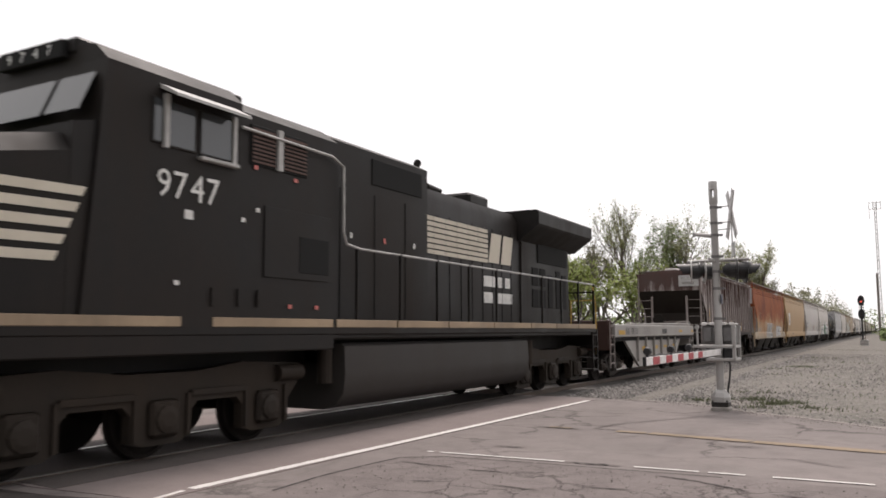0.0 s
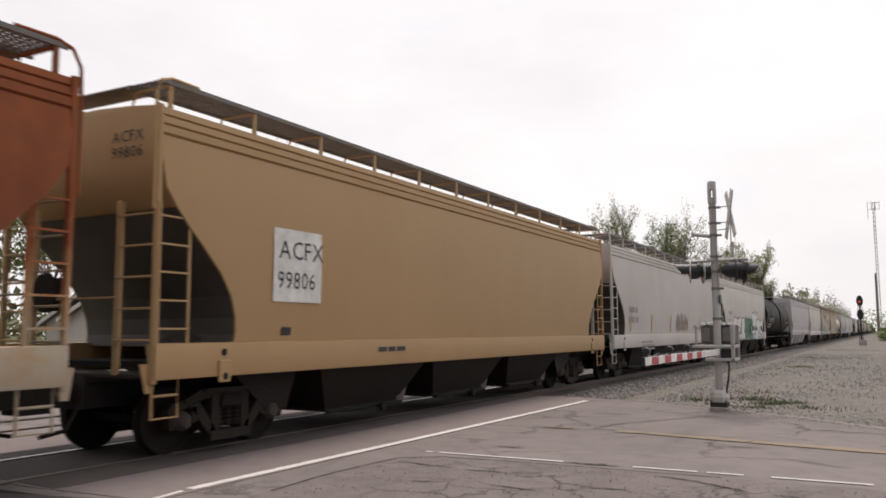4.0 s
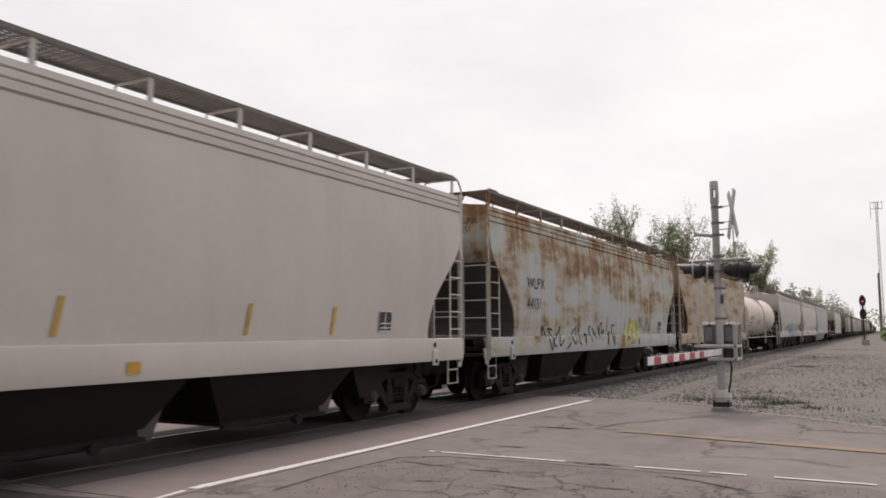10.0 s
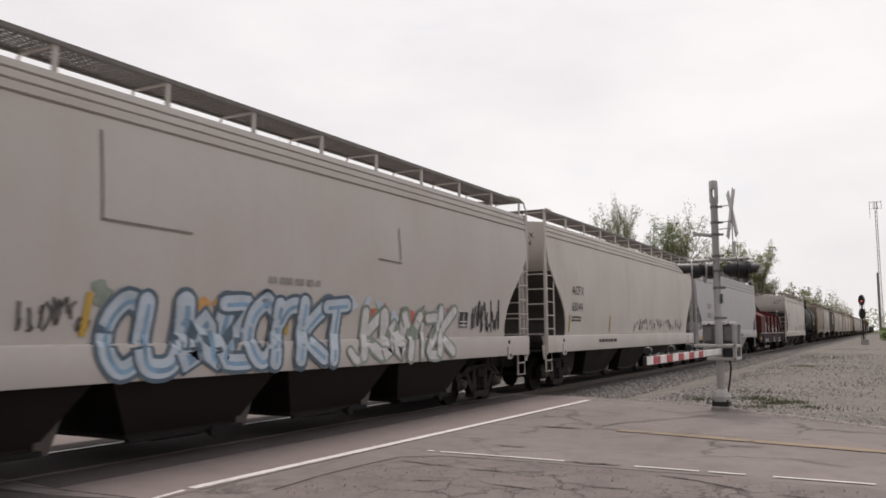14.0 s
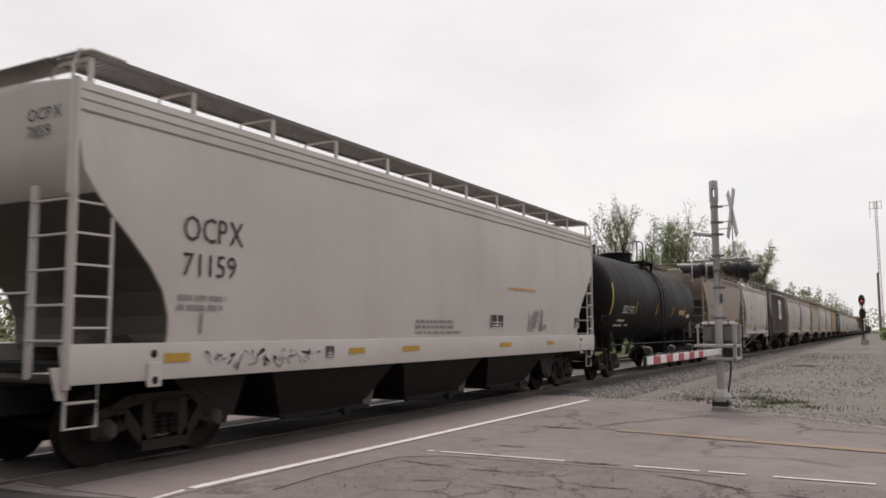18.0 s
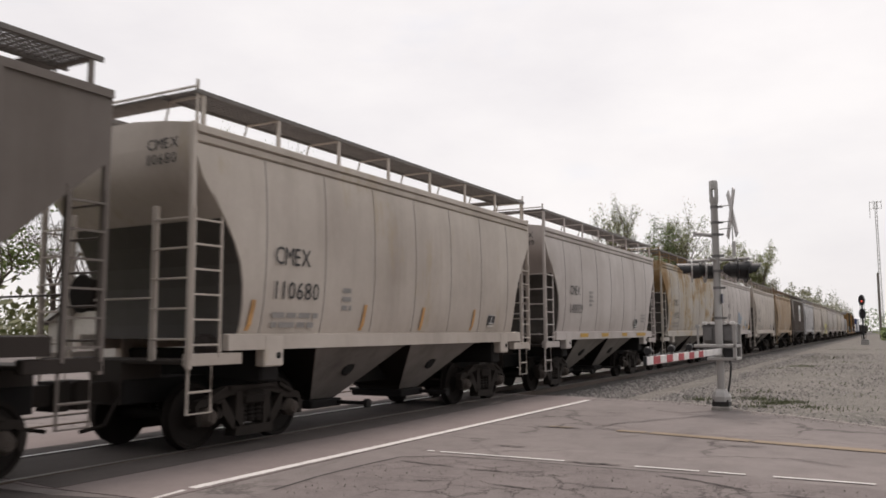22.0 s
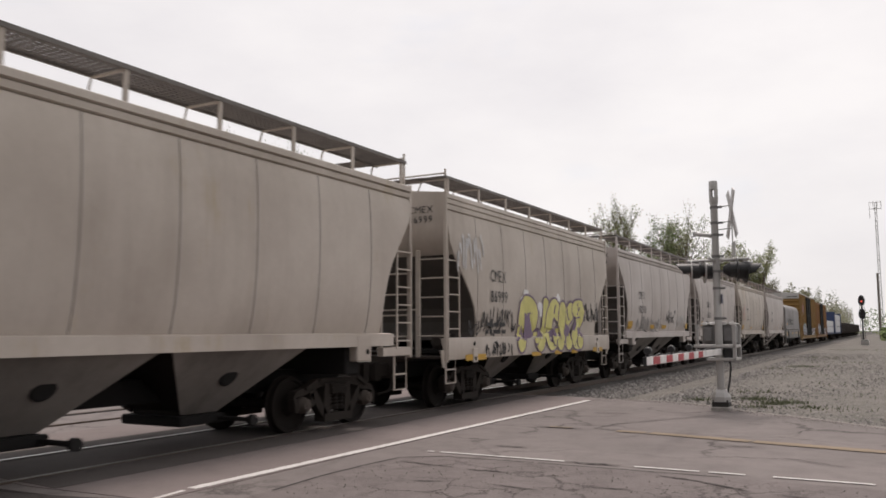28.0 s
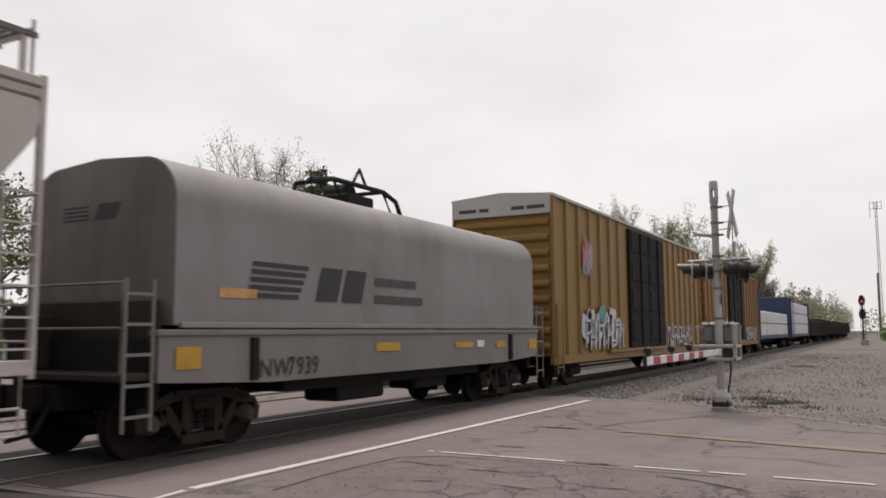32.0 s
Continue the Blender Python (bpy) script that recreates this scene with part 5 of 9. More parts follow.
def writing(items, mat=None, label="black stencilled reporting marks", wide=1.0):
    def go(car, side, L):
        for text, y, z, h in items:
            part("lettering", make(letters, text, y, z, h, side, 0.12, 0.8 if "M" in text or "OC" in text else 0.93 * wide if text.isdigit() else wide), mat or INK, car, label)
        if len(items) == 2 and END_SET[0] is not None:
            for (text, y, z, h), zz in zip(items, (4.14, 3.93)):
                k = 0.15 / 0.7
                bm, x = bmesh.new(), 0.62
                for ch in text:
                    vs, fs, lo, hi = GLYPHS[ch]
                    vv = [bm.verts.new((x + (v[0] - lo) * k, END_SET[0] - 0.014, zz + v[1] * k)) for v in vs]
                    for f in fs:
                        bm.faces.new([vv[i] for i in f])
                    x += (hi - lo) * k + 0.03
                part("end_lettering", bm, mat or INK, car, label)
    return go


def bars(items, mat=None, label="small stencilled data that cannot be read"):
    def go(car, side, L):
        for i, (y, z, w, rows, h) in enumerate(items):
            part("data_stencil", make(lines, y, z, w, rows, h, side, i + 3), mat or FADED, car, label)
    return go


def marks_of(items, mat=None, name="reflector_stripe", label="yellow reflective stripe"):
    def go(car, side, L):
        for y0, y1, z0, z1 in items:
            part(name, make(patch, y0, y1, z0, z1, side, 0.014, 3), mat or YELLOW, car, label)
    return go


def slashes(ys, z0=1.62, z1=2.25, w=0.09, lean=0.07, mat=None):
    """Upright reflector strips that follow the bulge."""
    def go(car, side, L):
        for y in ys:
            bm = bmesh.new()
            zs = [z0 + (z1 - z0) * i / 5 for i in range(6)]
            for a, b in zip(zs, zs[1:]):
                ya, yb = y + (a - z0) / (z1 - z0) * lean, y + (b - z0) / (z1 - z0) * lean
                quad(bm, (side(a) + 0.014, ya, a), (side(a) + 0.014, ya + w, a), (side(b) + 0.014, yb + w, b), (side(b) + 0.014, yb, b))
            part("reflector_stripe", bm, mat or YELLOW, car, "upright yellow reflective stripe")
    return go


def card(y, z, w=0.42, h=0.36):
    """Black test-record panel with white lines."""
    def go(car, side, L):
        p = part("test_stencil", make(patch, y, y + w, z, z + h, side, 0.012, 2), INK, car, "black record panel with a white border")
        bm = bmesh.new()
        for a, b, c, d in ((0.0, 0.03, 0, 1), (0.97, 1.0, 0, 1), (0.0, 1.0, 0.0, 0.04), (0.0, 1.0, 0.96, 1.0), (0.1, 0.9, 0.36, 0.42), (0.47, 0.53, 0.1, 0.9), (0.12, 0.88, 0.14, 0.2)):
            patch(bm, y + a * w, y + b * w, z + c * h, z + d * h, side, 0.017, 1)
        part("panel_lines", bm, CHALK, p)
    return go


# rounded strokes of graffiti forms: relative width, then lines in a unit square
FORMS = {
    "u": (1.0, [[(0, 1), (0, 0.4), (0.15, 0.08), (0.5, 0), (0.85, 0.08), (1, 0.4), (1, 1)]]),
    "o": (1.0, [[(0.5, 1), (0.12, 0.8), (0, 0.5), (0.12, 0.2), (0.5, 0), (0.88, 0.2), (1, 0.5), (0.88, 0.8), (0.5, 1)]]),
    "n": (1.0, [[(0, 0), (0, 1)], [(0, 0.62), (0.3, 0.95), (0.75, 1), (1, 0.7), (1, 0)]]),
    "e": (0.95, [[(0.05, 0.45), (1, 0.52), (0.85, 0.9), (0.5, 1), (0.12, 0.82), (0, 0.5), (0.12, 0.15), (0.5, 0), (1, 0.08)]]),
    "i": (0.55, [[(0.5, 0), (0.5, 0.66)], [(0.5, 0.98), (0.55, 1.0)]]),
    "z": (0.9, [[(0, 0.95), (1, 0.9), (0.1, 0.1), (1, 0)]]),
    "k": (1.0, [[(0, 0), (0, 1)], [(1, 1), (0.15, 0.45), (1, 0)]]),
    "p": (1.0, [[(0, 0), (0, 1), (0.7, 1), (1, 0.76), (0.7, 0.5), (0.1, 0.48)]]),
    "c": (0.9, [[(1, 0.85), (0.5, 1), (0.1, 0.78), (0, 0.5), (0.1, 0.22), (0.5, 0), (1, 0.15)]]),
    "j": (0.7, [[(1, 1), (1, 0.3), (0.6, 0), (0, 0.2)]]),
    "w": (1.3, [[(0, 1), (0.2, 0), (0.5, 0.7), (0.8, 0), (1, 1)]]),
    "y": (1.0, [[(0, 1), (0.5, 0.5), (1, 1)], [(0.5, 0.5), (0.45, 0)]]),
    "t": (0.9, [[(0, 0.95), (1, 1)], [(0.5, 0.95), (0.5, 0)]]),
}


def graffiti(y0, y1, z0, z1, fill, edge, glow=(), count=5, seed=1, shade=None, style="bubble", forms="", slant=0.06, lift=0.014, tight=1.0, bold=0.46):
    """Sprayed interlocked forms with no words: slabs, hooks and cross-pieces with dark outlines before small coloured flames."""
    def go(car, side, L):
        rng = random.Random(seed)
        w = (y1 - y0) / count
        for c, m in enumerate(glow):
            for i in range(count):
                y = y0 + w * (i + 0.5 + rng.uniform(-0.4, 0.4))
                if rng.random() < 0.6:
                    part("colour_cloud", make(blob, y, z1 - (z1 - z0) * rng.uniform(-0.02, 0.3), w * 0.26, (z1 - z0) * 0.11, side, rng, 0.010 + 0.001 * c, wob=0.6), m, car, "sprayed colour behind the graffiti")
        thin = style == "thin"
        if forms:
            x = y0
            k = (y1 - y0) / sum(FORMS[f][0] for f in forms)
            for i, f in enumerate(forms):
                wide, limbs = FORMS[f]
                cell, h = wide * k * (2 - tight), (z1 - z0) * rng.uniform(0.90, 1.0)
                base = z0 + rng.uniform(0.0, 0.06) * (z1 - z0)
                fat = min(cell, h) * (bold if not thin else 0.2)
                rim = min(0.055, fat * 0.3)
                P = [[(x + cell * 0.5 + (p - 0.5) * max(0.06, cell - fat * 0.9) + slant * v * h, base + fat / 2 + v * (h - fat)) for p, v in limb] for limb in limbs]
                dark, light = bmesh.new(), bmesh.new()
                for limb in P:
                    stroke(dark, limb, fat + 2 * rim, side, lift + 0.003 * i)
                    stroke(light, limb, fat, side, lift + 0.0015 + 0.003 * i)
                    for end in (limb[0], limb[-1]):
                        blob(dark, end[0], end[1], fat / 2 + rim, fat / 2 + rim, side, rng, lift + 0.0002 + 0.003 * i, 12, 0.06)
                        blob(light, end[0], end[1], fat / 2, fat / 2, side, rng, lift + 0.0017 + 0.003 * i, 12, 0.06)
                g = part("graffiti_form", dark, edge, car, "dark outline of a rounded graffiti form")
                part("graffiti_fill", light, fill, g, "bubble-shaped graffiti fill")
                if shade:
                    for limb in P[:2]:
                        part("graffiti_tint", make(stroke, [(p[0] + fat * 0.12, p[1] - fat * 0.1) for p in limb], fat * 0.28, side, lift + 0.0023 + 0.003 * i), shade, g, "tinted shading inside the graffiti")
                x += wide * k
            return
        for i in range(count):
            cy, h = y0 + w * (i + 0.5), (z1 - z0) * rng.uniform(0.88, 1.04)
            lean, fat = rng.uniform(-0.05, 0.13), w * (0.17 if thin else 0.30)
            a, b = -0.33 + rng.uniform(-0.04, 0.04), 0.33 + rng.uniform(-0.04, 0.04)
            top, foot = rng.uniform(0.86, 1.0), rng.uniform(0.02, 0.12)
            limbs = [[(a, foot), (a + 0.05, 0.5), (a, top)]]
            limbs.append(rng.choice([[(b, 0.02), (b - 0.06, 0.45), (b, rng.uniform(0.6, 1.0))], [(b, 0.02), (b, 0.5)], [(b - 0.1, 0.35), (b, 1.0)]]))
            q = rng.uniform(0.25, 0.75)
            limbs.append([(a, q), (0.0, q + rng.uniform(-0.2, 0.2)), (b - 0.04, q + rng.uniform(-0.15, 0.15))])
            if rng.random() < 0.6:
                e = rng.choice((0.08, 0.9))
                limbs.append([(a - 0.05, e), (b * rng.uniform(0.3, 1.1), e + rng.uniform(-0.06, 0.06))])
            P = [[(cy + p * w * 1.5 + lean * v * h, z0 + v * h) for p, v in limb] for limb in limbs]
            dark, light = bmesh.new(), bmesh.new()
            for limb in P:
                stroke(dark, [(p[0] - 0.02, p[1] - 0.02) for p in limb], fat + (0.05 if thin else 0.13), side, 0.014 + 0.0005 * (i % 3))
                stroke(light, limb, fat, side, 0.018 + 0.0005 * (i % 3))
            g = part("graffiti_form", dark, edge, car, "dark outline of a sprayed graffiti form")
            part("graffiti_fill", light, fill, g, "pale graffiti fill, unreadable")
            if shade:
                part("graffiti_tint", make(stroke, [(p[0] + 0.02, p[1] - 0.03) for p in P[i % 2]], fat * 0.4, side, 0.022), shade, g, "tinted shading inside the graffiti")
    return go


def rib_stripes(items):
    def go(car, side, L):
        for y, z0, z1 in items:
            part("reflector_stripe", make(patch, y, y + 0.085, z0, z1, lambda z: 1.648, 0.004, 1), YELLOW, car, "upright yellow reflective stripe")
    return go


def end_placard(car, side, L):
    """White board with the car's initials on its leading end."""
    p = part("end_placard", make(box, 0.50, 1.46, -0.012, 0.03, 3.82, 4.36, 0.006), plain("placard_grey_white", (0.46, 0.45, 0.44), 0.6), car, "dirty white initial board on the car's end")
    bm, x, k = bmesh.new(), 0.66, 0.15 / 0.7
    for ch in "PLCX":
        vs, fs, lo, hi = GLYPHS[ch]
        vv = [bm.verts.new((x + (v[0] - lo) * k, -0.016, 4.14 + v[1] * k)) for v in vs]
        for f in fs:
            bm.faces.new([vv[i] for i in f])
        x += (hi - lo) * k + 0.04
    part("lettering", bm, FADED, p)
    part("number_bar", make(box, 0.66, 1.24, -0.016, -0.012, 3.92, 4.04), FADED, p)


def scrawl(y0, y1, z0, z1, mat, n=6, w=0.045, seed=1):
    """A thin unreadable tag."""
    def go(car, side, L):
        rng = random.Random(seed)
        bm = bmesh.new()
        k = (y1 - y0) / n
        for i in range(n):
            c = y0 + k * (i + 0.5)
            pts = [(c + rng.uniform(-0.5, 0.5) * k, z0 + (z1 - z0) * rng.random()) for _ in range(rng.randint(3, 5))]
            stroke(bm, pts, w, side, 0.012)
        part("graffiti", bm, mat, car, "thin sprayed tag, unreadable")
    return go


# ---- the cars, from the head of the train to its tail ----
# dust colour taken darker for the shade in the hollow ends
SHADED_DUST = paint("dusty_underside", (0.095, 0.086, 0.08), (0.04, 0.034, 0.03), 0.7, 0.1)
P_RUST = paint("rusted_orange_hopper", (0.430, 0.375, 0.300), (0.360, 0.225, 0.110), 0.8, 0.90, (0.315, 0.078, 0.022), 0.7, 0.15, spread=0.75, runs_w=0.38, runs_f=2.2, halo=(0.430, 0.205, 0.066), tone2=(0.135, 0.032, 0.020), smear=(0.55, 0.55, 1.1))
P_TAN = paint("tan_hopper", (0.402, 0.264, 0.133), (0.347, 0.203, 0.092), 0.45, 0.12, (0.271, 0.127, 0.045), 0.55)
P_GREY = paint("light_grey_hopper", (0.521, 0.491, 0.472), (0.373, 0.319, 0.279), 0.38)
P_WHITE = paint("white_hopper", (0.580, 0.545, 0.521), (0.394, 0.340, 0.293), 0.42)
P_COOL = paint("cool_grey_hopper", (0.461, 0.453, 0.463), (0.394, 0.360, 0.348), 0.22)
P_BLUERUST = paint("pale_blue_hopper_rusted", (0.442, 0.472, 0.492), (0.373, 0.336, 0.273), 0.45, 0.55, (0.242, 0.105, 0.040), 0.6, 0.03, halo=(0.363, 0.286, 0.171), smear=(0.7, 0.7, 1.8))
P_BEIGE = paint("beige_hopper_stained", (0.438, 0.393, 0.347), (0.347, 0.235, 0.138), 0.7, 0.50, (0.271, 0.122, 0.045), 0.6, 0.015, runs_w=0.25, smear=(0.7, 0.7, 2.4), halo=(0.361, 0.253, 0.140))
P_CEMENT = paint("cement_grey_hopper", (0.555, 0.500, 0.449), (0.272, 0.226, 0.188), 0.75, 0.14, (0.330, 0.220, 0.110), halo=(0.396, 0.319, 0.209))
P_CEMENT2 = paint("pale_cement_hopper", (0.567, 0.523, 0.503), (0.277, 0.231, 0.204), 0.72, 0.05, (0.330, 0.231, 0.121))
P_OCHRE = paint("grey_hopper_ochre_stains", (0.475, 0.443, 0.405), (0.266, 0.224, 0.175), 0.7, 0.43, (0.320, 0.190, 0.078), 0.6, 0.05, spread=0.45, runs_w=0.25, smear=(0.605, 0.605, 0.880), halo=(0.385, 0.297, 0.176))
P_SAND = paint("sand_brown_hopper", (0.353, 0.288, 0.234), (0.186, 0.127, 0.088), 1.0, 0.42, (0.195, 0.118, 0.068), 0.6, runs_w=0.72, runs_f=4.2, spread=1.7, halo=(0.305, 0.258, 0.218), tone2=(0.145, 0.115, 0.090))
P_BUTTER = paint("dirty_yellow_hopper", (0.435, 0.345, 0.249), (0.215, 0.141, 0.085), 0.8, 0.36, (0.16, 0.07, 0.032), 0.6, 0.03, runs_w=0.6, runs_f=3.0, spread=1.0, halo=(0.31, 0.19, 0.09))
P_PLUM = paint("brown_hopper_peeling", (0.520, 0.486, 0.475), (0.181, 0.130, 0.113), 0.7, 0.60, (0.066, 0.026, 0.020), 0.7, 0.075, runs_w=0.5, runs_f=3.0, spread=0.7)
P_SLATE = paint("slate_grey_hopper", (0.193, 0.167, 0.152), (0.099, 0.081, 0.068), 0.75, 0.22, (0.132, 0.083, 0.055), runs_w=0.7, runs_f=4.5, spread=1.4)
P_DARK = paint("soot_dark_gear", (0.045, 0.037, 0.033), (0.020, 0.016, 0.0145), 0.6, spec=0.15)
FADED_INK = plain("stencil_faded_dark", (0.07, 0.065, 0.062), 0.7)
GW = plain("spray_white", (0.78, 0.77, 0.77), 0.5, 0, 0.1)
GP = plain("spray_pale_grey", (0.60, 0.595, 0.60), 0.5, 0, 0.2)
GB = plain("spray_black", (0.03, 0.028, 0.035), 0.6)
GG = plain("spray_green", (0.07, 0.20, 0.075), 0.55, 0, 0.4, 3.0)
GBL = plain("spray_blue", (0.22, 0.36, 0.52), 0.55, 0, 0.4, 3.0)
GLB = plain("spray_ice_blue", (0.47, 0.54, 0.62), 0.55, 0, 0.25, 3.0)
GR = plain("spray_red", (0.55, 0.15, 0.13), 0.55, 0, 0.4, 3.0)
GO = plain("spray_orange", (0.60, 0.33, 0.12), 0.55, 0, 0.4, 3.0)
GY = plain("spray_lemon", (0.62, 0.58, 0.20), 0.55, 0, 0.2, 3.0)
GV = plain("spray_violet", (0.20, 0.14, 0.22), 0.6, 0, 0.3, 3.0)
GDB = plain("spray_navy", (0.085, 0.125, 0.17), 0.6, 0, 0.3, 3.0)
GSAGE = plain("spray_sage", (0.24, 0.28, 0.24), 0.6, 0, 0.3, 3.0)
GT = plain("spray_teal", (0.10, 0.33, 0.31), 0.6, 0, 0.3, 3.0)
OCHRE_STRIPE = plain("old_yellow_stripe", (0.52, 0.33, 0.05), 0.6, 0, 0.3)


def mark(code, number, y, z_code, z_num, h):
    return writing([(code, y, z_code, h), (number, y, z_num, h)])


def hoppers():
    hopper(40.63, 16.1, "boxy", P_PLUM, "rust-brown ribbed covered hopper with peeling grey paint", bays=3, trim=RIB, inside=P_DARK, marks=[
        writing([("PL", 1.55, 2.28, 0.32), ("C", 2.2, 2.28, 0.32), ("18", 1.55, 1.86, 0.32), ("6", 2.25, 1.86, 0.32), ("5", 2.95, 1.86, 0.32)], FADED_INK, "faded dark reporting marks"),
        rib_stripes([(1.41, 1.56, 2.75), (4.24, 1.56, 2.25), (7.76, 1.58, 2.2), (11.3, 1.58, 2.15)]), card(13.0, 1.75), end_placard])
    hopper(58.17, 17.95, "flow", P_RUST, "covered hopper streaked with orange rust over pale paint", bays=3, inside=P_COOL, marks=[pale_end, worn_seams,
        writing([("ACFX", 1.93, 2.52, 0.20), ("99264", 1.87, 2.03, 0.22)]), bars([(1.9, 1.72, 1.2, 2, 0.06)]), slashes([1.55], 1.6, 2.4),
        graffiti(6.0, 8.9, 1.12, 2.15, FADED, GP, (), 4, 5, forms="jnkcz", tight=0.7, bold=0.3), graffiti(9.2, 10.6, 1.15, 2.05, P_TAN, FADED, (), 4, 6, forms="yn", style="thin"), graffiti(11.5, 14.4, 1.12, 1.98, GP, FADED, (), 6, 9, forms="jyuwoc"),
        card(15.1, 1.6, 0.01, 0.01), marks_of([(14.6, 15.1, 1.58, 1.9)], GW, "paper_placard", "white placard")])
    hopper(77.29, 18.1, "flow", P_TAN, "tan covered hopper with a white number panel", bays=3, marks=[
        marks_of([(2.15, 3.30, 2.10, 3.20)], CHALK, "number_panel", "white panel for the reporting marks"), writing([("ACFX", 2.26, 2.75, 0.28), ("99806", 2.24, 2.30, 0.26)]), bars([(5.0, 1.3, 1.2, 1, 0.08), (2.4, 1.6, 0.4, 1, 0.12)], INK)])
    hopper(96.41, 18.85, "flow", P_GREY, "light grey covered hopper with a smeared painted-over tag", bays=4, marks=[
        slashes([2.0, 4.9, 8.0, 11.2, 13.9], 1.62, 2.25), scrawl(9.0, 11.4, 1.62, 2.45, FADED, 16, 0.10, 3), scrawl(9.2, 11.2, 1.62, 2.2, GR, 5, 0.05, 8), card(15.2, 1.75), bars([(1.8, 2.3, 1.4, 2, 0.2), (3.4, 1.2, 2.0, 3, 0.07), (14.0, 1.7, 0.8, 2, 0.06)])])
    hopper(116.39, 18.15, "flow", P_WHITE, "white covered hopper with large white and green graffiti", bays=4, marks=[
        mark("WLPX", "26071", 2.14, 2.55, 2.05, 0.26), bars([(2.1, 1.85, 1.4, 3, 0.06)]), slashes([1.52, 8.7, 16.4], 1.6, 2.35), marks_of([(0.25, 1.35, 1.04, 1.16), (16.9, 17.9, 1.04, 1.16)]),
        graffiti(3.9, 7.7, 1.04, 2.45, GW, GB, (GLB, GR, GBL, GO), 5, 2, forms="pzyjn", slant=0.05, tight=0.85), graffiti(7.9, 11.2, 1.04, 2.45, GG, GB, (GBL, GDB), 5, 7, GT, forms="kwnuc", slant=0.04, tight=0.7, bold=0.34), graffiti(11.2, 12.75, 1.75, 2.82, GW, GB, (), 3, 12, forms="uu", slant=0.04, bold=0.52), graffiti(11.0, 13.75, 1.03, 1.95, GW, GB, (), 4, 14, forms="nz", slant=0.04, lift=0.020, bold=0.5), graffiti(12.85, 13.65, 1.86, 2.88, GW, GB, (), 3, 16, forms="o", slant=0.03, lift=0.028, bold=0.40), graffiti(13.4, 16.05, 1.05, 2.38, GW, GB, (), 2, 15, forms="ne", slant=0.02, lift=0.034, bold=0.38), graffiti(15.35, 16.1, 1.04, 1.62, GW, GB, (), 2, 17, forms="n", slant=0.0, lift=0.044, bold=0.6), spray_mist, graffiti(2.2, 3.8, 1.04, 1.5, GLB, GV, (GO,), 6, 4, style="thin"), scrawl(16.1, 16.6, 1.62, 2.0, GT, 7, 0.035, 2), scrawl(13.8, 14.2, 2.44, 2.62, GDB, 5, 0.03, 3)])
    hopper(153.39, 19.3, "slab", P_COOL, "smooth light grey covered hopper, fairly clean", bays=4, inside=P_COOL, marks=[
        writing([("AOKX", 1.85, 2.81, 0.29), ("91075", 1.75, 2.28, 0.26)]), bars([(1.7, 2.05, 1.2, 2, 0.05), (10.5, 1.95, 0.8, 4, 0.07), (14.3, 1.95, 1.6, 2, 0.06), (0.35, 1.42, 0.8, 3, 0.05), (4.5, 1.42, 0.7, 2, 0.06)], FADED),
        marks_of([(0.5, 1.35, 1.24, 1.34), (4.0, 4.45, 1.26, 1.36), (5.9, 6.5, 1.26, 1.36), (9.4, 10.0, 1.26, 1.36), (12.4, 13.1, 1.26, 1.36), (15.1, 15.8, 1.26, 1.36), (18.3, 19.1, 1.26, 1.36)]), bars([(10.2, 1.28, 2.6, 1, 0.10)], INK)])
    hopper(173.72, 18.25, "flow", P_WHITE, "off-white covered hopper with plain black stencils", bays=3, marks=[
        mark("ACFX", "99524", 2.18, 2.71, 2.21, 0.26), bars([(2.6, 1.9, 1.2, 2, 0.06)]), slashes([5.0, 8.6, 11.6, 13.6], 1.6, 2.05, 0.08, 0.07, OCHRE_STRIPE), card(15.0, 1.65), marks_of([(4.6, 4.8, 1.15, 1.3), (9.6, 9.8, 1.15, 1.3)], YELLOW, "reflector_dot", "yellow reflector dot")])
    hopper(193.28, 18.1, "flow", P_BLUERUST, "pale blue-grey covered hopper with brown rust stripes", bays=3, marks=[
        mark("WLPX", "44151", 2.1, 2.72, 2.2, 0.28), slashes([6.0, 8.6, 11.2, 13.8], 1.6, 2.1, 0.09, 0.06, OCHRE_STRIPE), scrawl(3.0, 9.5, 1.12, 1.9, GB, 14, 0.05, 21), scrawl(10.6, 12.4, 1.15, 2.1, GY, 10, 0.12, 5), card(15.2, 1.65), scrawl(12.0, 14.0, 1.6, 2.2, FADED, 10, 0.04, 9)])
    hopper(212.43, 17.95, "flow", P_BEIGE, "beige covered hopper with brown stains", bays=3, marks=[
        writing([("TEIX", 2.28, 2.75, 0.25), ("7517", 2.28, 2.35, 0.25)]), slashes([9.4, 12.4], 1.6, 2.1, 0.09, 0.06, OCHRE_STRIPE), card(15.7, 1.68), bars([(6.2, 1.28, 1.3, 3, 0.035)], FADED_INK), marks_of([(8.9, 9.05, 1.2, 1.32), (12.8, 12.95, 1.2, 1.32), (16.0, 16.15, 1.2, 1.32)], YELLOW, "reflector_dot", "yellow reflector dot")])
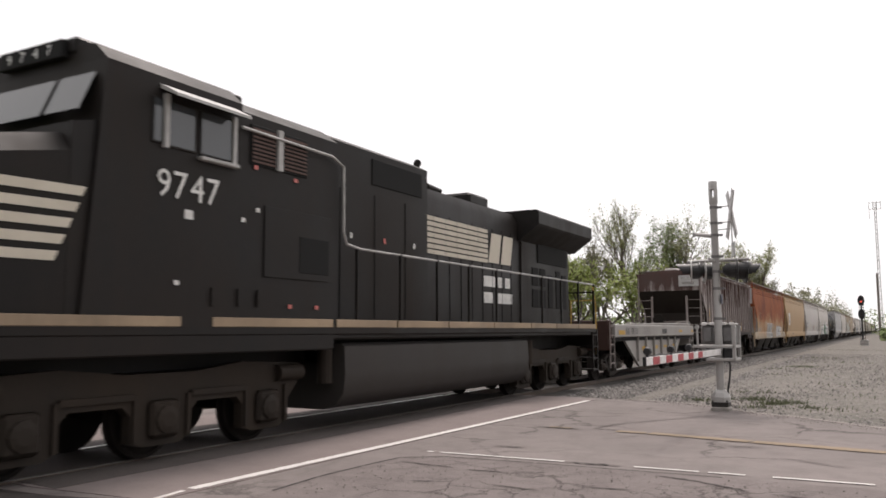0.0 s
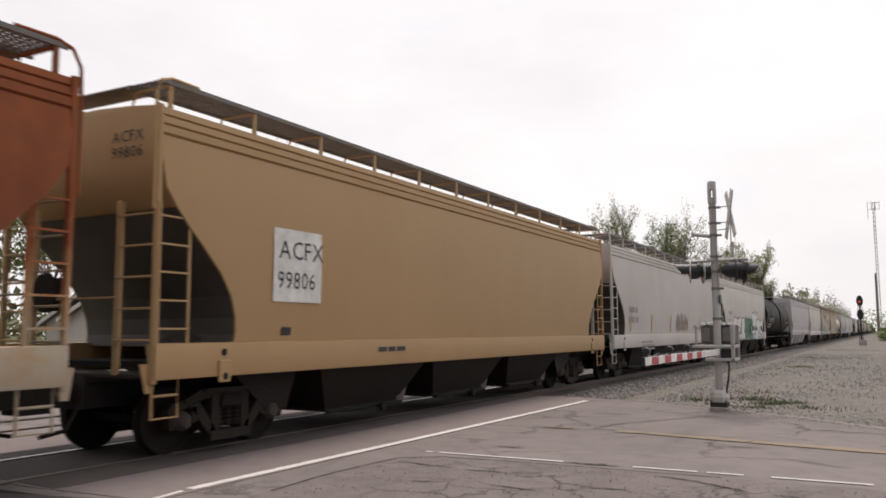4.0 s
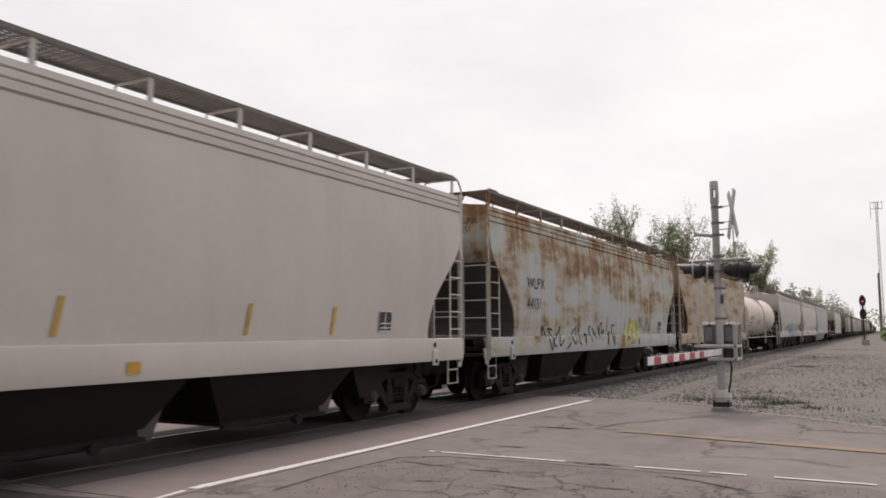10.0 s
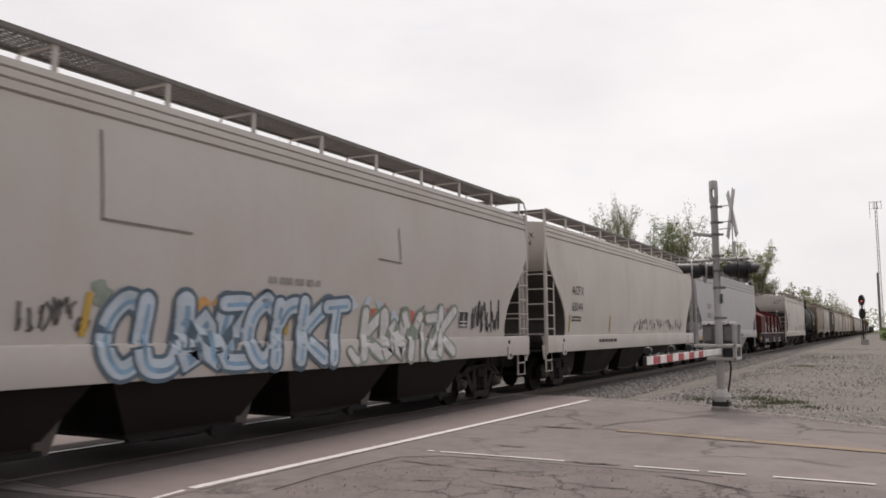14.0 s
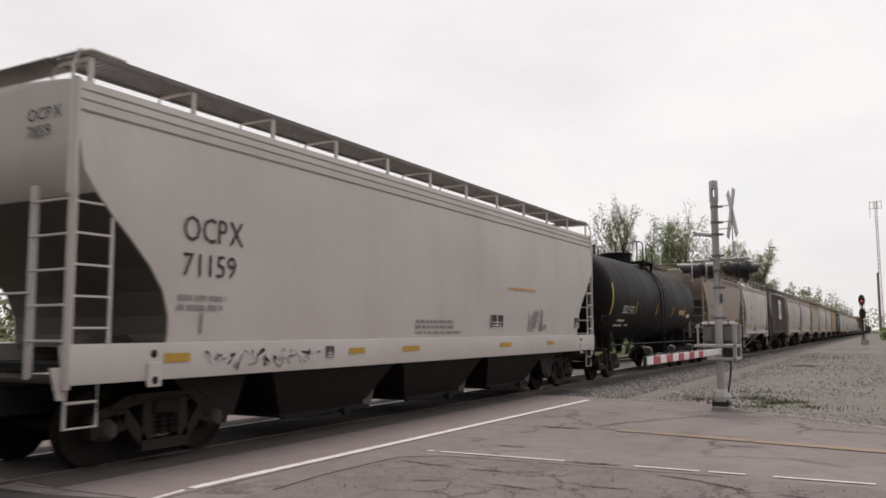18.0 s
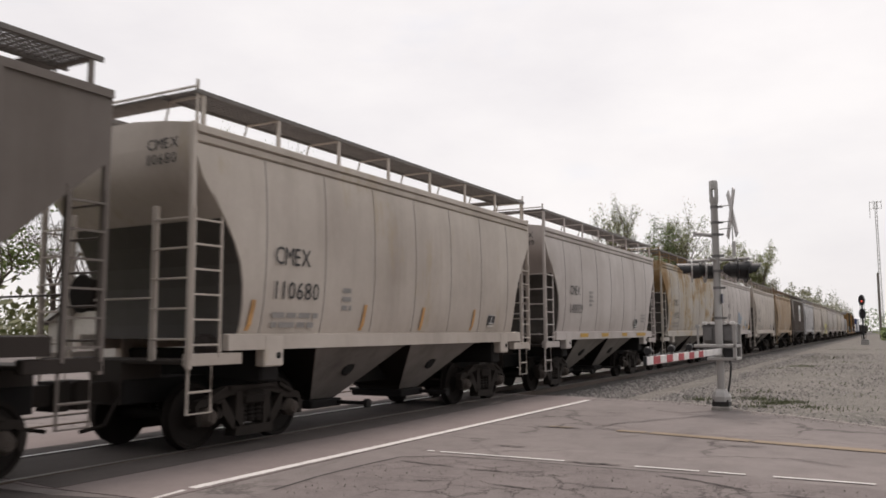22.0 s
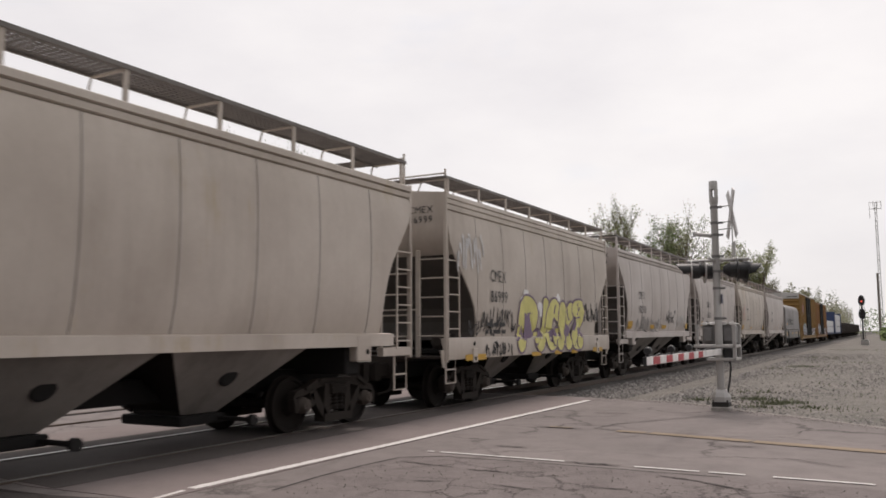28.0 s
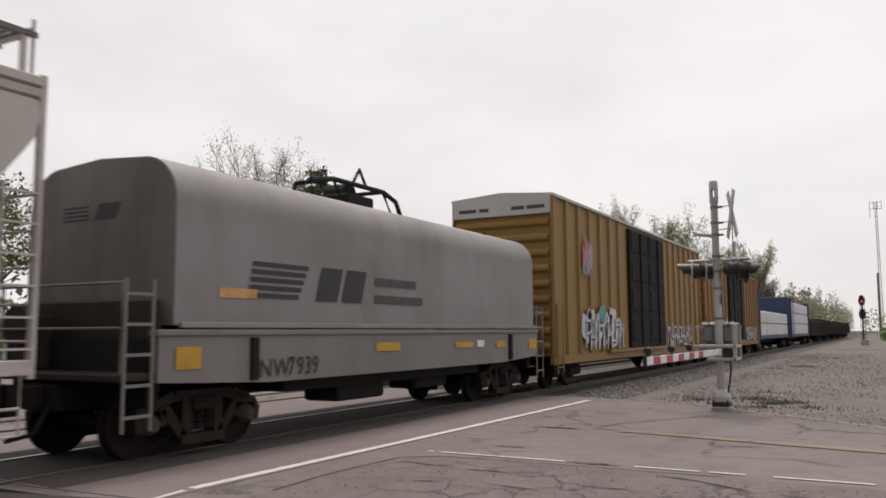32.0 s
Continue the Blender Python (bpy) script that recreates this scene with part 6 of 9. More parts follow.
    hopper(248.44, 18.4, "flow", P_GREY, "grey covered hopper with blue graffiti along the sill", bays=4, marks=[
        writing([("WLPX", 2.2, 2.55, 0.27)]), bars([(2.2, 2.1, 1.1, 1, 0.22), (8.6, 2.35, 1.6, 1, 0.10)]), slashes([5.5, 9.0], 1.6, 2.1, 0.09, 0.06, OCHRE_STRIPE), graffiti(5.7, 10.35, 1.06, 2.22, GLB, GDB, (GSAGE, GO), 8, 31, GBL, forms="cuwzonkt", slant=0.08, tight=0.62, bold=0.30), graffiti(10.6, 14.2, 1.08, 2.1, GP, GSAGE, (GO, GLB, GR), 8, 33, forms="jkwyizk", slant=0.06, tight=0.7, bold=0.26), scrawl(4.75, 5.65, 1.65, 2.05, FADED_INK, 9, 0.035, 8), repair_welds, scrawl(3.0, 4.4, 1.6, 2.0, GB, 8, 0.04, 3), card(14.6, 1.7), scrawl(15.2, 16.6, 1.6, 2.35, GB, 14, 0.05, 4)])
    hopper(268.09, 18.25, "flow", P_WHITE, "creamy white covered hopper with a pencil-thin tag", bays=3, marks=[
        mark("ACFX", "68144", 1.88, 2.67, 2.20, 0.26), bars([(1.85, 2.0, 1.1, 2, 0.05), (4.3, 1.28, 2.4, 1, 0.10)], INK), slashes([1.62, 5.4], 1.6, 2.1, 0.08, 0.05, OCHRE_STRIPE), scrawl(8.2, 15.8, 1.6, 2.1, INK, 22, 0.035, 6)])
    hopper(287.15, 19.4, "slab", P_COOL, "smooth blue-grey covered hopper, clean", bays=4, inside=P_COOL, marks=[
        bars([(2.5, 2.7, 1.5, 2, 0.26), (2.5, 1.9, 1.2, 2, 0.06), (8.6, 1.42, 0.8, 3, 0.06)]), marks_of([(0.5, 1.3, 1.24, 1.34), (11.2, 12.0, 1.26, 1.38), (14.9, 15.6, 1.26, 1.36), (18.2, 19.1, 1.26, 1.36)]), bars([(12.4, 1.3, 1.6, 1, 0.10)], INK)])
    hopper(324.96, 18.15, "flow", P_WHITE, "white covered hopper with square black lettering", bays=3, marks=[
        writing([("OCPX", 1.6, 2.82, 0.34), ("71159", 1.6, 2.37, 0.30)]), bars([(1.55, 2.05, 1.1, 2, 0.07), (7.5, 1.8, 2.0, 3, 0.06)]), marks_of([(1.36, 1.78, 1.27, 1.38), (5.3, 5.75, 1.27, 1.37), (7.0, 7.6, 1.27, 1.37), (11.3, 11.9, 1.27, 1.37), (14.2, 14.7, 1.27, 1.37)]), scrawl(2.0, 4.4, 1.16, 1.40, GP, 10, 0.05, 51), scrawl(2.2, 4.6, 1.12, 1.35, FADED, 8, 0.03, 52), card(4.65, 1.22, 0.22, 0.2), marks_of([(1.95, 2.0, 1.62, 1.9)], FADED, "stain", "thin grey scuff"), card(10.8, 1.72, 0.7, 0.3), card(16.4, 1.72, 0.4, 0.3), marks_of([(11.7, 13.4, 2.62, 2.68)], GO, "rust_weep", "thin brown rust line"), scrawl(13.0, 14.2, 1.6, 2.2, FADED, 12, 0.04, 8)])
    # short cement hoppers
    hopper(360.12, 11.34, "short", P_SAND, "sand-brown short covered hopper, heavily stained", bays=2, sleek=True, bay_mat=P_SAND, marks=[
        washed_tags, bars([(1.5, 1.98, 1.1, 2, 0.06)], FADED), writing([("CEMX", 1.55, 2.71, 0.24), ("11246", 1.47, 2.15, 0.28)], FADED_INK, "faded grey reporting marks"), card(8.8, 1.75, 0.36, 0.3), card(2.7, 1.72, 0.34, 0.2), slashes([1.14], 1.62, 2.4, 0.10, -0.02, GO)])
    hopper(372.49, 11.39, "short", P_CEMENT2, "pale grey short covered hopper of rounded form", bays=2, marks=[
        mark("CMEX", "150298", 2.44, 2.90, 2.28, 0.27), bars([(1.7, 1.92, 1.3, 2, 0.07)]), marks_of([(0.98, 1.4, 1.70, 1.96), (4.9, 5.6, 1.76, 1.88), (7.0, 7.7, 1.76, 1.88), (10.0, 10.35, 1.72, 1.95)]), scrawl(4.3, 5.4, 1.5, 2.1, GB, 6, 0.06, 3), card(8.7, 1.7, 0.36, 0.3)])
    hopper(385.24, 11.14, "boxy", P_SLATE, "dark grey ribbed covered hopper with a white sign panel", bays=2, trim=P_SLATE, inside=P_DARK, marks=[sign_panel(4.87), slashes([1.5], 1.6, 2.4, 0.08, 0.0), bars([(1.7, 2.6, 1.4, 1, 0.3), (1.7, 2.0, 1.4, 1, 0.3)], FADED)])
    hopper(397.66, 11.38, "short", P_CEMENT, "cream-grey short covered hopper with ochre rust spots", bays=2, marks=[
        mark("CMEX", "110680", 1.57, 2.64, 2.13, 0.27), bars([(1.6, 1.85, 1.4, 2, 0.08)], FADED), slashes([1.08, 3.9, 5.9, 8.1], 1.66, 2.1, 0.09, 0.05, GO), card(8.9, 1.7, 0.36, 0.3), bars([(3.3, 2.28, 0.3, 3, 0.08)])])
    hopper(410.12, 11.42, "short", P_CEMENT2, "weathered white-grey short covered hopper", bays=2, marks=[
        mark("CMEX", "140039", 1.70, 2.66, 2.14, 0.27), card(8.4, 1.72, 0.40, 0.32), bars([(9.2, 2.15, 0.7, 3, 0.06), (3.4, 2.75, 0.4, 4, 0.07)]), marks_of([(2.6, 3.3, 1.45, 1.56), (4.6, 5.3, 1.45, 1.56), (6.8, 7.4, 1.45, 1.56), (8.6, 9.8, 1.45, 1.56)])])
    hopper(422.77, 11.28, "short", P_OCHRE, "grey short covered hopper with broad ochre stains", bays=2, marks=[
        mark("CMEX", "140052", 1.62, 2.66, 2.14, 0.27), bars([(1.6, 1.9, 1.4, 2, 0.07), (8.6, 1.9, 1.2, 4, 0.06)]), card(8.0, 1.68, 0.42, 0.34), slashes([1.12, 9.95], 1.62, 2.4, 0.10, 0.02, GO)])
    hopper(435.2, 11.33, "short", P_CEMENT2, "pale grey short covered hopper with a blue scribble", bays=2, marks=[
        mark("CMEX", "150277", 2.12, 2.80, 2.25, 0.28), bars([(1.7, 1.92, 1.3, 2, 0.07), (0.95, 2.2, 0.5, 3, 0.06)]), marks_of([(0.98, 1.45, 1.70, 1.98), (4.3, 4.9, 1.74, 1.86), (6.5, 7.0, 1.74, 1.86), (7.9, 8.4, 1.74, 1.86), (10.0, 10.35, 1.72, 1.95)]), scrawl(5.7, 7.4, 1.75, 2.75, GBL, 9, 0.06, 11), scrawl(8.2, 8.8, 1.75, 2.2, GBL, 4, 0.06, 12), card(9.0, 1.75, 0.36, 0.3)])
    hopper(448.05, 11.07, "short", P_CEMENT, "dusty grey short covered hopper with square lettering", bays=2, marks=[
        mark("CMEX", "140261", 1.20, 2.74, 2.23, 0.28), bars([(1.7, 1.88, 1.3, 2, 0.08), (8.4, 2.0, 0.8, 5, 0.06)]), card(7.9, 1.7, 0.36, 0.3), card(3.1, 1.7, 0.3, 0.2), bars([(3.6, 2.3, 0.35, 4, 0.08)])])
    hopper(460.17, 11.29, "short", P_BUTTER, "dirty yellow-brown short covered hopper with rust runs", bays=2, marks=[
        writing([("CEMX", 1.6, 2.55, 0.30), ("11211", 1.6, 2.05, 0.30)], FADED, "faded reporting marks"), card(7.9, 1.74, 0.40, 0.34), bars([(6.3, 1.8, 0.5, 2, 0.07)], CHALK)])
    hopper(472.84, 11.19, "boxy", P_SLATE, "dark grey ribbed covered hopper with a white sign panel", bays=2, trim=P_SLATE, inside=P_DARK, marks=[
        sign_panel(4.85), writing([("SD", 1.62, 2.84, 0.24), ("WX", 2.50, 2.82, 0.24), ("10", 1.66, 2.28, 0.25), ("284", 2.49, 2.27, 0.25)]), slashes([4.05, 6.0, 8.2, 9.8], 1.6, 2.15, 0.09, 0.0), card(8.5, 1.75, 0.34, 0.34), scrawl(3.2, 9.4, 1.8, 2.2, GP, 22, 0.05, 4)])
    hopper(485.24, 11.32, "short", P_COOL, "cool grey short covered hopper", bays=2, marks=[mark("CMEX", "140339", 1.68, 2.71, 2.22, 0.26), card(9.0, 1.72, 0.36, 0.3), bars([(1.6, 1.9, 1.2, 2, 0.07)])])
    hopper(497.31, 11.7, "short", P_CEMENT, "dusty cream-grey short covered hopper", bays=2, marks=[mark("CMEX", "140117", 1.65, 2.58, 2.08, 0.28), bars([(1.6, 1.9, 1.2, 2, 0.07)])])
    hopper(510.39, 10.88, "stub", P_CEMENT, "short covered hopper with big lemon-yellow graffiti", bays=2, marks=[
        mark("CMEX", "86999", 1.94, 2.77, 2.30, 0.27), bars([(1.8, 1.75, 1.3, 2, 0.09)], INK), graffiti(3.55, 8.15, 1.06, 2.52, GY, GV, (GW,), 5, 41, forms="pjckz", slant=0.07, tight=0.9), scrawl(1.6, 3.4, 1.6, 2.2, INK, 12, 0.04, 2), scrawl(0.9, 2.6, 1.52, 1.95, INK, 12, 0.04, 7), scrawl(7.7, 9.6, 1.9, 2.5, INK, 14, 0.06, 4), scrawl(1.7, 3.2, 1.08, 1.4, INK, 10, 0.045, 5), scrawl(0.3, 1.6, 2.9, 3.8, GP, 10, 0.05, 6),
        marks_of([(0.75, 1.75, 1.02, 1.15), (4.4, 5.0, 1.02, 1.12), (6.0, 6.5, 1.02, 1.12), (7.3, 7.8, 1.02, 1.12), (9.2, 10.1, 1.02, 1.14)])])
    hopper(522.56, 11.3, "short", P_CEMENT2, "pale grey short covered hopper with black tags", bays=2, marks=[
        mark("CMEX", "150318", 2.17, 2.79, 2.28, 0.27), marks_of([(0.98, 1.55, 1.70, 1.98), (4.0, 4.6, 1.72, 1.86), (5.8, 6.5, 1.72, 1.86), (10.0, 10.4, 1.72, 1.95)]), scrawl(6.2, 7.9, 1.95, 2.5, GB, 7, 0.07, 3), scrawl(2.0, 5.3, 1.62, 2.15, FADED, 14, 0.07, 5), scrawl(8.0, 9.6, 1.8, 2.3, GP, 6, 0.06, 6)])
    hopper(534.96, 11.37, "short", P_CEMENT2, "clean-lettered pale grey short covered hopper", bays=2, marks=[
        mark("CMEX", "150328", 2.23, 2.76, 2.26, 0.29), bars([(1.15, 2.2, 0.45, 4, 0.035), (2.12, 2.02, 1.0, 1, 0.08), (2.1, 1.82, 1.0, 1, 0.08)], INK), marks_of([(1.08, 1.62, 1.78, 2.06), (4.08, 4.57, 1.80, 1.90), (5.56, 6.05, 1.80, 1.90), (7.07, 7.54, 1.80, 1.90)]), card(9.3, 1.74, 0.36, 0.32)])
    hopper(547.59, 11.5, "short", P_CEMENT, "dusty pale short covered hopper with a faint red tag", bays=2, marks=[
        mark("CMEX", "150282", 2.45, 2.79, 2.24, 0.27), marks_of([(0.98, 1.5, 1.70, 1.98), (4.3, 4.9, 1.74, 1.86), (10.1, 10.5, 1.72, 1.95)]), scrawl(0.9, 1.9, 2.2, 3.2, GR, 6, 0.02, 5), card(9.2, 1.72, 0.34, 0.3)])
    hopper(560.2, 11.14, "short", P_CEMENT2, "cream-white short covered hopper, last of its kind in the train", bays=2, sleek=True, bay_mat=P_CEMENT2, marks=[
        mark("CMEX", "150005", 2.2, 2.76, 2.25, 0.28), bars([(8.5, 2.2, 0.9, 3, 0.06), (3.4, 2.4, 0.35, 3, 0.08)]), slashes([5.2, 6.6, 9.6], 1.62, 2.15, 0.07, 0.02, OCHRE_STRIPE), card(8.4, 1.72, 0.36, 0.3)])


def pale_end(car, side, L):
    """The car's leading end has kept its pale paint."""
    part("end_sheet", make(box, -1.50, 1.50, 0.045, 0.056, 3.46, 4.52), P_COOL, car, "pale grey upper end sheet without rust")


def worn_seams(car, side, L):
    """Pale worn runs down the welds where the rust has washed off."""
    rng = random.Random(91)
    tone = plain("washed_seam", (0.36, 0.235, 0.125), 0.75, 0, 0.45, 4.0)
    for i in range(11):
        y = 1.5 * (i + 1) + 0.1
        top, z = rng.uniform(3.4, 4.1), 1.56
        bm = bmesh.new()
        prev = None
        while z < top:
            w = 0.055 * (1 - (z - 1.56) / (top - 1.56)) ** 1.5 * rng.uniform(0.3, 1.6) + 0.006
            o = y + rng.uniform(-0.012, 0.012)
            cur = [bm.verts.new((side(z) + 0.010, o + k * w, z)) for k in (-1, 1)]
            if prev:
                bm.faces.new((prev[0], prev[1], cur[1], cur[0]))
            prev, z = cur, z + rng.uniform(0.06, 0.16)
        part("worn_seam", bm, tone, car, "pale worn run along a weld")


def repair_welds(car, side, L):
    """Rough weld beads where side sheets were patched."""
    for pts in (((5.7, 4.0), (5.72, 2.95)), ((5.7, 2.95), (7.1, 2.92)), ((12.2, 3.55), (12.25, 2.95)), ((11.5, 2.92), (12.3, 2.9))):
        part("weld_seam", make(stroke, pts, 0.03, side, 0.012), GRIMY, car, "rough weld bead of a repair patch")


def washed_tags(car, side, L):
    """Old graffiti, washed out to pale patches above the sill."""
    rng = random.Random(77)
    pink = plain("washed_out_pink", (0.262, 0.205, 0.172), 0.7, 0, 0.3, 5.0)
    green = plain("washed_out_green", (0.190, 0.170, 0.095), 0.7, 0, 0.3, 5.0)
    ochre = plain("washed_out_ochre", (0.260, 0.185, 0.115), 0.7, 0, 0.3, 5.0)
    grey = plain("washed_out_grey", (0.222, 0.185, 0.157), 0.7, 0, 0.3, 5.0)
    for y, z, m in ((3.3, 1.9, pink), (3.9, 1.95, ochre), (4.6, 1.9, pink), (5.3, 1.95, grey), (6.1, 1.9, pink), (6.8, 2.0, grey), (7.5, 1.9, pink), (9.25, 1.9, green), (9.55, 2.15, green)):
        part("old_spray_patch", make(blob, y, z, 0.46, 0.22, side, rng, 0.006, wob=0.3), m, car, "washed-out patch of old spray paint")
    scrawl(5.6, 8.2, 1.75, 2.15, grey, 14, 0.05, 9)(car, side, L)
    scrawl(9.0, 9.8, 1.7, 2.3, green, 8, 0.05, 10)(car, side, L)


def spray_mist(car, side, L):
    """Bursts of bright spray round the white forms."""
    rng = random.Random(19)
    pinkish = plain("spray_magenta", (0.50, 0.16, 0.30), 0.6, 0, 0.3, 3.0)
    for y, z, r, m in ((14.25, 2.50, 0.16, GR), (13.75, 2.56, 0.12, GR), (15.25, 2.30, 0.10, GR), (15.45, 2.05, 0.10, GT), (15.55, 1.98, 0.07, pinkish), (16.05, 1.80, 0.10, GR), (16.3, 1.36, 0.12, GR), (16.47, 1.24, 0.15, pinkish), (16.75, 1.32, 0.10, GR), (16.88, 1.16, 0.13, GT), (12.6, 2.92, 0.13, GR), (12.35, 2.98, 0.12, GO), (14.75, 2.32, 0.10, GT), (16.6, 1.10, 0.10, GBL)):
        for i in range(7):
            part("spray_burst", make(blob, y + rng.gauss(0, r * 0.6), z + rng.gauss(0, r * 0.45), r * rng.uniform(0.25, 0.6), r * rng.uniform(0.2, 0.5), side, rng, 0.0105 + 0.0004 * i, 10, 0.5), m, car, "burst of coloured spray")


def sign_panel(y):
    def go(car, side, L):
        b = part("sign_panel", make(box, 1.645, 1.70, y, y + 1.45, 2.50, 4.02, 0.02), plain("panel_white", (0.70, 0.69, 0.67), 0.5), car, "white company panel with a striped emblem")
        cols = (plain("panel_teal", (0.05, 0.13, 0.15)), plain("panel_olive", (0.085, 0.10, 0.075)), plain("panel_umber", (0.045, 0.04, 0.038)))
        for i, m in enumerate(cols):
            part("emblem_stripe", make(box, 1.695, 1.706, y + 0.42, y + 1.12, 3.48 - i * 0.24, 3.68 - i * 0.24), m, b)
        bm = bmesh.new()
        lines(bm, y + 0.18, 2.82, 1.15, 1, 0.11, lambda z: 1.694)
        lines(bm, y + 0.18, 2.66, 1.1, 1, 0.06, lambda z: 1.694)
        part("panel_text_bars", bm, INK, b)
    return go


hoppers()

# ---- tank cars ----
P_TANKBLACK = paint("black_tank", (0.0075, 0.0072, 0.0076), (0.018, 0.016, 0.015), 0.45, rough=0.48, spec=0.11)
P_TANKWHITE = paint("cream_white_tank", (0.712, 0.631, 0.575), (0.32, 0.255, 0.21), 0.4, rough=0.5)
P_RAILW = paint("white_rail", (0.521, 0.496, 0.470), (0.294, 0.252, 0.218), 0.35)


def tank_shell(bm, y0, y1, r, zc, n=40):
    loops = []
    prof = [(0.0, 0.12), (0.04, 0.42), (0.12, 0.68), (0.25, 0.86), (0.40, 0.95), (0.58, 0.99), (0.72, 1.0)]
    ys = [(y0 + a, k) for a, k in prof] + [(y1 - a, k) for a, k in prof[::-1]]
    for y, k in ys:
        loops.append([bm.verts.new((r * k * math.cos(math.tau * i / n), y, zc + r * k * math.sin(math.tau * i / n))) for i in range(n)])
    skin(bm, loops)


def tank_car(S, L, r, zc, y0, y1, mat, label, white=False, marks=(), dome=None):
    car = new_car("tank_car", S, label, "tank car")
    rail_mat = P_RAILW if white else P_TANKBLACK
    part("tank", make(tank_shell, y0, y1, r, zc), mat, car, smooth=40)
    side = lambda z: math.sqrt(max(0.01, r * r - (z - zc) ** 2))
    mid = dome or (y0 + y1) / 2
    # seams round the shell
    for i in range(1, 6):
        y = y0 + (y1 - y0) * i / 6
        part("weld_seam", shared(("seam", r, zc), lambda bm: disc(bm, (0, 0, zc), "y", r, 0.03, 40, [(-0.02, r + 0.001), (-0.01, r + 0.006), (0.01, r + 0.006), (0.02, r + 0.001)]), 40), mat, car, at=(0, y, 0))
    # hatch and platform with railing
    bm = bmesh.new()
    disc(bm, (0, mid, zc + r - 0.12), "z", 0.5, 0.5, 20, [(0, 0.60), (0.36, 0.58), (0.38, 0.64), (0.44, 0.64), (0.48, 0.5)])
    part("manway", bm, mat, car, "domed hatch on top of the tank", smooth=40)
    zp = zc + r + 0.02
    for s in (1, -1):
        bm = bmesh.new()
        a, b = sorted((s * 0.45, s * 1.05))
        for yy in (mid + 0.22, mid + 1.68):
            box(bm, a, b, yy - 0.03, yy + 0.03, zp - 0.1, zp - 0.04)
            box(bm, min(s * 0.9, s * 1.0), max(s * 0.9, s * 1.0), yy - 0.03, yy + 0.03, zp - 0.45, zp)
        pf = part("platform_frame", bm, rail_mat, car, "platform frame beside the hatch")
        for k in range(9):
            part("platform_slat", shared("platform_slat", lambda bm: box(bm, -0.02, 0.02, 0, 1.5, -0.04, 0.0)), rail_mat, pf, at=(a + (b - a) * k / 8, mid + 0.2, zp))
        bm = bmesh.new()
        x = s * 1.0
        tube(bm, [(x, mid - 2.5, zp - 0.25), (x, mid - 2.5, zp + 0.30), (x, mid - 2.42, zp + 0.42), (x, mid - 0.6, zp + 0.70), (x, mid + 0.15, zp + 0.72), (x, mid + 0.25, zp + 0.64), (x, mid + 0.25, zp - 0.1)], 0.024, 6)
        tube(bm, [(x, mid - 0.6, zp), (x, mid - 0.6, zp + 0.70)], 0.024, 6)
        tube(bm, [(x, mid + 0.75, zp - 0.1), (x, mid + 0.75, zp + 0.62), (x, mid + 0.85, zp + 0.72), (x, mid + 1.6, zp + 0.72), (x, mid + 1.7, zp + 0.62), (x, mid + 1.7, zp - 0.05)], 0.024, 6)
        tube(bm, [(x, mid - 2.5, zp + 0.22), (x, mid - 1.9, zp + 0.20), (x, mid - 1.8, zp - 0.15)], 0.02, 6)
        tube(bm, [(x, mid + 0.75, zp + 0.36), (x, mid + 1.7, zp + 0.36)], 0.02, 6)
        part("railing", bm, rail_mat, car, "pipe railing round the hatch")
        # curved ladder down the shell
        bm = bmesh.new()
        for yy in (mid + 0.5, mid + 0.95):
            pts = [(s * (r + 0.07) * math.cos(a), yy, zc + (r + 0.07) * math.sin(a)) for a in [radians(62 - 12 * k) for k in range(6)]]
            tube(bm, pts + [(s * (r + 0.09), yy, 0.75)], 0.022, 6)
        for k in range(13):
            if k < 5:
                a = radians(58 - 13 * k)
                p = (s * (r + 0.07) * math.cos(a), zc + (r + 0.07) * math.sin(a))
            else:
                p = (s * (r + 0.09), zc - (zc - 0.8) * (k - 4) / 8)
            tube(bm, [(p[0], mid + 0.5, p[1]), (p[0], mid + 0.95, p[1])], 0.018, 5)
        part("tank_ladder", bm, rail_mat, car, "curved ladder down the side of the tank")
        # running rail along the side, on brackets
        zr = 1.16
        bm = bmesh.new()
        x = s * 1.42
        tube(bm, [(x, 0.9, zr), (x, L - 0.9, zr)], 0.03, 6)
        for k in range(7):
            y = y0 + 1.2 + (y1 - y0 - 2.4) * k / 6
            tube(bm, [(x, y, zr), (s * min(1.35, side(zc - r * 0.75)), y - 0.15, zc - r * 0.72)], 0.022, 6)
        part("side_handrail", bm, rail_mat, car, "long handrail under the tank side")
        for e in (0, 1):
            y = 0.35 if e == 0 else L - 0.35
            bm = bmesh.new()
            tube(bm, [(s * 1.45, y - 0.25, 1.0), (s * 1.45, y - 0.25, 1.95), (s * 1.40, y - 0.1, 2.1), (s * 1.40, y + 0.3, 2.1), (s * 1.45, y + 0.35, 1.9), (s * 1.45, y + 0.35, 0.5), (s * 1.45, y - 0.1, 0.5), (s * 1.45, y - 0.1, 1.1)], 0.024, 6)
            part("corner_grab_iron", bm, rail_mat, car)
    for e in (0, 1):
        a, b = (0.05, 2.6) if e == 0 else (L - 2.6, L - 0.05)
        bm = bmesh.new()
        box(bm, -1.45, 1.45, a if e == 0 else b - 0.55, a + 0.55 if e == 0 else b, 0.98, 1.08, 0.01)
        box(bm, -0.36, 0.36, a, b, 0.68, 1.06, 0.02)
        c = 1.9 if e == 0 else L - 1.9
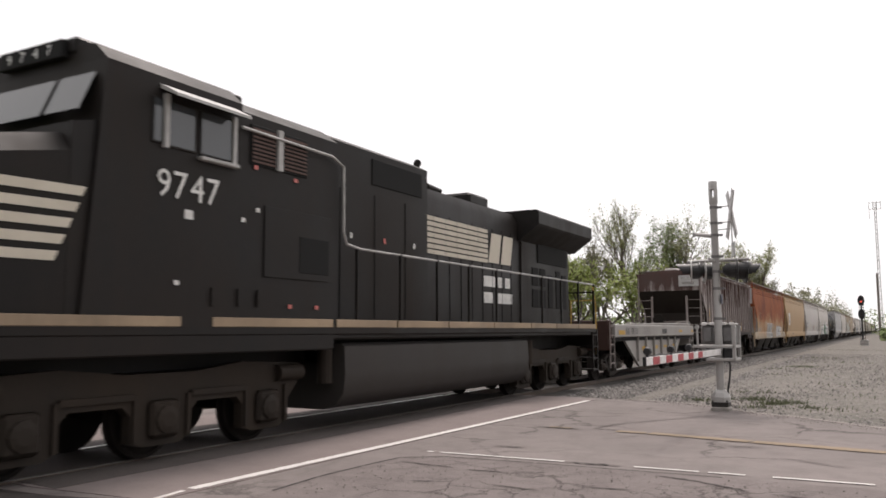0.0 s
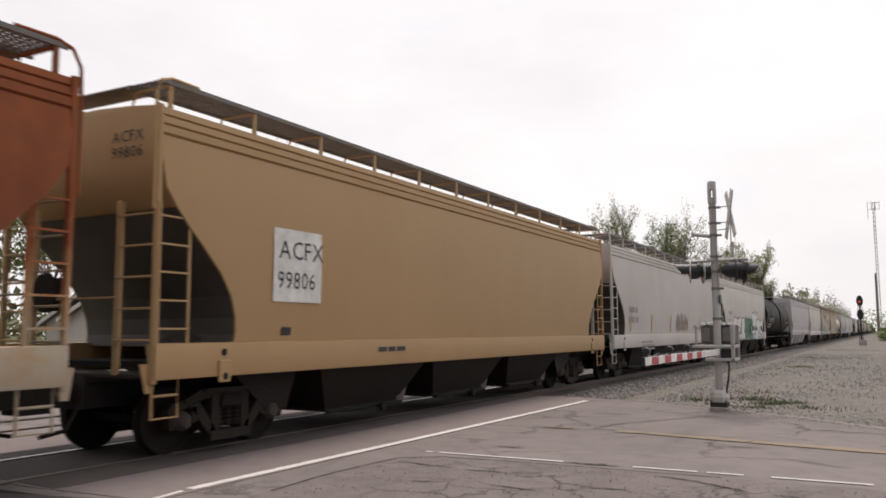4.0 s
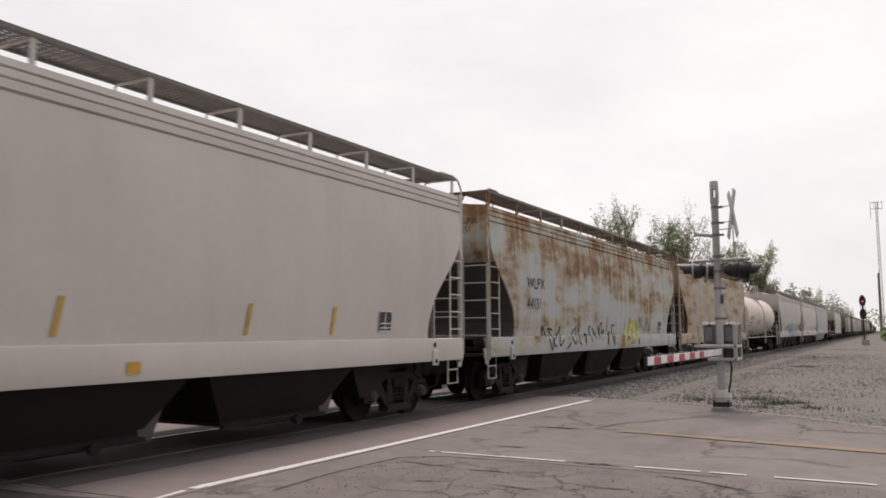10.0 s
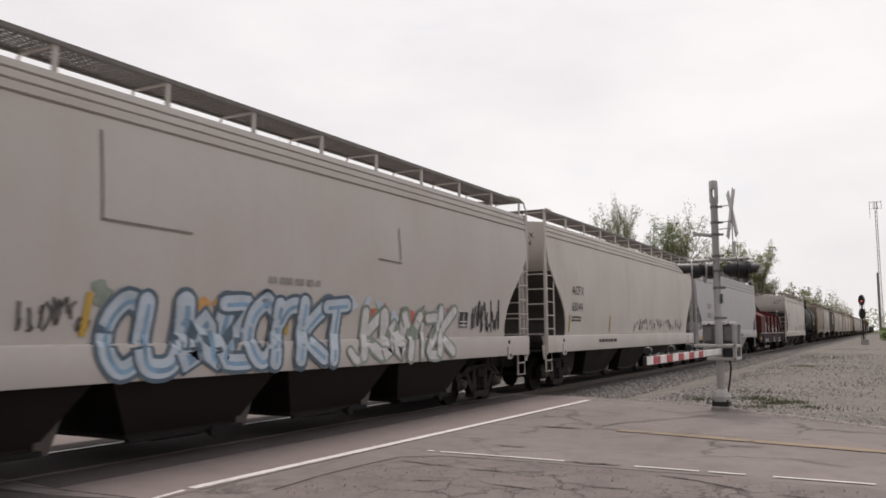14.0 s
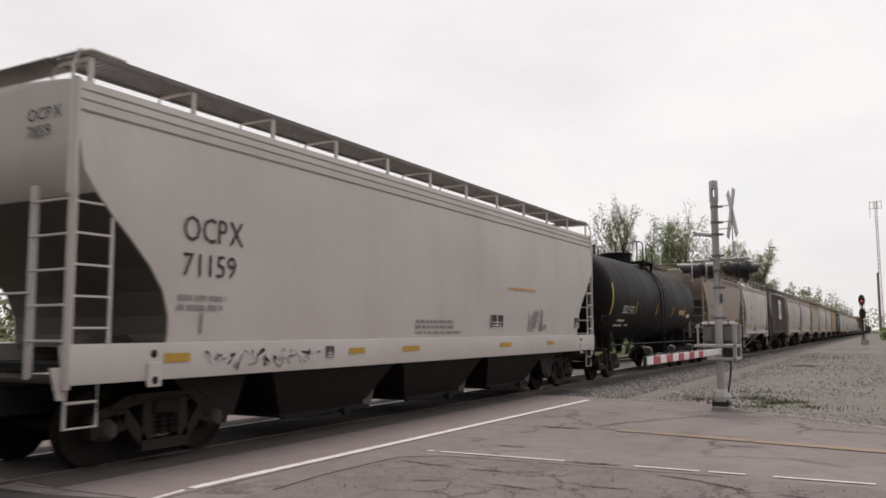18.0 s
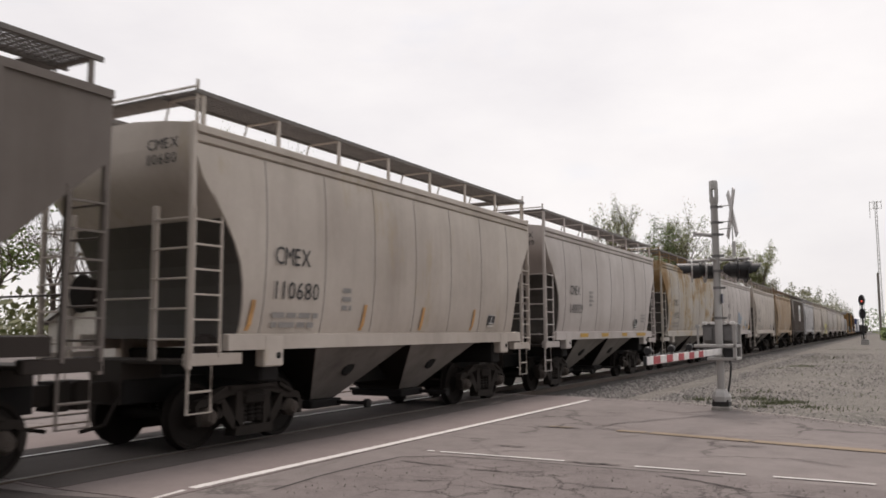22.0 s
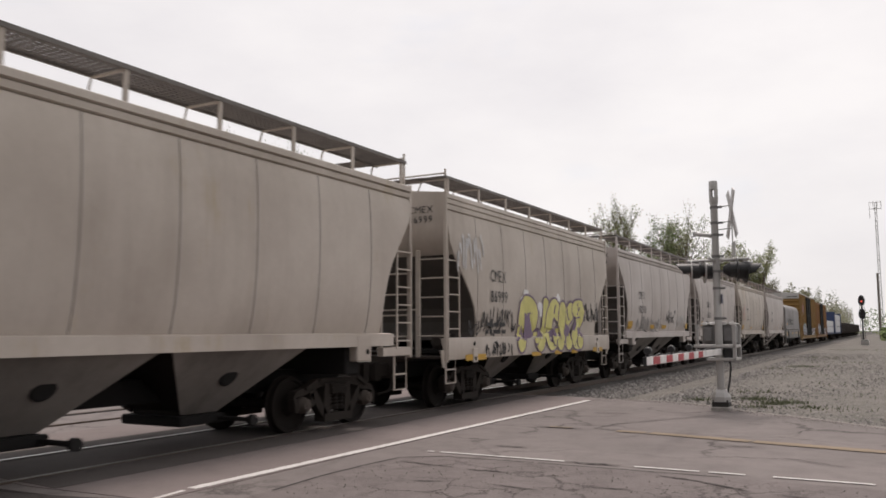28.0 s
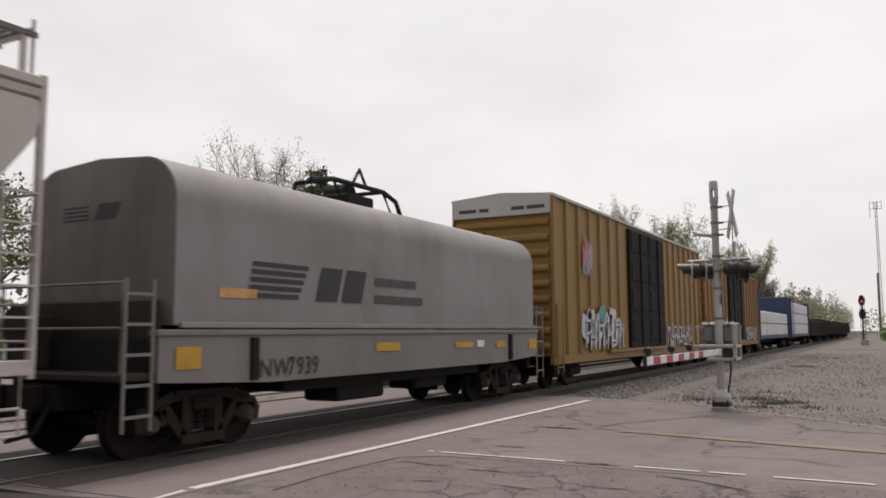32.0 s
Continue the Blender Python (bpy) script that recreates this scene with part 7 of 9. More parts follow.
        plate(bm, [(c - 0.9, 1.05), (c + 0.9, 1.05), (c + 0.35, zc - r * 0.78), (c - 0.35, zc - r * 0.78)], -0.75, -0.65)
        plate(bm, [(c - 0.9, 1.05), (c + 0.9, 1.05), (c + 0.35, zc - r * 0.78), (c - 0.35, zc - r * 0.78)], 0.65, 0.75)
        box(bm, -1.2, 1.2, c - 0.15, c + 0.15, 0.92, zc - r * 0.8, 0.02)
        part("stub_sill", bm, IRON, car, "end sill and saddle under the tank")
    bm = bmesh.new()
    disc(bm, (0, mid, 0.80), "z", 0.2, 0.9, 14, [(0, 0.07), (0.06, 0.12), (0.2, 0.13), (zc - r - 0.75, 0.2)])
    part("bottom_outlet", bm, SOOT, car, "outlet valve and pipes below the tank")
    couple(car, L)
    part("brake_wheel", shared("brake_wheel", lambda bm: None), IRON, car, at=(-0.55, 0.0, 1.7))
    for y in (1.9, L - 1.9):
        add_truck(car, y, S)
    for m in marks:
        m(car, side, L)
    return car


def end_band(y, r, zc, mat, a0=-25, a1=28):
    """Yellow reflective band on the curved head of a tank."""
    def go(car, side, L):
        bm = bmesh.new()
        prev = None
        for k in range(11):
            a = radians(a0 + (a1 - a0) * k / 10)
            cur = [bm.verts.new(((r + 0.012) * math.cos(a), yy, zc + (r + 0.012) * math.sin(a))) for yy in (y, y + 0.13)]
            if prev:
                bm.faces.new((prev[0], prev[1], cur[1], cur[0]))
            prev = cur
        part("reflector_stripe", bm, mat, car, "yellow band at the end of the tank")
    return go


SPILL = plain("dried_residue", (0.055, 0.050, 0.047), 0.85, 0, 0.5, 8.0)
TANK_PRINT = plain("worn_white_print", (0.17, 0.165, 0.16), 0.7, 0, 0.5, 12.0)



def spill(car, side, L):
    """Dried residue that ran down from the hatch."""
    for y, z, w in ((8.55, 1.75, 0.10), (8.75, 2.1, 0.14), (8.95, 1.9, 0.08), (9.1, 2.6, 0.06)):
        part("spill_stain", make(stroke, [(y - 0.05, 4.1), (y, 3.7), (y + 0.02, 3.2), (y, 2.7), (y + 0.03, z)], w, side, 0.012), SPILL, car, "dull grey residue run down the tank side")


def tanks():
    tank_car(135.3, 17.4, 1.57, 2.78, 0.5, 16.9, P_TANKBLACK, "glossy black tank car with a railed top hatch", marks=[
        writing([("GATX", 2.28, 2.31, 0.30), ("223358", 3.30, 2.31, 0.30)], CHALK, "white reporting marks", 0.74), bars([(2.25, 2.08, 2.2, 1, 0.08), (2.1, 1.90, 2.4, 1, 0.08), (13.6, 2.28, 1.2, 1, 0.08)], CHALK), bars([(9.3, 2.22, 0.9, 1, 0.05), (11.75, 2.2, 0.95, 4, 0.036), (13.4, 2.12, 1.1, 3, 0.03), (15.25, 2.95, 0.8, 8, 0.042)], TANK_PRINT),
        bars([(4.62, 2.5, 0.25, 3, 0.07)], GO), slashes([4.7, 9.0, 13.35], 2.5, 3.05, 0.1, 0.0), end_band(1.05, 1.57, 2.78, YELLOW, -24, 21), end_band(16.2, 1.57, 2.78, YELLOW, -24, 21),],
        dome=7.7)
    tank_car(231.3, 16.4, 1.42, 2.68, 0.7, 15.75, P_TANKWHITE, "cream-white tank car with white pipe rails", True, marks=[
        writing([("GATX", 2.5, 2.33, 0.27), ("73007", 3.40, 2.33, 0.27)], None, "black stencilled reporting marks", 0.76), bars([(2.5, 2.12, 1.5, 1, 0.08), (2.5, 1.92, 2.2, 1, 0.08), (6.0, 2.25, 1.4, 2, 0.08), (10.3, 2.15, 1.0, 4, 0.06), (11.5, 2.2, 0.9, 5, 0.05), (13.4, 1.9, 0.8, 2, 0.08)], FADED),
        slashes([5.4, 8.0, 10.2, 13.0], 1.95, 2.4, 0.1, 0.05), end_band(15.0, 1.42, 2.68, YELLOW, -20, 25), end_band(1.15, 1.42, 2.68, YELLOW, -20, 25),
        marks_of([(11.6, 12.25, 1.72, 2.02)], OCHRE_STRIPE, "placard", "mustard warning placard"), marks_of([(14.2, 14.5, 1.75, 1.95)], INK, "placard", "small black panel"), scrawl(11.8, 13.2, 1.35, 2.0, GR, 9, 0.035, 5), scrawl(5.0, 5.8, 1.4, 2.0, GR, 3, 0.05, 6)], dome=7.85)
    tank_car(344.2, 15.0, 1.55, 2.84, 0.45, 14.4, P_TANKBLACK, "dull black tank car with a spill-stained belly band", marks=[
        writing([("LEOX", 2.42, 2.23, 0.28), ("8421", 3.24, 2.23, 0.28)], CHALK, "white reporting marks", 0.68), bars([(2.3, 1.95, 1.0, 1, 0.07), (2.2, 1.78, 1.2, 1, 0.07), (3.5, 1.8, 0.4, 1, 0.06)], CHALK), slashes([3.95, 6.9, 9.6, 11.8], 2.2, 2.65, 0.09, 0.05),
        marks_of([(10.8, 11.9, 2.3, 2.5)], GO, "placard", "orange placard"), end_band(1.0, 1.55, 2.84, OCHRE_STRIPE, -26, 14), spill, marks_of([(12.4, 13.0, 2.2, 2.35)], CHALK, "placard", "small white placard")], dome=6.75)


tanks()

# ---- low flat car behind the locomotive ----
P_PALE = paint("pale_grey_flat", (0.35, 0.335, 0.32), (0.19, 0.16, 0.14), 0.6, 0.08)


P_ENDRUST = paint("dark_rust_gear", (0.06, 0.032, 0.026), (0.025, 0.018, 0.016), 0.6, 0.2, (0.09, 0.03, 0.02))


def idler_flat():
    S, L = 25.71, 12.66
    car = new_car("flat_car", S, "pale grey low flat car with a deep belly", "flat car")
    for s in (-1, 1):
        a, b = sorted((s * 1.40, s * 1.48))
        part("side_sill", make(plate, [(0.42, 1.82), (12.55, 1.82), (12.55, 1.32), (10.4, 1.30), (9.9, 0.92), (9.05, 0.36), (3.75, 0.36), (2.3, 1.12), (1.9, 1.36), (0.42, 1.42)], a, b), P_PALE, car, "deep fish-belly side plate")
        part("top_rail", make(box, min(s * 1.44, s * 1.62), max(s * 1.44, s * 1.62), 0.4, 12.58, 1.44, 1.86, 0.02), P_PALE, car)
        for k in range(6):
            part("side_stake", make(box, min(s * 1.47, s * 1.57), max(s * 1.47, s * 1.57), 3.4 + k * 1.15, 3.46 + k * 1.15, 0.55, 1.45, 0.006), P_PALE, car)
        for e in (0, 1):
            y = 0.0 if e == 0 else L - 0.45
            bm = bmesh.new()
            ladder(bm, y, y + 0.45, s * 1.56, 0.45, 1.95, 5, 0.02)
            part("side_ladder", bm, P_PALE if e else RIB, car)
    part("deck", make(box, -1.5, 1.5, 0.4, 12.55, 1.30, 1.42), SOOT, car)
    for y in (0.3, 12.2):
        part("end_bulkhead", make(box, -1.5, 1.5, y, y + 0.12, 1.0, 2.0, 0.03), P_ENDRUST if y < 1 else P_PALE, car, "rust-brown end bulkhead" if y < 1 else "")
    part("centre_sill", shared(("sill", L), lambda bm: box(bm, -0.33, 0.33, 0.02, L - 0.02, 0.66, 1.3, 0.02)), SOOT, car)
    couple(car, L)
    for e in (0, 1):
        y = 0.1 if e == 0 else L - 0.1
        bm = bmesh.new()
        tube(bm, [(-1.45, y, 1.1), (-1.45, y, 2.05), (-0.9, y, 2.05), (-0.9, y, 1.1)], 0.025, 6)
        tube(bm, [(1.45, y, 1.1), (1.45, y, 2.05), (0.9, y, 2.05), (0.9, y, 1.1)], 0.025, 6)
        part("end_railing", bm, P_ENDRUST if e == 0 else P_PALE, car)
    for y in (1.6, L - 1.6):
        add_truck(car, y, S)
    side = lambda z: 1.622 if z > 1.44 else 1.482
    marks_of([(0.75, 1.5, 1.52, 1.66), (9.6, 10.2, 1.58, 1.68), (12.0, 12.4, 1.58, 1.68)])(car, side, L)
    marks_of([(4.1, 4.8, 0.95, 1.08), (5.8, 6.4, 0.95, 1.08), (7.4, 7.9, 0.98, 1.08), (8.9, 9.3, 1.0, 1.1)])(car, side, L)
    writing([("NS", 1.62, 1.52, 0.23), ("170110", 2.16, 1.52, 0.23)], INK)(car, side, L)
    bars([(3.9, 1.70, 1.2, 3, 0.05)], FADED)(car, side, L)
    bm = bmesh.new()
    for k in range(4):
        patch(bm, 6.6, 7.0, 1.54 + k * 0.05, 1.57 + k * 0.05, side, 0.012, 1)
    patch(bm, 7.03, 7.4, 1.54, 1.72, side, 0.012, 1)
    part("emblem", bm, INK, car, "striped emblem drawn as plain bars")
    card(9.5, 1.1, 0.3, 0.26)(car, side, L)


idler_flat()

# ---- covered coil cars ----
P_MAROON = paint("maroon_coil_hood", (0.098, 0.0145, 0.0125), (0.022, 0.008, 0.0075), 0.8, 0.1, (0.06, 0.018, 0.012), spec=0.12)
P_MAROON_SILL = paint("sooty_maroon_sill", (0.022, 0.0065, 0.006), (0.010, 0.007, 0.0065), 0.7, spec=0.12)
P_LEDGE = paint("worn_pale_ledge", (0.42, 0.40, 0.39), (0.2, 0.17, 0.16), 0.5)
P_SILVER = paint("silver_grey_hood", (0.285, 0.276, 0.277), (0.165, 0.150, 0.142), 0.75)
P_SILLGREY = paint("sill_grey", (0.227, 0.217, 0.210), (0.143, 0.130, 0.118), 0.6)


def coil_base(car, S, L, mat, z0, z1):
    for s in (-1, 1):
        a, b = sorted((s * 1.42, s * 1.54))
        part("side_sill", make(plate, [(0.55, z1), (L - 0.55, z1), (L - 0.55, z0 + 0.1), (L - 2.6, z0), (2.6, z0), (0.55, z0 + 0.1)], a, b), mat, car)
        part("sill_flange", make(box, min(s * 1.40, s * 1.58), max(s * 1.40, s * 1.58), 0.5, L - 0.5, z1 - 0.02, z1 + 0.06, 0.012), mat, car)
        for k in range(2):
            y = 2.2 if k == 0 else L - 2.3
            part("side_post", make(box, min(s * 1.53, s * 1.60), max(s * 1.53, s * 1.60), y, y + 0.14, z0 + 0.05, z1 - 0.05, 0.01), SOOT, car)
        for e in (0, 1):
            y = 0.05 if e == 0 else L - 0.5
            bm = bmesh.new()
            ladder(bm, y, y + 0.42, s * 1.52, 0.45, 2.3, 5, 0.02)
            part("side_ladder", bm, mat, car)
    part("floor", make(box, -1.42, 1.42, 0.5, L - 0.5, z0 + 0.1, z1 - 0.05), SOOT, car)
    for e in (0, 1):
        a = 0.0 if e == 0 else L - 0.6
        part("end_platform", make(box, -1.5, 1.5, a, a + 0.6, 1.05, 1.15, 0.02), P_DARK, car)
        # plate added to darken the shaded space below the hood end
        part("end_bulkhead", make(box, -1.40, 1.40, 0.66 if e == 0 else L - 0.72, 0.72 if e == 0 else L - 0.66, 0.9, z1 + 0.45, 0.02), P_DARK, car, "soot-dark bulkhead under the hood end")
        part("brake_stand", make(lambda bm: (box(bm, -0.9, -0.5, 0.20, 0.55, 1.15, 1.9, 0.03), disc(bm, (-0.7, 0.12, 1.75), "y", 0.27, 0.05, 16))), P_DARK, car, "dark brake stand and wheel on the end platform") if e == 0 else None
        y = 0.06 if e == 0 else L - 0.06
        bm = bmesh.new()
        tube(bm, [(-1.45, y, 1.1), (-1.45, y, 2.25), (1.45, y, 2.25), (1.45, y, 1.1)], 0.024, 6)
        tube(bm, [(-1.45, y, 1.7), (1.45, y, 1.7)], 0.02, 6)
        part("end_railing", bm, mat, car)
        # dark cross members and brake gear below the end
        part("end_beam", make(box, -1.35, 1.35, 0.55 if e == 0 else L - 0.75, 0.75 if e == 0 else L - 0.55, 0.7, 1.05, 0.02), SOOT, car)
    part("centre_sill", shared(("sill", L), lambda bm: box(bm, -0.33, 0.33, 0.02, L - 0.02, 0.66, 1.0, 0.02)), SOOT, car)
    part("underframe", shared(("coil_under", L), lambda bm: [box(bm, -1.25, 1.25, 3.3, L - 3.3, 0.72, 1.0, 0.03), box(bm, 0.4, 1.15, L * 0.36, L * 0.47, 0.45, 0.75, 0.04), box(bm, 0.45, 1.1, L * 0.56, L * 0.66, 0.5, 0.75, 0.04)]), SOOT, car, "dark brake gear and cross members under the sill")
    couple(car, L)
    for y in (1.75, L - 1.75):
        add_truck(car, y, S)


def grey_coil():
    S, L = 572.45, 13.4
    car = new_car("coil_car", S, "silver-grey coil car with a smooth rounded hood", "coil car")
    coil_base(car, S, L, P_SILLGREY, 0.92, 1.62)
    sec = [(-1.5, 1.74)]
    for k in range(9):
        a = radians(180 - 90 * k / 8)
        sec.append((-0.85 + 0.65 * math.cos(a), 3.36 + 0.64 * math.sin(a)))
    sec += [(0.0, 4.06)] + [(-x, z) for x, z in sec[::-1]]
    part("hood", make(along, sec, 0.82, 12.75), P_SILVER, car, "smooth rounded steel hood", smooth=30)
    part("hood_rim", make(lambda bm: [box(bm, min(s * 1.48, s * 1.57), max(s * 1.48, s * 1.57), 0.9, 12.8, 1.70, 1.78, 0.012) for s in (-1, 1)]), P_SILVER, car)
    bm = bmesh.new()
    for y in (5.6, 7.3):
        tube(bm, [(-0.7, y, 3.9), (-0.45, y, 4.52), (0.45, y, 4.52), (0.7, y, 3.9)], 0.05, 8)
    tube(bm, [(0.45, 4.9, 4.4), (0.45, 5.6, 4.52), (0.45, 7.3, 4.52), (0.45, 7.8, 4.38), (0.45, 8.1, 3.95)], 0.05, 8)
    tube(bm, [(0.45, 6.2, 4.5), (0.45, 6.45, 4.85), (0.45, 6.7, 4.5)], 0.035, 6)
    disc(bm, (-0.25, 6.4, 4.34), "x", 0.24, 0.5, 14)
    box(bm, -0.5, 0.5, 6.0, 6.9, 3.94, 4.32, 0.03)
    part("lifting_frame", bm, SOOT, car, "black lifting bracket on top of the hood")
    part("hood_hook", make(tube, [(0.7, 11.6, 3.85), (0.7, 11.6, 4.1)], 0.04, 6), SOOT, car)
    side = lambda z: 1.5
    bm = bmesh.new()
    for k in range(5):
        y0 = 3.0 + 0.03 * k
        patch(bm, 2.17 + 0.02 * k, 3.54 - 0.06 * (4 - k), 2.14 + k * 0.115, 2.21 + k * 0.115, side, 0.012, 1)
    part("emblem_stripe", bm, INK, car, "five black stripes of the emblem")
    bm = bmesh.new()
    for a in (3.72, 4.42):
        quad(bm, *[(1.513, a + dy, z) for dy, z in ((0, 2.13), (0.58, 2.13), (0.74, 2.68), (0.16, 2.68))])
    part("emblem", bm, INK, car, "bold slanted black emblem shapes")
    bm = bmesh.new()
    patch(bm, 5.42, 6.85, 2.45, 2.60, side, 0.012, 1)
    patch(bm, 5.4, 7.1, 2.14, 2.29, side, 0.012, 1)
    part("name_bar", bm, plain("name_bar_grey", (0.06, 0.058, 0.06)), car, "company name drawn as plain dark bars")
    fs = lambda z: 1.545
    writing([("NW", 2.40, 1.0, 0.26), ("7939", 3.02, 1.0, 0.28)], INK)(car, fs, L)
    marks_of([(0.82, 1.25, 1.17, 1.46), (5.4, 6.2, 1.3, 1.45), (8.4, 9.2, 1.3, 1.42), (10.4, 10.9, 1.28, 1.42), (12.3, 12.8, 1.2, 1.45)])(car, fs, L)
    marks_of([(9.4, 9.75, 1.3, 1.45)], CHALK, "placard", "small white placard")(car, fs, L)
    marks_of([(1.6, 2.35, 2.12, 2.26)], GO, "placard", "worn orange stencil")(car, side, L)
    # end sheet darker than the hood: soot plus painted shade, away from the sun
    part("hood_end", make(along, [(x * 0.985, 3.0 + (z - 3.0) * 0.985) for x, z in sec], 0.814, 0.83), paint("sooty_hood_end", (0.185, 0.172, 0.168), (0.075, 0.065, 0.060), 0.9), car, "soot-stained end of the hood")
    bm = bmesh.new()
    for k in range(4):
        quad(bm, (-0.75, 0.81, 3.2 + k * 0.06), (-0.2, 0.81, 3.2 + k * 0.06), (-0.2, 0.81, 3.23 + k * 0.06), (-0.75, 0.81, 3.23 + k * 0.06))
    quad(bm, (-0.1, 0.81, 3.2), (0.35, 0.81, 3.2), (0.45, 0.81, 3.42), (0.0, 0.81, 3.42))
    part("end_emblem", bm, INK, car, "dark emblem on the hood end")


def maroon_coil():
    S, L = 307.5, 16.2
    car = new_car("coil_car", S, "maroon coil car with a ribbed angular hood", "coil car")
    coil_base(car, S, L, P_MAROON_SILL, 0.72, 1.32)
    bm = bmesh.new()
    loops = []
    for y, k in ((2.25, 0.96), (2.5, 1.0), (13.95, 1.0), (14.2, 0.96)):
        z2, z3 = 1.40 + (2.62 - 1.40) * max(k, 0.35), 1.40 + (3.0 - 1.40) * max(k, 0.4)
        if k == 0.0:
            loops.append([bm.verts.new(p) for p in ((-1.5, y, 1.38), (-1.5, y, 1.85), (-0.9, y, 2.1), (0.9, y, 2.1), (1.5, y, 1.85), (1.5, y, 1.38))])
        else:
            loops.append([bm.verts.new(p) for p in ((-1.5, y, 1.38), (-1.5, y, z2), (-0.8, y, z3), (0.8, y, z3), (1.5, y, z2), (1.5, y, 1.38))])
    skin(bm, loops)
    part("hood", bm, P_MAROON, car, "angular maroon hood")
    for s in (-1, 1):
        part("hood_ledge", make(box, min(s * 1.50, s * 1.62), max(s * 1.50, s * 1.62), 1.8, 15.2, 1.37, 1.43, 0.008), P_LEDGE, car, "pale worn ledge under the hood")
    for s in (-1, 1):
        part("hood_brace", make(bar, (11.3, 3.0), (13.2, 1.5), 0.12, *sorted((s * 1.53, s * 1.60))), P_MAROON_SILL, car, "dark slanting brace on the hood side")
    for y in (4.9, 7.0, 9.2, 11.25):
        bm = bmesh.new()
        sec = [(-1.56, 1.4), (-1.56, 2.66), (-0.82, 3.07), (0.82, 3.07), (1.56, 2.66), (1.56, 1.4)]
        for p, q in zip(sec, sec[1:]):
            d = Vector((q[0] - p[0], 0, q[1] - p[1])).normalized()
            n = Vector((-d.z, 0, d.x)) * 0.05
            a, b = Vector((p[0], 0, p[1])), Vector((q[0], 0, q[1]))
            skin(bm, [[bm.verts.new((v.x, yy, v.z)) for v in (a - n, b - n, b + n, a + n)] for yy in (y - 0.07, y + 0.07)])
        part("hood_rib", bm, P_MAROON, car)
    bm = bmesh.new()
    for s in (-1, 1):
        tube(bm, [(s * 0.7, 6.2, 3.15), (s * 0.35, 6.9, 3.72), (s * 0.35, 7.5, 3.72), (s * 0.7, 8.2, 3.0)], 0.05, 6)
        tube(bm, [(s * 0.35, 7.2, 3.7), (s * 0.7, 7.2, 3.0)], 0.045, 6)
    box(bm, -0.45, 0.45, 6.8, 7.6, 3.66, 3.78, 0.02)
    part("lifting_frame", bm, P_DARK, car, "dark lifting frame on the hood")
    side = lambda z: 1.51
    bm = bmesh.new()
    patch(bm, 4.15, 4.75, 1.47, 1.54, side, 0.012, 1)
    stroke(bm, [(4.3, 1.56), (4.28, 1.78), (4.45, 1.95), (4.68, 1.93), (4.80, 1.74)], 0.12, side, 0.012)
    patch(bm, 4.1, 4.42, 1.64, 1.71, side, 0.012, 1)
    part("emblem", bm, CHALK, car, "white wheel-shaped emblem drawn as plain shapes")
    bars([(4.1, 2.06, 0.7, 1, 0.10), (5.15, 2.10, 0.9, 1, 0.04), (5.15, 1.88, 1.1, 5, 0.042), (7.3, 1.66, 1.1, 1, 0.10)], CHALK)(car, side, L)
    bm = bmesh.new()
    stroke(bm, [(8.55, 1.52), (8.36, 1.66), (8.36, 1.86), (8.55, 2.0), (8.74, 1.86), (8.74, 1.66), (8.55, 1.52), (8.8, 1.42)], 0.10, side, 0.012)
    part("emblem", bm, CHALK, car, "white round emblem")
    bars([(9.3, 1.52, 1.9, 1, 0.30)], CHALK, "hood name drawn as plain white bars")(car, side, L)
    fs = lambda z: 1.545
    writing([("631681", 4.28, 0.74, 0.28)], CHALK, "white car number")(car, fs, L)
    bars([(3.83, 0.76, 0.35, 1, 0.25), (8.6, 0.95, 0.9, 2, 0.12), (11.6, 0.9, 0.8, 2, 0.12)], CHALK)(car, fs, L)
    marks_of([(1.2, 1.7, 0.95, 1.15)])(car, fs, L)


grey_coil()
maroon_coil()

# ---- boxcars and what follows them ----
P_MUSTARD = paint("mustard_boxcar", (0.277, 0.164, 0.052), (0.160, 0.088, 0.034), 0.4, 0.1, (0.210, 0.092, 0.034))
P_BROWNBOX = paint("orange_brown_boxcar", (0.277, 0.139, 0.050), (0.143, 0.076, 0.034), 0.5, 0.15)
P_WHITEROOF = paint("white_end_band", (0.521, 0.512, 0.504), (0.286, 0.260, 0.244), 0.35)
P_BLUE = paint("blue_bulkhead", (0.035, 0.055, 0.13), (0.06, 0.06, 0.07), 0.4)
P_WRAP = paint("white_lumber_wrap", (0.62, 0.62, 0.64), (0.30, 0.30, 0.32), 0.35)
P_GON = paint("rust_black_gondola", (0.055, 0.042, 0.038), (0.03, 0.025, 0.023), 0.5, 0.3, (0.12, 0.05, 0.03))


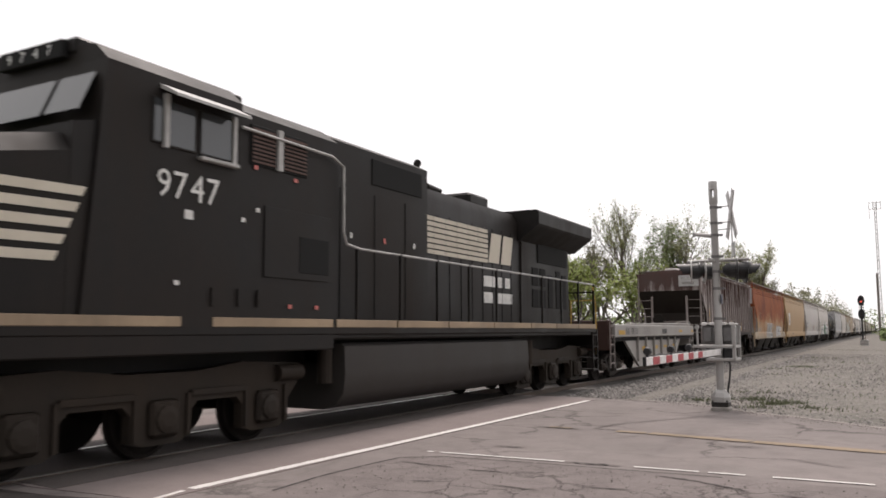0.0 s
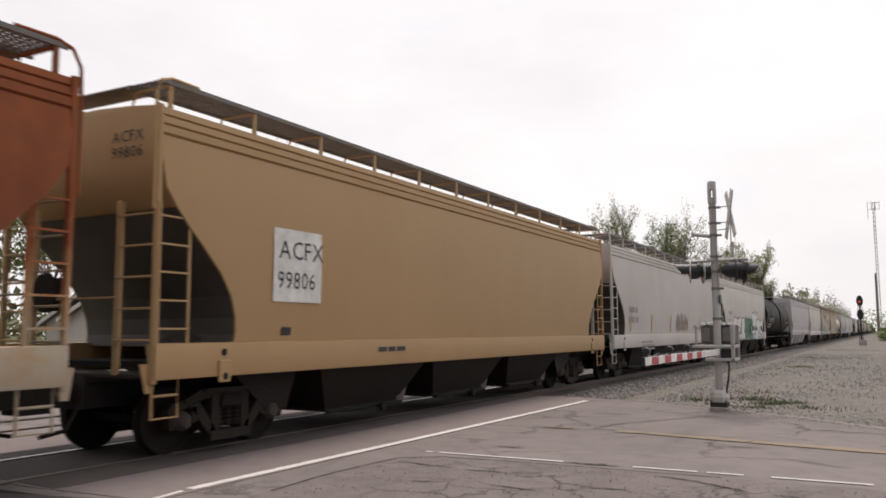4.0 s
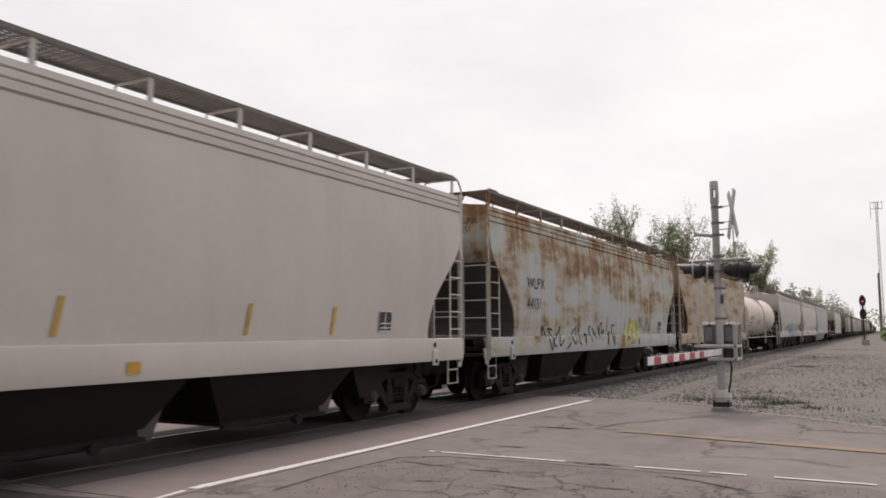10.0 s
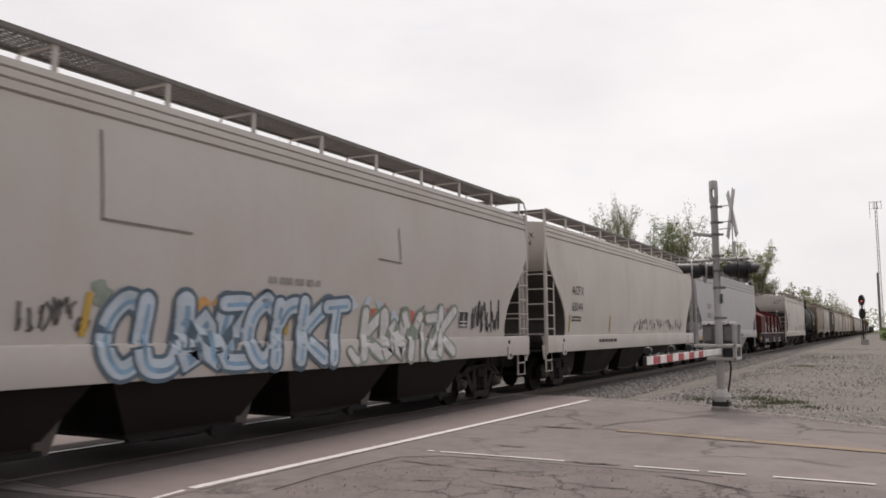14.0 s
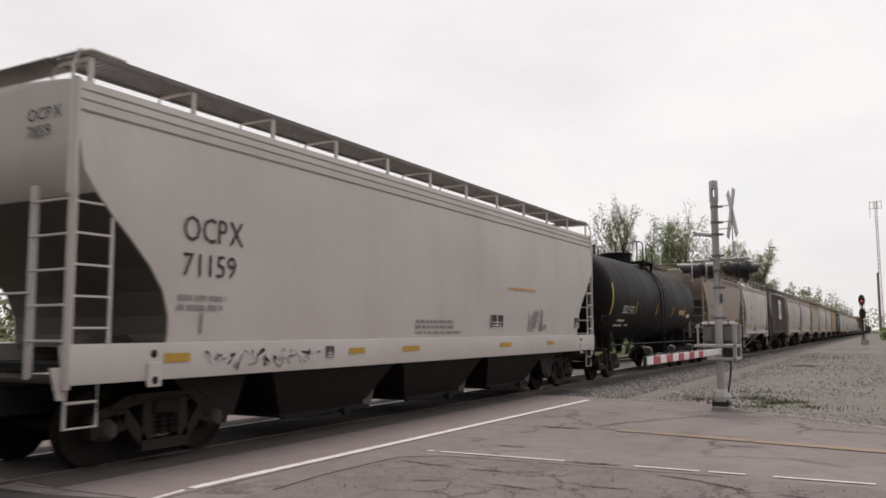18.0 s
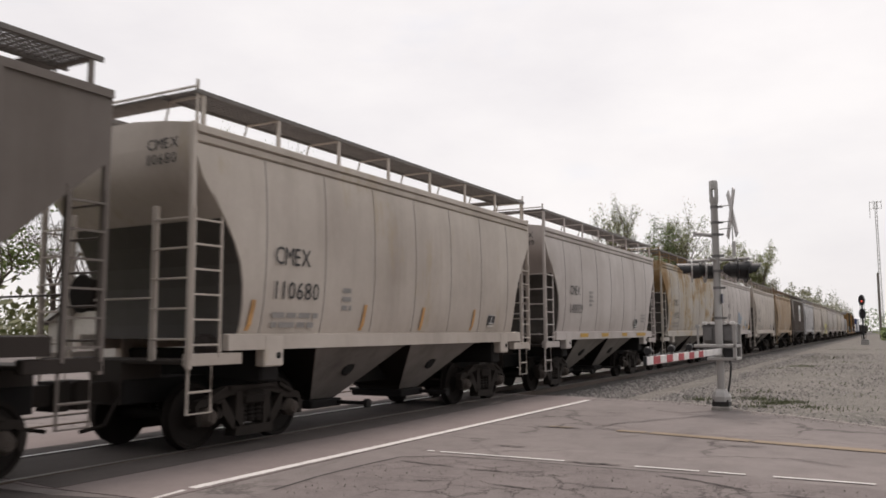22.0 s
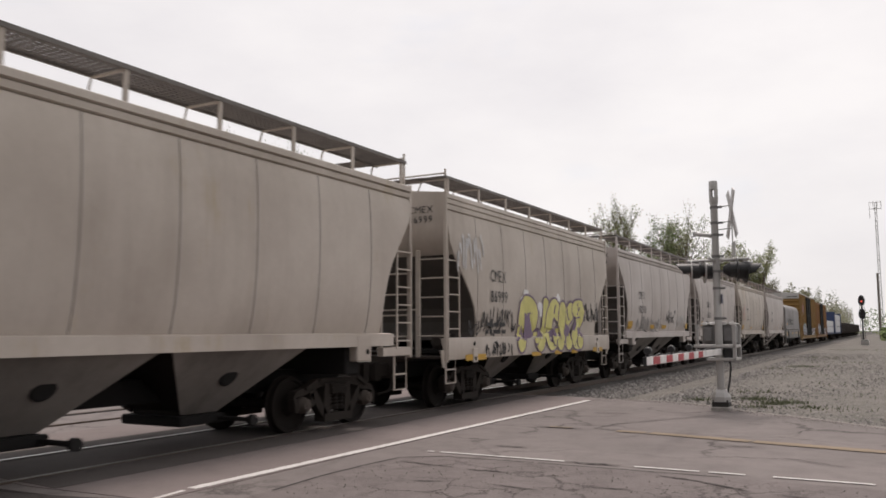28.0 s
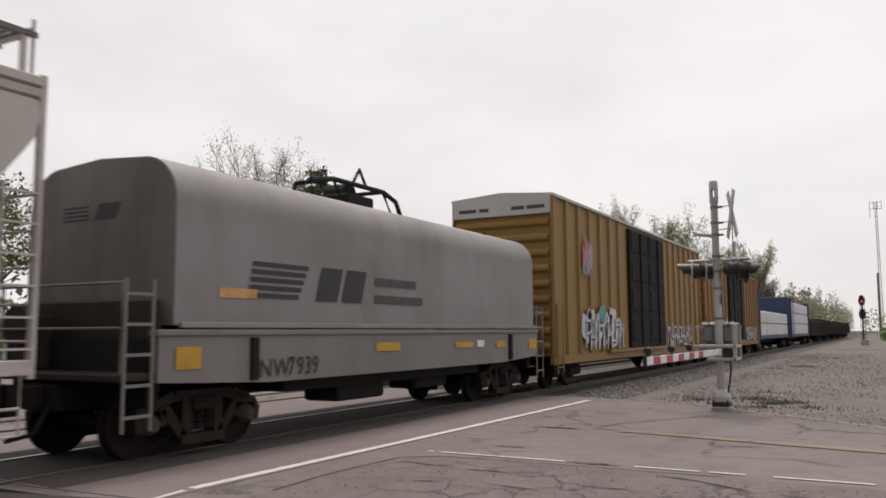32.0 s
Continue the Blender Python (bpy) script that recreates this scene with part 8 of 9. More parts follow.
def box_car(S, L, mat, door, label, art=False, top=5.50):
    car = new_car("box_car", S, label, "box car")
    part("body", make(box, -1.5, 1.5, 0.05, L - 0.05, 0.95, top - 0.12, 0.03), mat, car)
    bm = bmesh.new()
    along(bm, [(-1.58, top - 0.14), (1.58, top - 0.14), (1.58, top - 0.06), (0.0, top + 0.06), (-1.58, top - 0.06)], 0.0, L)
    part("roof", bm, mat if not art else P_WHITEROOF, car)
    n = 19
    for i in range(n + 1):
        y = 0.1 + (L - 0.2) * i / n
        if 0.36 < y / L < 0.64:
            continue
        for s in (1, -1):
            part("side_rib", shared(("boxrib", s, top), lambda bm: skin(bm, [[bm.verts.new((s * x, yy, z)) for yy, x in ((-0.10, 1.5), (-0.06, 1.575), (0.06, 1.575), (0.10, 1.5))] for z in (0.98, top - 0.15)])), mat, car, at=(0, y, 0))
    for e in (0, 1):
        y, d = (0.05, -1) if e == 0 else (L - 0.05, 1)
        for k in range(9):
            z = 1.2 + k * 0.43
            bm = bmesh.new()
            skin(bm, [[bm.verts.new((x, y + d * o, zz)) for o, zz in ((0, z - 0.13), (0.09, z - 0.04), (0.09, z + 0.04), (0, z + 0.13))] for x in (-1.42, 1.42)])
            part("end_corrugation", bm, mat, car)
        a, b = sorted((y, y + d * 0.10))
        part("end_band", make(box, -1.5, 1.5, a, b, top - 0.62, top - 0.15, 0.01), P_WHITEROOF if art else mat, car, "pale band above the car end")
        if art and e == 0:
            for xa, xb in ((-1.3, -0.75), (-0.65, -0.35), (0.35, 0.75), (0.82, 1.35)):
                part("band_text_bar", make(box, xa, xb, a - 0.006, a - 0.001, top - 0.47, top - 0.37), FADED_INK, car, "small print on the band, drawn as a bar")
        for s in (-1, 1):
            yy = 0.1 if e == 0 else L - 0.55
            bm = bmesh.new()
            ladder(bm, yy, yy + 0.45, s * 1.6, 0.5, 2.4, 6, 0.02)
            part("side_ladder", bm, mat, car)
    m = L / 2
    for s in (1, -1):
        for k, (a, b) in enumerate(((m - 2.45, m - 0.03), (m + 0.03, m + 2.45))):
            d = part("door", make(box, min(s * 1.5, s * 1.62), max(s * 1.5, s * 1.62), a, b, 1.05, top - 0.25, 0.02), door, car, "black corrugated plug door")
            for q in range(4):
                z = 1.3 + q * 1.05
                part("door_panel", make(box, min(s * 1.61, s * 1.65), max(s * 1.61, s * 1.65), a + 0.15, b - 0.15, z, z + 0.75, 0.02), door, d)
            part("door_bar", make(tube, [(s * 1.68, (a + b) / 2, 1.1), (s * 1.68, (a + b) / 2, top - 0.35)], 0.03, 6), door, d)
        part("door_track", make(box, min(s * 1.5, s * 1.66), max(s * 1.5, s * 1.66), m - 5, m + 2.6, 0.94, 1.04, 0.01), mat, car)
        part("side_sill", make(box, min(s * 1.4, s * 1.53), max(s * 1.4, s * 1.53), 0.05, L - 0.05, 0.72, 0.97, 0.02), mat, car)
    part("centre_sill", make(box, -0.33, 0.33, 0.02, L - 0.02, 0.66, 1.0, 0.02), SOOT, car)
    couple(car, L)
    for y in (2.2, L - 2.2):
        add_truck(car, y, S)
    side = lambda z: 1.585
    rng = random.Random(int(S))
    for i in range(7):
        part("colour_cloud", make(blob, 2.6 + i * 0.52, 1.55 + 0.35 * rng.random(), 0.42, 0.5, side, rng, 0.008, wob=0.5), (GLB, GP, GLB, GT)[i % 4], car, "sprayed pale blue colour behind the graffiti")
    graffiti(2.5, 6.3, 1.05, 2.15, GP, GB, (), 9, 51 if art else 52, style="thin")(car, side, L)
    scrawl(2.4, 6.4, 1.0, 2.0, GV, 14, 0.05, 13)(car, side, L)
    graffiti(12.6, 17.2, 1.0, 1.95, GP, GB, (), 11, 55, style="thin")(car, side, L)
    scrawl(12.4, 17.4, 1.0, 1.8, GV, 14, 0.05, 17)(car, side, L)
    if art:
        scrawl(2.3, 3.2, 3.5, 4.6, GR, 6, 0.10, 3)(car, side, L)
        scrawl(2.4, 3.2, 3.3, 4.4, GBL, 5, 0.10, 8)(car, side, L)


def lumber_flat(S, L, full):
    car = new_car("bulkhead_flat_car", S, "blue bulkhead flat car loaded with white-wrapped lumber", "flat car")
    part("deck", make(box, -1.45, 1.45, 0.3, L - 0.3, 1.0, 1.22, 0.02), P_BLUE, car)
    for y in (0.2, L - 0.5):
        part("bulkhead", make(box, -1.5, 1.5, y, y + 0.3, 1.2, 4.65, 0.04), P_BLUE, car, "tall blue end bulkhead")
    h = 4.35 if full else 3.1
    n = 5
    for i in range(n):
        a, b = 0.8 + (L - 1.6) * i / n, 0.8 + (L - 1.6) * (i + 1) / n - 0.08
        if full and i == 0:
            continue
        for k in range(3 if full else 2):
            z0 = 1.24 + (h - 1.24) * k / (3 if full else 2)
            z1 = 1.24 + (h - 1.24) * (k + 1) / (3 if full else 2) - 0.05
            part("lumber_pack", make(box, -1.38, 1.38, a, b, z0, z1, 0.05), P_WRAP, car, "white plastic-wrapped lumber pack")
    part("centre_sill", make(box, -0.33, 0.33, 0.02, L - 0.02, 0.66, 1.0, 0.02), SOOT, car)
    couple(car, L)
    for y in (2.0, L - 2.0):
        add_truck(car, y, S)


def gondola(S, L, mat, label, h=2.75):
    car = new_car("gondola", S, label, "gondola")
    for s in (-1, 1):
        part("side", make(box, min(s * 1.46, s * 1.52), max(s * 1.46, s * 1.52), 0.1, L - 0.1, 0.95, h, 0.01), mat, car)
        for i in range(12):
            y = 0.4 + (L - 0.8) * i / 11
            part("side_stake", shared(("stake", s, h), lambda bm: box(bm, min(s * 1.5, s * 1.6), max(s * 1.5, s * 1.6), -0.06, 0.06, 0.95, h - 0.05, 0.01)), mat, car, at=(0, y, 0))
    for y in (0.1, L - 0.18):
        part("end_wall", make(box, -1.5, 1.5, y, y + 0.08, 0.95, h, 0.01), mat, car)
    part("floor", make(box, -1.46, 1.46, 0.1, L - 0.1, 0.95, 1.1), SOOT, car)
    couple(car, L)
    for y in (1.9, L - 1.9):
        add_truck(car, y, S)


box_car(586.55, 19.55, P_MUSTARD, SOOT, "mustard-yellow high box car with black doors and graffiti", True)
box_car(607.2, 18.6, P_BROWNBOX, SOOT, "orange-brown high box car with black doors", False, 5.2)
lumber_flat(626.9, 19.6, False)
lumber_flat(648.0, 19.6, True)
for i in range(6):
    gondola(669.2 + i * 17.2, 16.0, P_GON, "low rust-black gondola near the end of the train", 2.75 + 0.35 * (i % 2))
# ---- locomotive ----
P_LOCO = paint("locomotive_black", (0.0085, 0.0078, 0.0080), (0.030, 0.023, 0.019), 0.75, rough=0.45, spec=0.2)
P_LOCO_UNDER = paint("locomotive_running_gear", (0.022, 0.018, 0.015), (0.050, 0.038, 0.029), 0.8, spec=0.15)
P_STRIPE = paint("dirty_tan_stripe", (0.40, 0.30, 0.20), (0.10, 0.075, 0.055), 0.9, 0.3, (0.16, 0.085, 0.04))
P_CREAM = paint("cream_stripe", (0.62, 0.57, 0.48), (0.34, 0.29, 0.23), 0.45)
P_LOUVRE = plain("louvre_brown", (0.085, 0.045, 0.035), 0.7)
P_SCREEN = plain("intake_screen", (0.002, 0.002, 0.0022), 0.9)
P_GLASS = glass_mat("cab_glass", (0.045, 0.05, 0.055), 0.08)
# sunlight on edges and rails, put into a pale grey colour
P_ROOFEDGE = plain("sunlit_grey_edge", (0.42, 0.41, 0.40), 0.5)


def loco_side_frame(bm):
    """Heavy cast side frame with a pedestal round each axle box."""
    outline = [(-2.75, 1.16), (-2.75, 0.86)]
    for a in (-2.0, 0.0, 2.0):
        outline += [(a - 0.62, 0.72), (a - 0.50, 0.60), (a - 0.50, 0.26), (a - 0.30, 0.20), (a + 0.30, 0.20), (a + 0.46, 0.28), (a + 0.50, 0.60), (a + 0.62, 0.72)]
    outline += [(2.75, 0.86), (2.75, 1.16), (1.5, 1.22), (0.6, 1.12), (-0.6, 1.12), (-1.5, 1.22)]
    plate(bm, outline, 0.98, 1.14)


def axle_box(bm):
    box(bm, 1.13, 1.24, -0.24, 0.24, 0.30, 0.78, 0.05)
    disc(bm, (1.22, 0, 0.533), "x", 0.2, 0.08, 10, [(0, 0.19), (0.05, 0.18), (0.07, 0.10)])


def loco_truck(car, y):
    t = part("truck", make(box, -0.98, 0.98, -2.6, 2.6, 0.78, 1.12, 0.04), P_LOCO_UNDER, car, "three-axle cast truck", (0, y, 0))
    for turn in (0, 180):
        at = pose(0, 0, 0, 0, 0, turn)
        part("side_frame", shared("loco_side_frame", loco_side_frame), P_LOCO_UNDER, t, at=at)
        for a in (-2.0, 0.0, 2.0):
            part("axle_box", shared("axle_box", axle_box), P_LOCO_UNDER, t, at=at @ Matrix.Translation((0, a, 0)))
            for k in (-0.44, 0.44):
                part("pedestal_rib", shared("pedestal_rib", lambda bm: bar(bm, (0, 0.30), (0, 0.82), 0.07, 1.12, 1.18)), P_LOCO_UNDER, t, at=at @ Matrix.Translation((0, a + k, 0)))
        for a in (-1.0, 1.0):
            part("brake_lever", shared("brake_lever", lambda bm: bar(bm, (-0.5, 0.84), (0.5, 0.84), 0.08, 1.12, 1.19)), P_LOCO_UNDER, t, at=at @ Matrix.Translation((0, a, 0)))
        for a in (-2.55, 2.5):
            part("brake_cylinder", shared("brake_cylinder", lambda bm: tube(bm, [(1.15, -0.28, 1.02), (1.15, 0.28, 1.02)], 0.13, 12), 40), P_LOCO_UNDER, t, at=at @ Matrix.Translation((0, a, 0)))
    return t


def locomotive():
    S, L = 2.3, 22.2
    car = new_car("locomotive", S, "black diesel freight locomotive with cream stripes and side walkway", "locomotive")
    # frame and deck
    bm = bmesh.new()
    box(bm, -1.5, 1.5, 0.5, 21.9, 1.52, 1.70, 0.03)
    box(bm, -0.6, 0.6, 0.3, 22.0, 1.0, 1.55, 0.03)
    part("frame", bm, P_LOCO, car)
    for s in (-1, 1):
        for a, b in ((0.6, 5.2), (5.75, 8.45), (8.55, 10.4), (10.45, 12.4), (12.45, 14.6), (14.65, 16.8), (16.85, 18.6), (18.65, 20.4), (20.45, 22.0)):
            part("sill_stripe", make(box, min(s * 1.5, s * 1.56), max(s * 1.5, s * 1.56), a, b, 1.72, 1.85, 0.008), P_STRIPE, car, "worn dirty tan stripe along the frame")
        part("deck_edge", make(box, min(s * 1.40, s * 1.55), max(s * 1.40, s * 1.55), 0.5, 22.05, 1.60, 1.74, 0.02), P_LOCO, car)
        part("skirt", make(box, min(s * 1.42, s * 1.54), max(s * 1.42, s * 1.54), 2.3, 8.5, 1.36, 1.62, 0.02), P_LOCO, car)
    # cab and full-width housing
    bm = bmesh.new()
    sec = [(-1.55, 1.7), (-1.55, 4.90), (-1.32, 5.12), (0, 5.22), (1.32, 5.12), (1.55, 4.90), (1.55, 1.7)]
    loops = []
    for y, k in ((3.95, 0), (6.25, 0)):
        loops.append([bm.verts.new((x, y - (0.25 if z < 4.2 and y < 4 else 0.0), z)) for x, z in sec])
    skin(bm, loops)
    cab = part("cab", bm, P_LOCO, car, "wide black driver's cab")
    bm = bmesh.new()
    along(bm, [(-1.54, 1.7), (-1.54, 4.80), (-1.2, 5.04), (0, 5.10), (1.2, 5.04), (1.54, 4.80), (1.54, 1.7)], 6.25, 8.55)
    part("equipment_housing", bm, P_LOCO, car)
    for s in (1, -1):
        x = lambda o: s * (1.55 + o)
        for a, b, z0, z1 in ((4.62, 4.80, 4.02, 4.62), (4.86, 5.36, 4.0, 4.62), (5.42, 6.04, 4.0, 4.62)):
            f = part("cab_window", make(box, min(x(-0.03), x(0.02)), max(x(-0.03), x(0.02)), a, b, z0, z1, 0.01), P_LOCO, cab)
            part("pane", make(box, min(x(0.021), x(0.024)), max(x(0.021), x(0.024)), a + 0.03, b - 0.03, z0 + 0.03, z1 - 0.03), P_GLASS, f, "dark side window glass")
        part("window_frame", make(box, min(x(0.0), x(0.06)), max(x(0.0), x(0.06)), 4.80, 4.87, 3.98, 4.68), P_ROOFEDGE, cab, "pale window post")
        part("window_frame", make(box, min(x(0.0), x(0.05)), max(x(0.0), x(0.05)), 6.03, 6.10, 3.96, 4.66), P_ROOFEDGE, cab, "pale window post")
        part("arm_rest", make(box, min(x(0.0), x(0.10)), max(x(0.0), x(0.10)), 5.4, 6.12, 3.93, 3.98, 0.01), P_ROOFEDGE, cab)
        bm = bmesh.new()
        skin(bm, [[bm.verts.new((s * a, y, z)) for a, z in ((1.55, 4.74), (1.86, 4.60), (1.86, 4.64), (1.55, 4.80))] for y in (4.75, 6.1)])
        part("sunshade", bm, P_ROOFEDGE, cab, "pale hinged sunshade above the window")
        for a, b in ((6.42, 6.98), (7.12, 7.72)):
            v = part("louvre", make(box, min(x(-0.02), x(0.015)), max(x(-0.02), x(0.015)), a, b, 4.06, 4.66, 0.01), P_SCREEN, car, "brown louvred vent")
            for q in range(9):
                z = 4.10 + q * 0.06
                part("slat", make(box, min(x(0.01), x(0.03)), max(x(0.01), x(0.03)), a + 0.03, b - 0.03, z, z + 0.03), P_LOUVRE, v)
        part("vent_post", make(box, min(x(0.0), x(0.05)), max(x(0.0), x(0.05)), 6.99, 7.10, 4.06, 4.68), P_ROOFEDGE, car)
        part("vent_screen", make(box, min(x(0.0), x(0.02)), max(x(0.0), x(0.02)), 7.55, 8.30, 2.55, 3.12, 0.01), P_SCREEN, car, "square black air intake screen")
        part("door_panel", make(box, min(x(0.0), x(0.012)), max(x(0.0), x(0.012)), 6.75, 8.35, 2.45, 3.5, 0.006), P_LOCO, car)
        for y in (5.7, 6.2, 6.6):
            part("hinge", make(box, min(x(0.0), x(0.03)), max(x(0.0), x(0.03)), y, y + 0.05, 2.0, 2.25, 0.005), P_LOCO, car)
        for y, z, m in ((6.25, 3.2, CHALK), (6.55, 3.38, CHALK), (5.05, 2.25, CHALK), (7.3, 2.0, GR), (7.95, 2.0, GR), (6.5, 4.0, GR), (7.4, 3.95, GR)):
            part("decal", make(box, min(x(0.013), x(0.016)), max(x(0.013), x(0.016)), y, y + 0.08, z, z + 0.06), m, car, "tiny warning decal")
    # windshield, number board, nose
    bm = bmesh.new()
    for a, b in ((-1.42, -0.78), (-0.70, 0.70), (0.78, 1.42)):
        quad(bm, (a, 3.68, 4.24), (b, 3.68, 4.24), (b, 3.90, 4.74), (a, 3.90, 4.74))
    part("windshield", bm, P_GLASS, cab, "dark raked windshield panes")
    bm = bmesh.new()
    skin(bm, [[bm.verts.new(p) for p in ((x, 3.55, 1.7), (x, 3.95, 1.7), (x, 3.95, 4.15), (x, 3.55, 4.05))] for x in (-1.5, 1.5)])
    part("cab_front", bm, P_LOCO, car)
    part("number_board", make(box, -0.40, 0.84, 3.84, 3.94, 5.0, 5.23, 0.01), P_SCREEN, cab, "number board above the windshield")
    bm = bmesh.new()
    for ch, x in zip("9747", (-0.22, 0.04, 0.30, 0.56)):
        vs, fs, lo, hi = GLYPHS[ch]
        vv = [bm.verts.new((x + (v[0] - lo) * 0.22, 3.832, 5.05 + v[1] * 0.19)) for v in vs]
        for f in fs:
            bm.faces.new([vv[i] for i in f])
    part("number_board_digits", bm, CHALK, cab)
    bm = bmesh.new()
    skin(bm, [[bm.verts.new(p) for p in pts] for pts in (
        [(-1.15, 0.9, 1.7), (1.15, 0.9, 1.7), (1.15, 0.9, 3.2), (0.95, 0.95, 3.42), (-0.95, 0.95, 3.42), (-1.15, 0.9, 3.2)],
        [(-1.5, 3.6, 1.7), (1.5, 3.6, 1.7), (1.5, 3.6, 3.72), (1.3, 3.6, 3.95), (-1.3, 3.6, 3.95), (-1.5, 3.6, 3.72)])])
    nose = part("nose", bm, P_LOCO, car, "sloping short nose")
    for k in range(5):
        z = 2.44 + k * 0.19
        for s in (1, -1):
            bm = bmesh.new()
            y1 = 3.42 + k * 0.075
            xa = lambda y: 1.15 + 0.35 * (y - 0.9) / 2.7
            skin(bm, [[bm.verts.new((s * (xa(yy) + o), yy, zz)) for yy, zz in ((1.0, z), (y1 - 0.02, z), (y1 + 0.03, z + 0.11), (1.0, z + 0.11))] for o in (0.005, 0.012)])
            part("nose_stripe", bm, P_CREAM, nose, "cream speed stripe")
    part("front_housing", make(box, -0.75, 1.0, 3.92, 4.9, 5.04, 5.27, 0.04), P_LOCO, cab, "raised housing behind the number board")
    # hoods
    part("blower_housing", make(along, [(-1.12, 1.7), (-1.12, 5.02), (-0.9, 5.14), (0.9, 5.14), (1.12, 5.02), (1.12, 1.7)], 8.55, 12.3), P_LOCO, car)
    bm = bmesh.new()
    sec = [(-0.93, 1.7), (-0.93, 4.52), (-0.80, 4.76), (-0.4, 4.86), (0.4, 4.86), (0.80, 4.76), (0.93, 4.52), (0.93, 1.7)]
    along(bm, sec, 12.3, 17.6)
    part("engine_hood", bm, P_LOCO, car, smooth=30)
    bm = bmesh.new()
    along(bm, [(-0.98, 1.7), (-0.98, 4.5), (0.98, 4.5), (0.98, 1.7)], 17.6, 21.2)
    part("radiator_hood", bm, P_LOCO, car)
    bm = bmesh.new()
    sec = [(-0.98, 4.05), (-1.5, 4.42), (-1.56, 4.48), (-1.56, 4.80), (-1.48, 4.86), (1.48, 4.86), (1.56, 4.80), (1.56, 4.48), (1.5, 4.42), (0.98, 4.05)]
    along(bm, sec, 17.45, 21.8)
    part("radiator_wing", bm, P_LOCO, car, "overhanging radiator wing")
    for s in (1, -1):
        x = lambda o: s * (0.98 + o)
        part("radiator_screen", make(box, min(x(0.0), x(0.03)), max(x(0.0), x(0.03)), 18.7, 21.0, 3.55, 4.08, 0.01), P_SCREEN, car, "black radiator screen")
        for y, z, w, h in ((18.3, 2.9, 0.42, 0.5), (18.85, 2.9, 0.42, 0.5), (18.3, 2.3, 0.42, 0.5), (18.85, 2.3, 0.42, 0.5), (19.5, 2.3, 0.35, 0.95), (20.1, 2.3, 0.35, 1.1), (20.6, 2.3, 0.35, 1.0)):
            part("hood_door", make(box, min(x(0.0), x(0.02)), max(x(0.0), x(0.02)), y, y + w, z, z + h, 0.01), P_SCREEN, car)
        x2 = lambda o: s * (1.12 + o)
        part("intake_screen", make(box, min(x2(0.0), x2(0.02)), max(x2(0.0), x2(0.02)), 10.2, 12.05, 4.40, 4.90, 0.01), P_SCREEN, car, "black roof-edge intake screen")
        for y in (9.2, 10.3, 11.4):
            part("door_seam", make(box, min(x2(0.0), x2(0.012)), max(x2(0.0), x2(0.012)), y, y + 0.02, 1.9, 4.2), P_SCREEN, car)
            part("decal", make(box, min(x2(0.013), x2(0.016)), max(x2(0.013), x2(0.016)), y + 0.3, y + 0.37, 3.32, 3.42), CHALK if y != 10.3 else GR, car, "tiny warning decal")
        x3 = lambda o: s * (0.93 + o)
        for i in range(9):
            y = 12.5 + i * 0.56
            part("door_seam", make(box, min(x3(0.0), x3(0.012)), max(x3(0.0), x3(0.012)), y, y + 0.018, 1.9, 4.2), P_SCREEN, car)
        for k in range(7):
            for q in range(6):
                a = 12.34 + q * 0.545
                part("emblem_stripe", make(box, min(x3(0.013), x3(0.016)), max(x3(0.013), x3(0.016)), a, a + 0.53, 3.32 + k * 0.122, 3.41 + k * 0.122), P_CREAM, car, "cream emblem stripe")
        bm = bmesh.new()
        sd = lambda z: 0.93
        for a in (15.62, 16.34):
            quad(bm, *[(0.95, a + dy, z) for dy, z in ((0, 3.34), (0.60, 3.34), (0.78, 4.08), (0.18, 4.08))])
        if s > 0:
            part("emblem", bm, P_CREAM, car, "bold slanted cream emblem shapes")
            bm = bmesh.new()
            lines(bm, 15.36, 2.74, 1.75, 1, 0.26, sd, 5)
            lines(bm, 15.36, 2.34, 2.1, 1, 0.26, sd, 7)
            part("name_bar", bm, CHALK, car, "company name drawn as plain white bars")
        else:
            bm.free()
    bm = bmesh.new()
    letters(bm, "9747", 4.73, 3.36, 0.36, lambda z: 1.55, 0.12)
    part("road_number", bm, CHALK, car, "white road number on the cab side")
    bm = bmesh.new()
    lines(bm, 5.2, 3.12, 0.2, 1, 0.12, lambda z: 1.55)
    part("small_bars", bm, CHALK, car)
    # roof fittings
    bm = bmesh.new()
    box(bm, -0.5, 0.5, 15.5, 16.6, 4.82, 5.12, 0.06)
    part("exhaust_hood", bm, P_LOCO, car)
    bm = bmesh.new()
    for o in (-0.25, 0, 0.25):
        tube(bm, [(o, 13.5 + abs(o), 5.0), (o, 14.2 + abs(o), 5.0)], 0.09, 10, 0.05)
    part("air_horn", bm, P_LOCO, car)
    for y, x, r in ((4.6, 0.9, 0.16), (5.1, 0.5, 0.2), (5.7, 0.9, 0.14), (6.6, 0.8, 0.22), (7.4, 0.5, 0.2)):
        part("roof_box", make(box, x - r, x + r, y - r, y + r, 5.02, 5.24, 0.03), P_LOCO, car)
    part("lifting_eye", make(disc, (0.9, 12.25, 5.2), "y", 0.09, 0.03, 12, [(0, 0.09), (0.03, 0.09)]), P_LOCO, car)
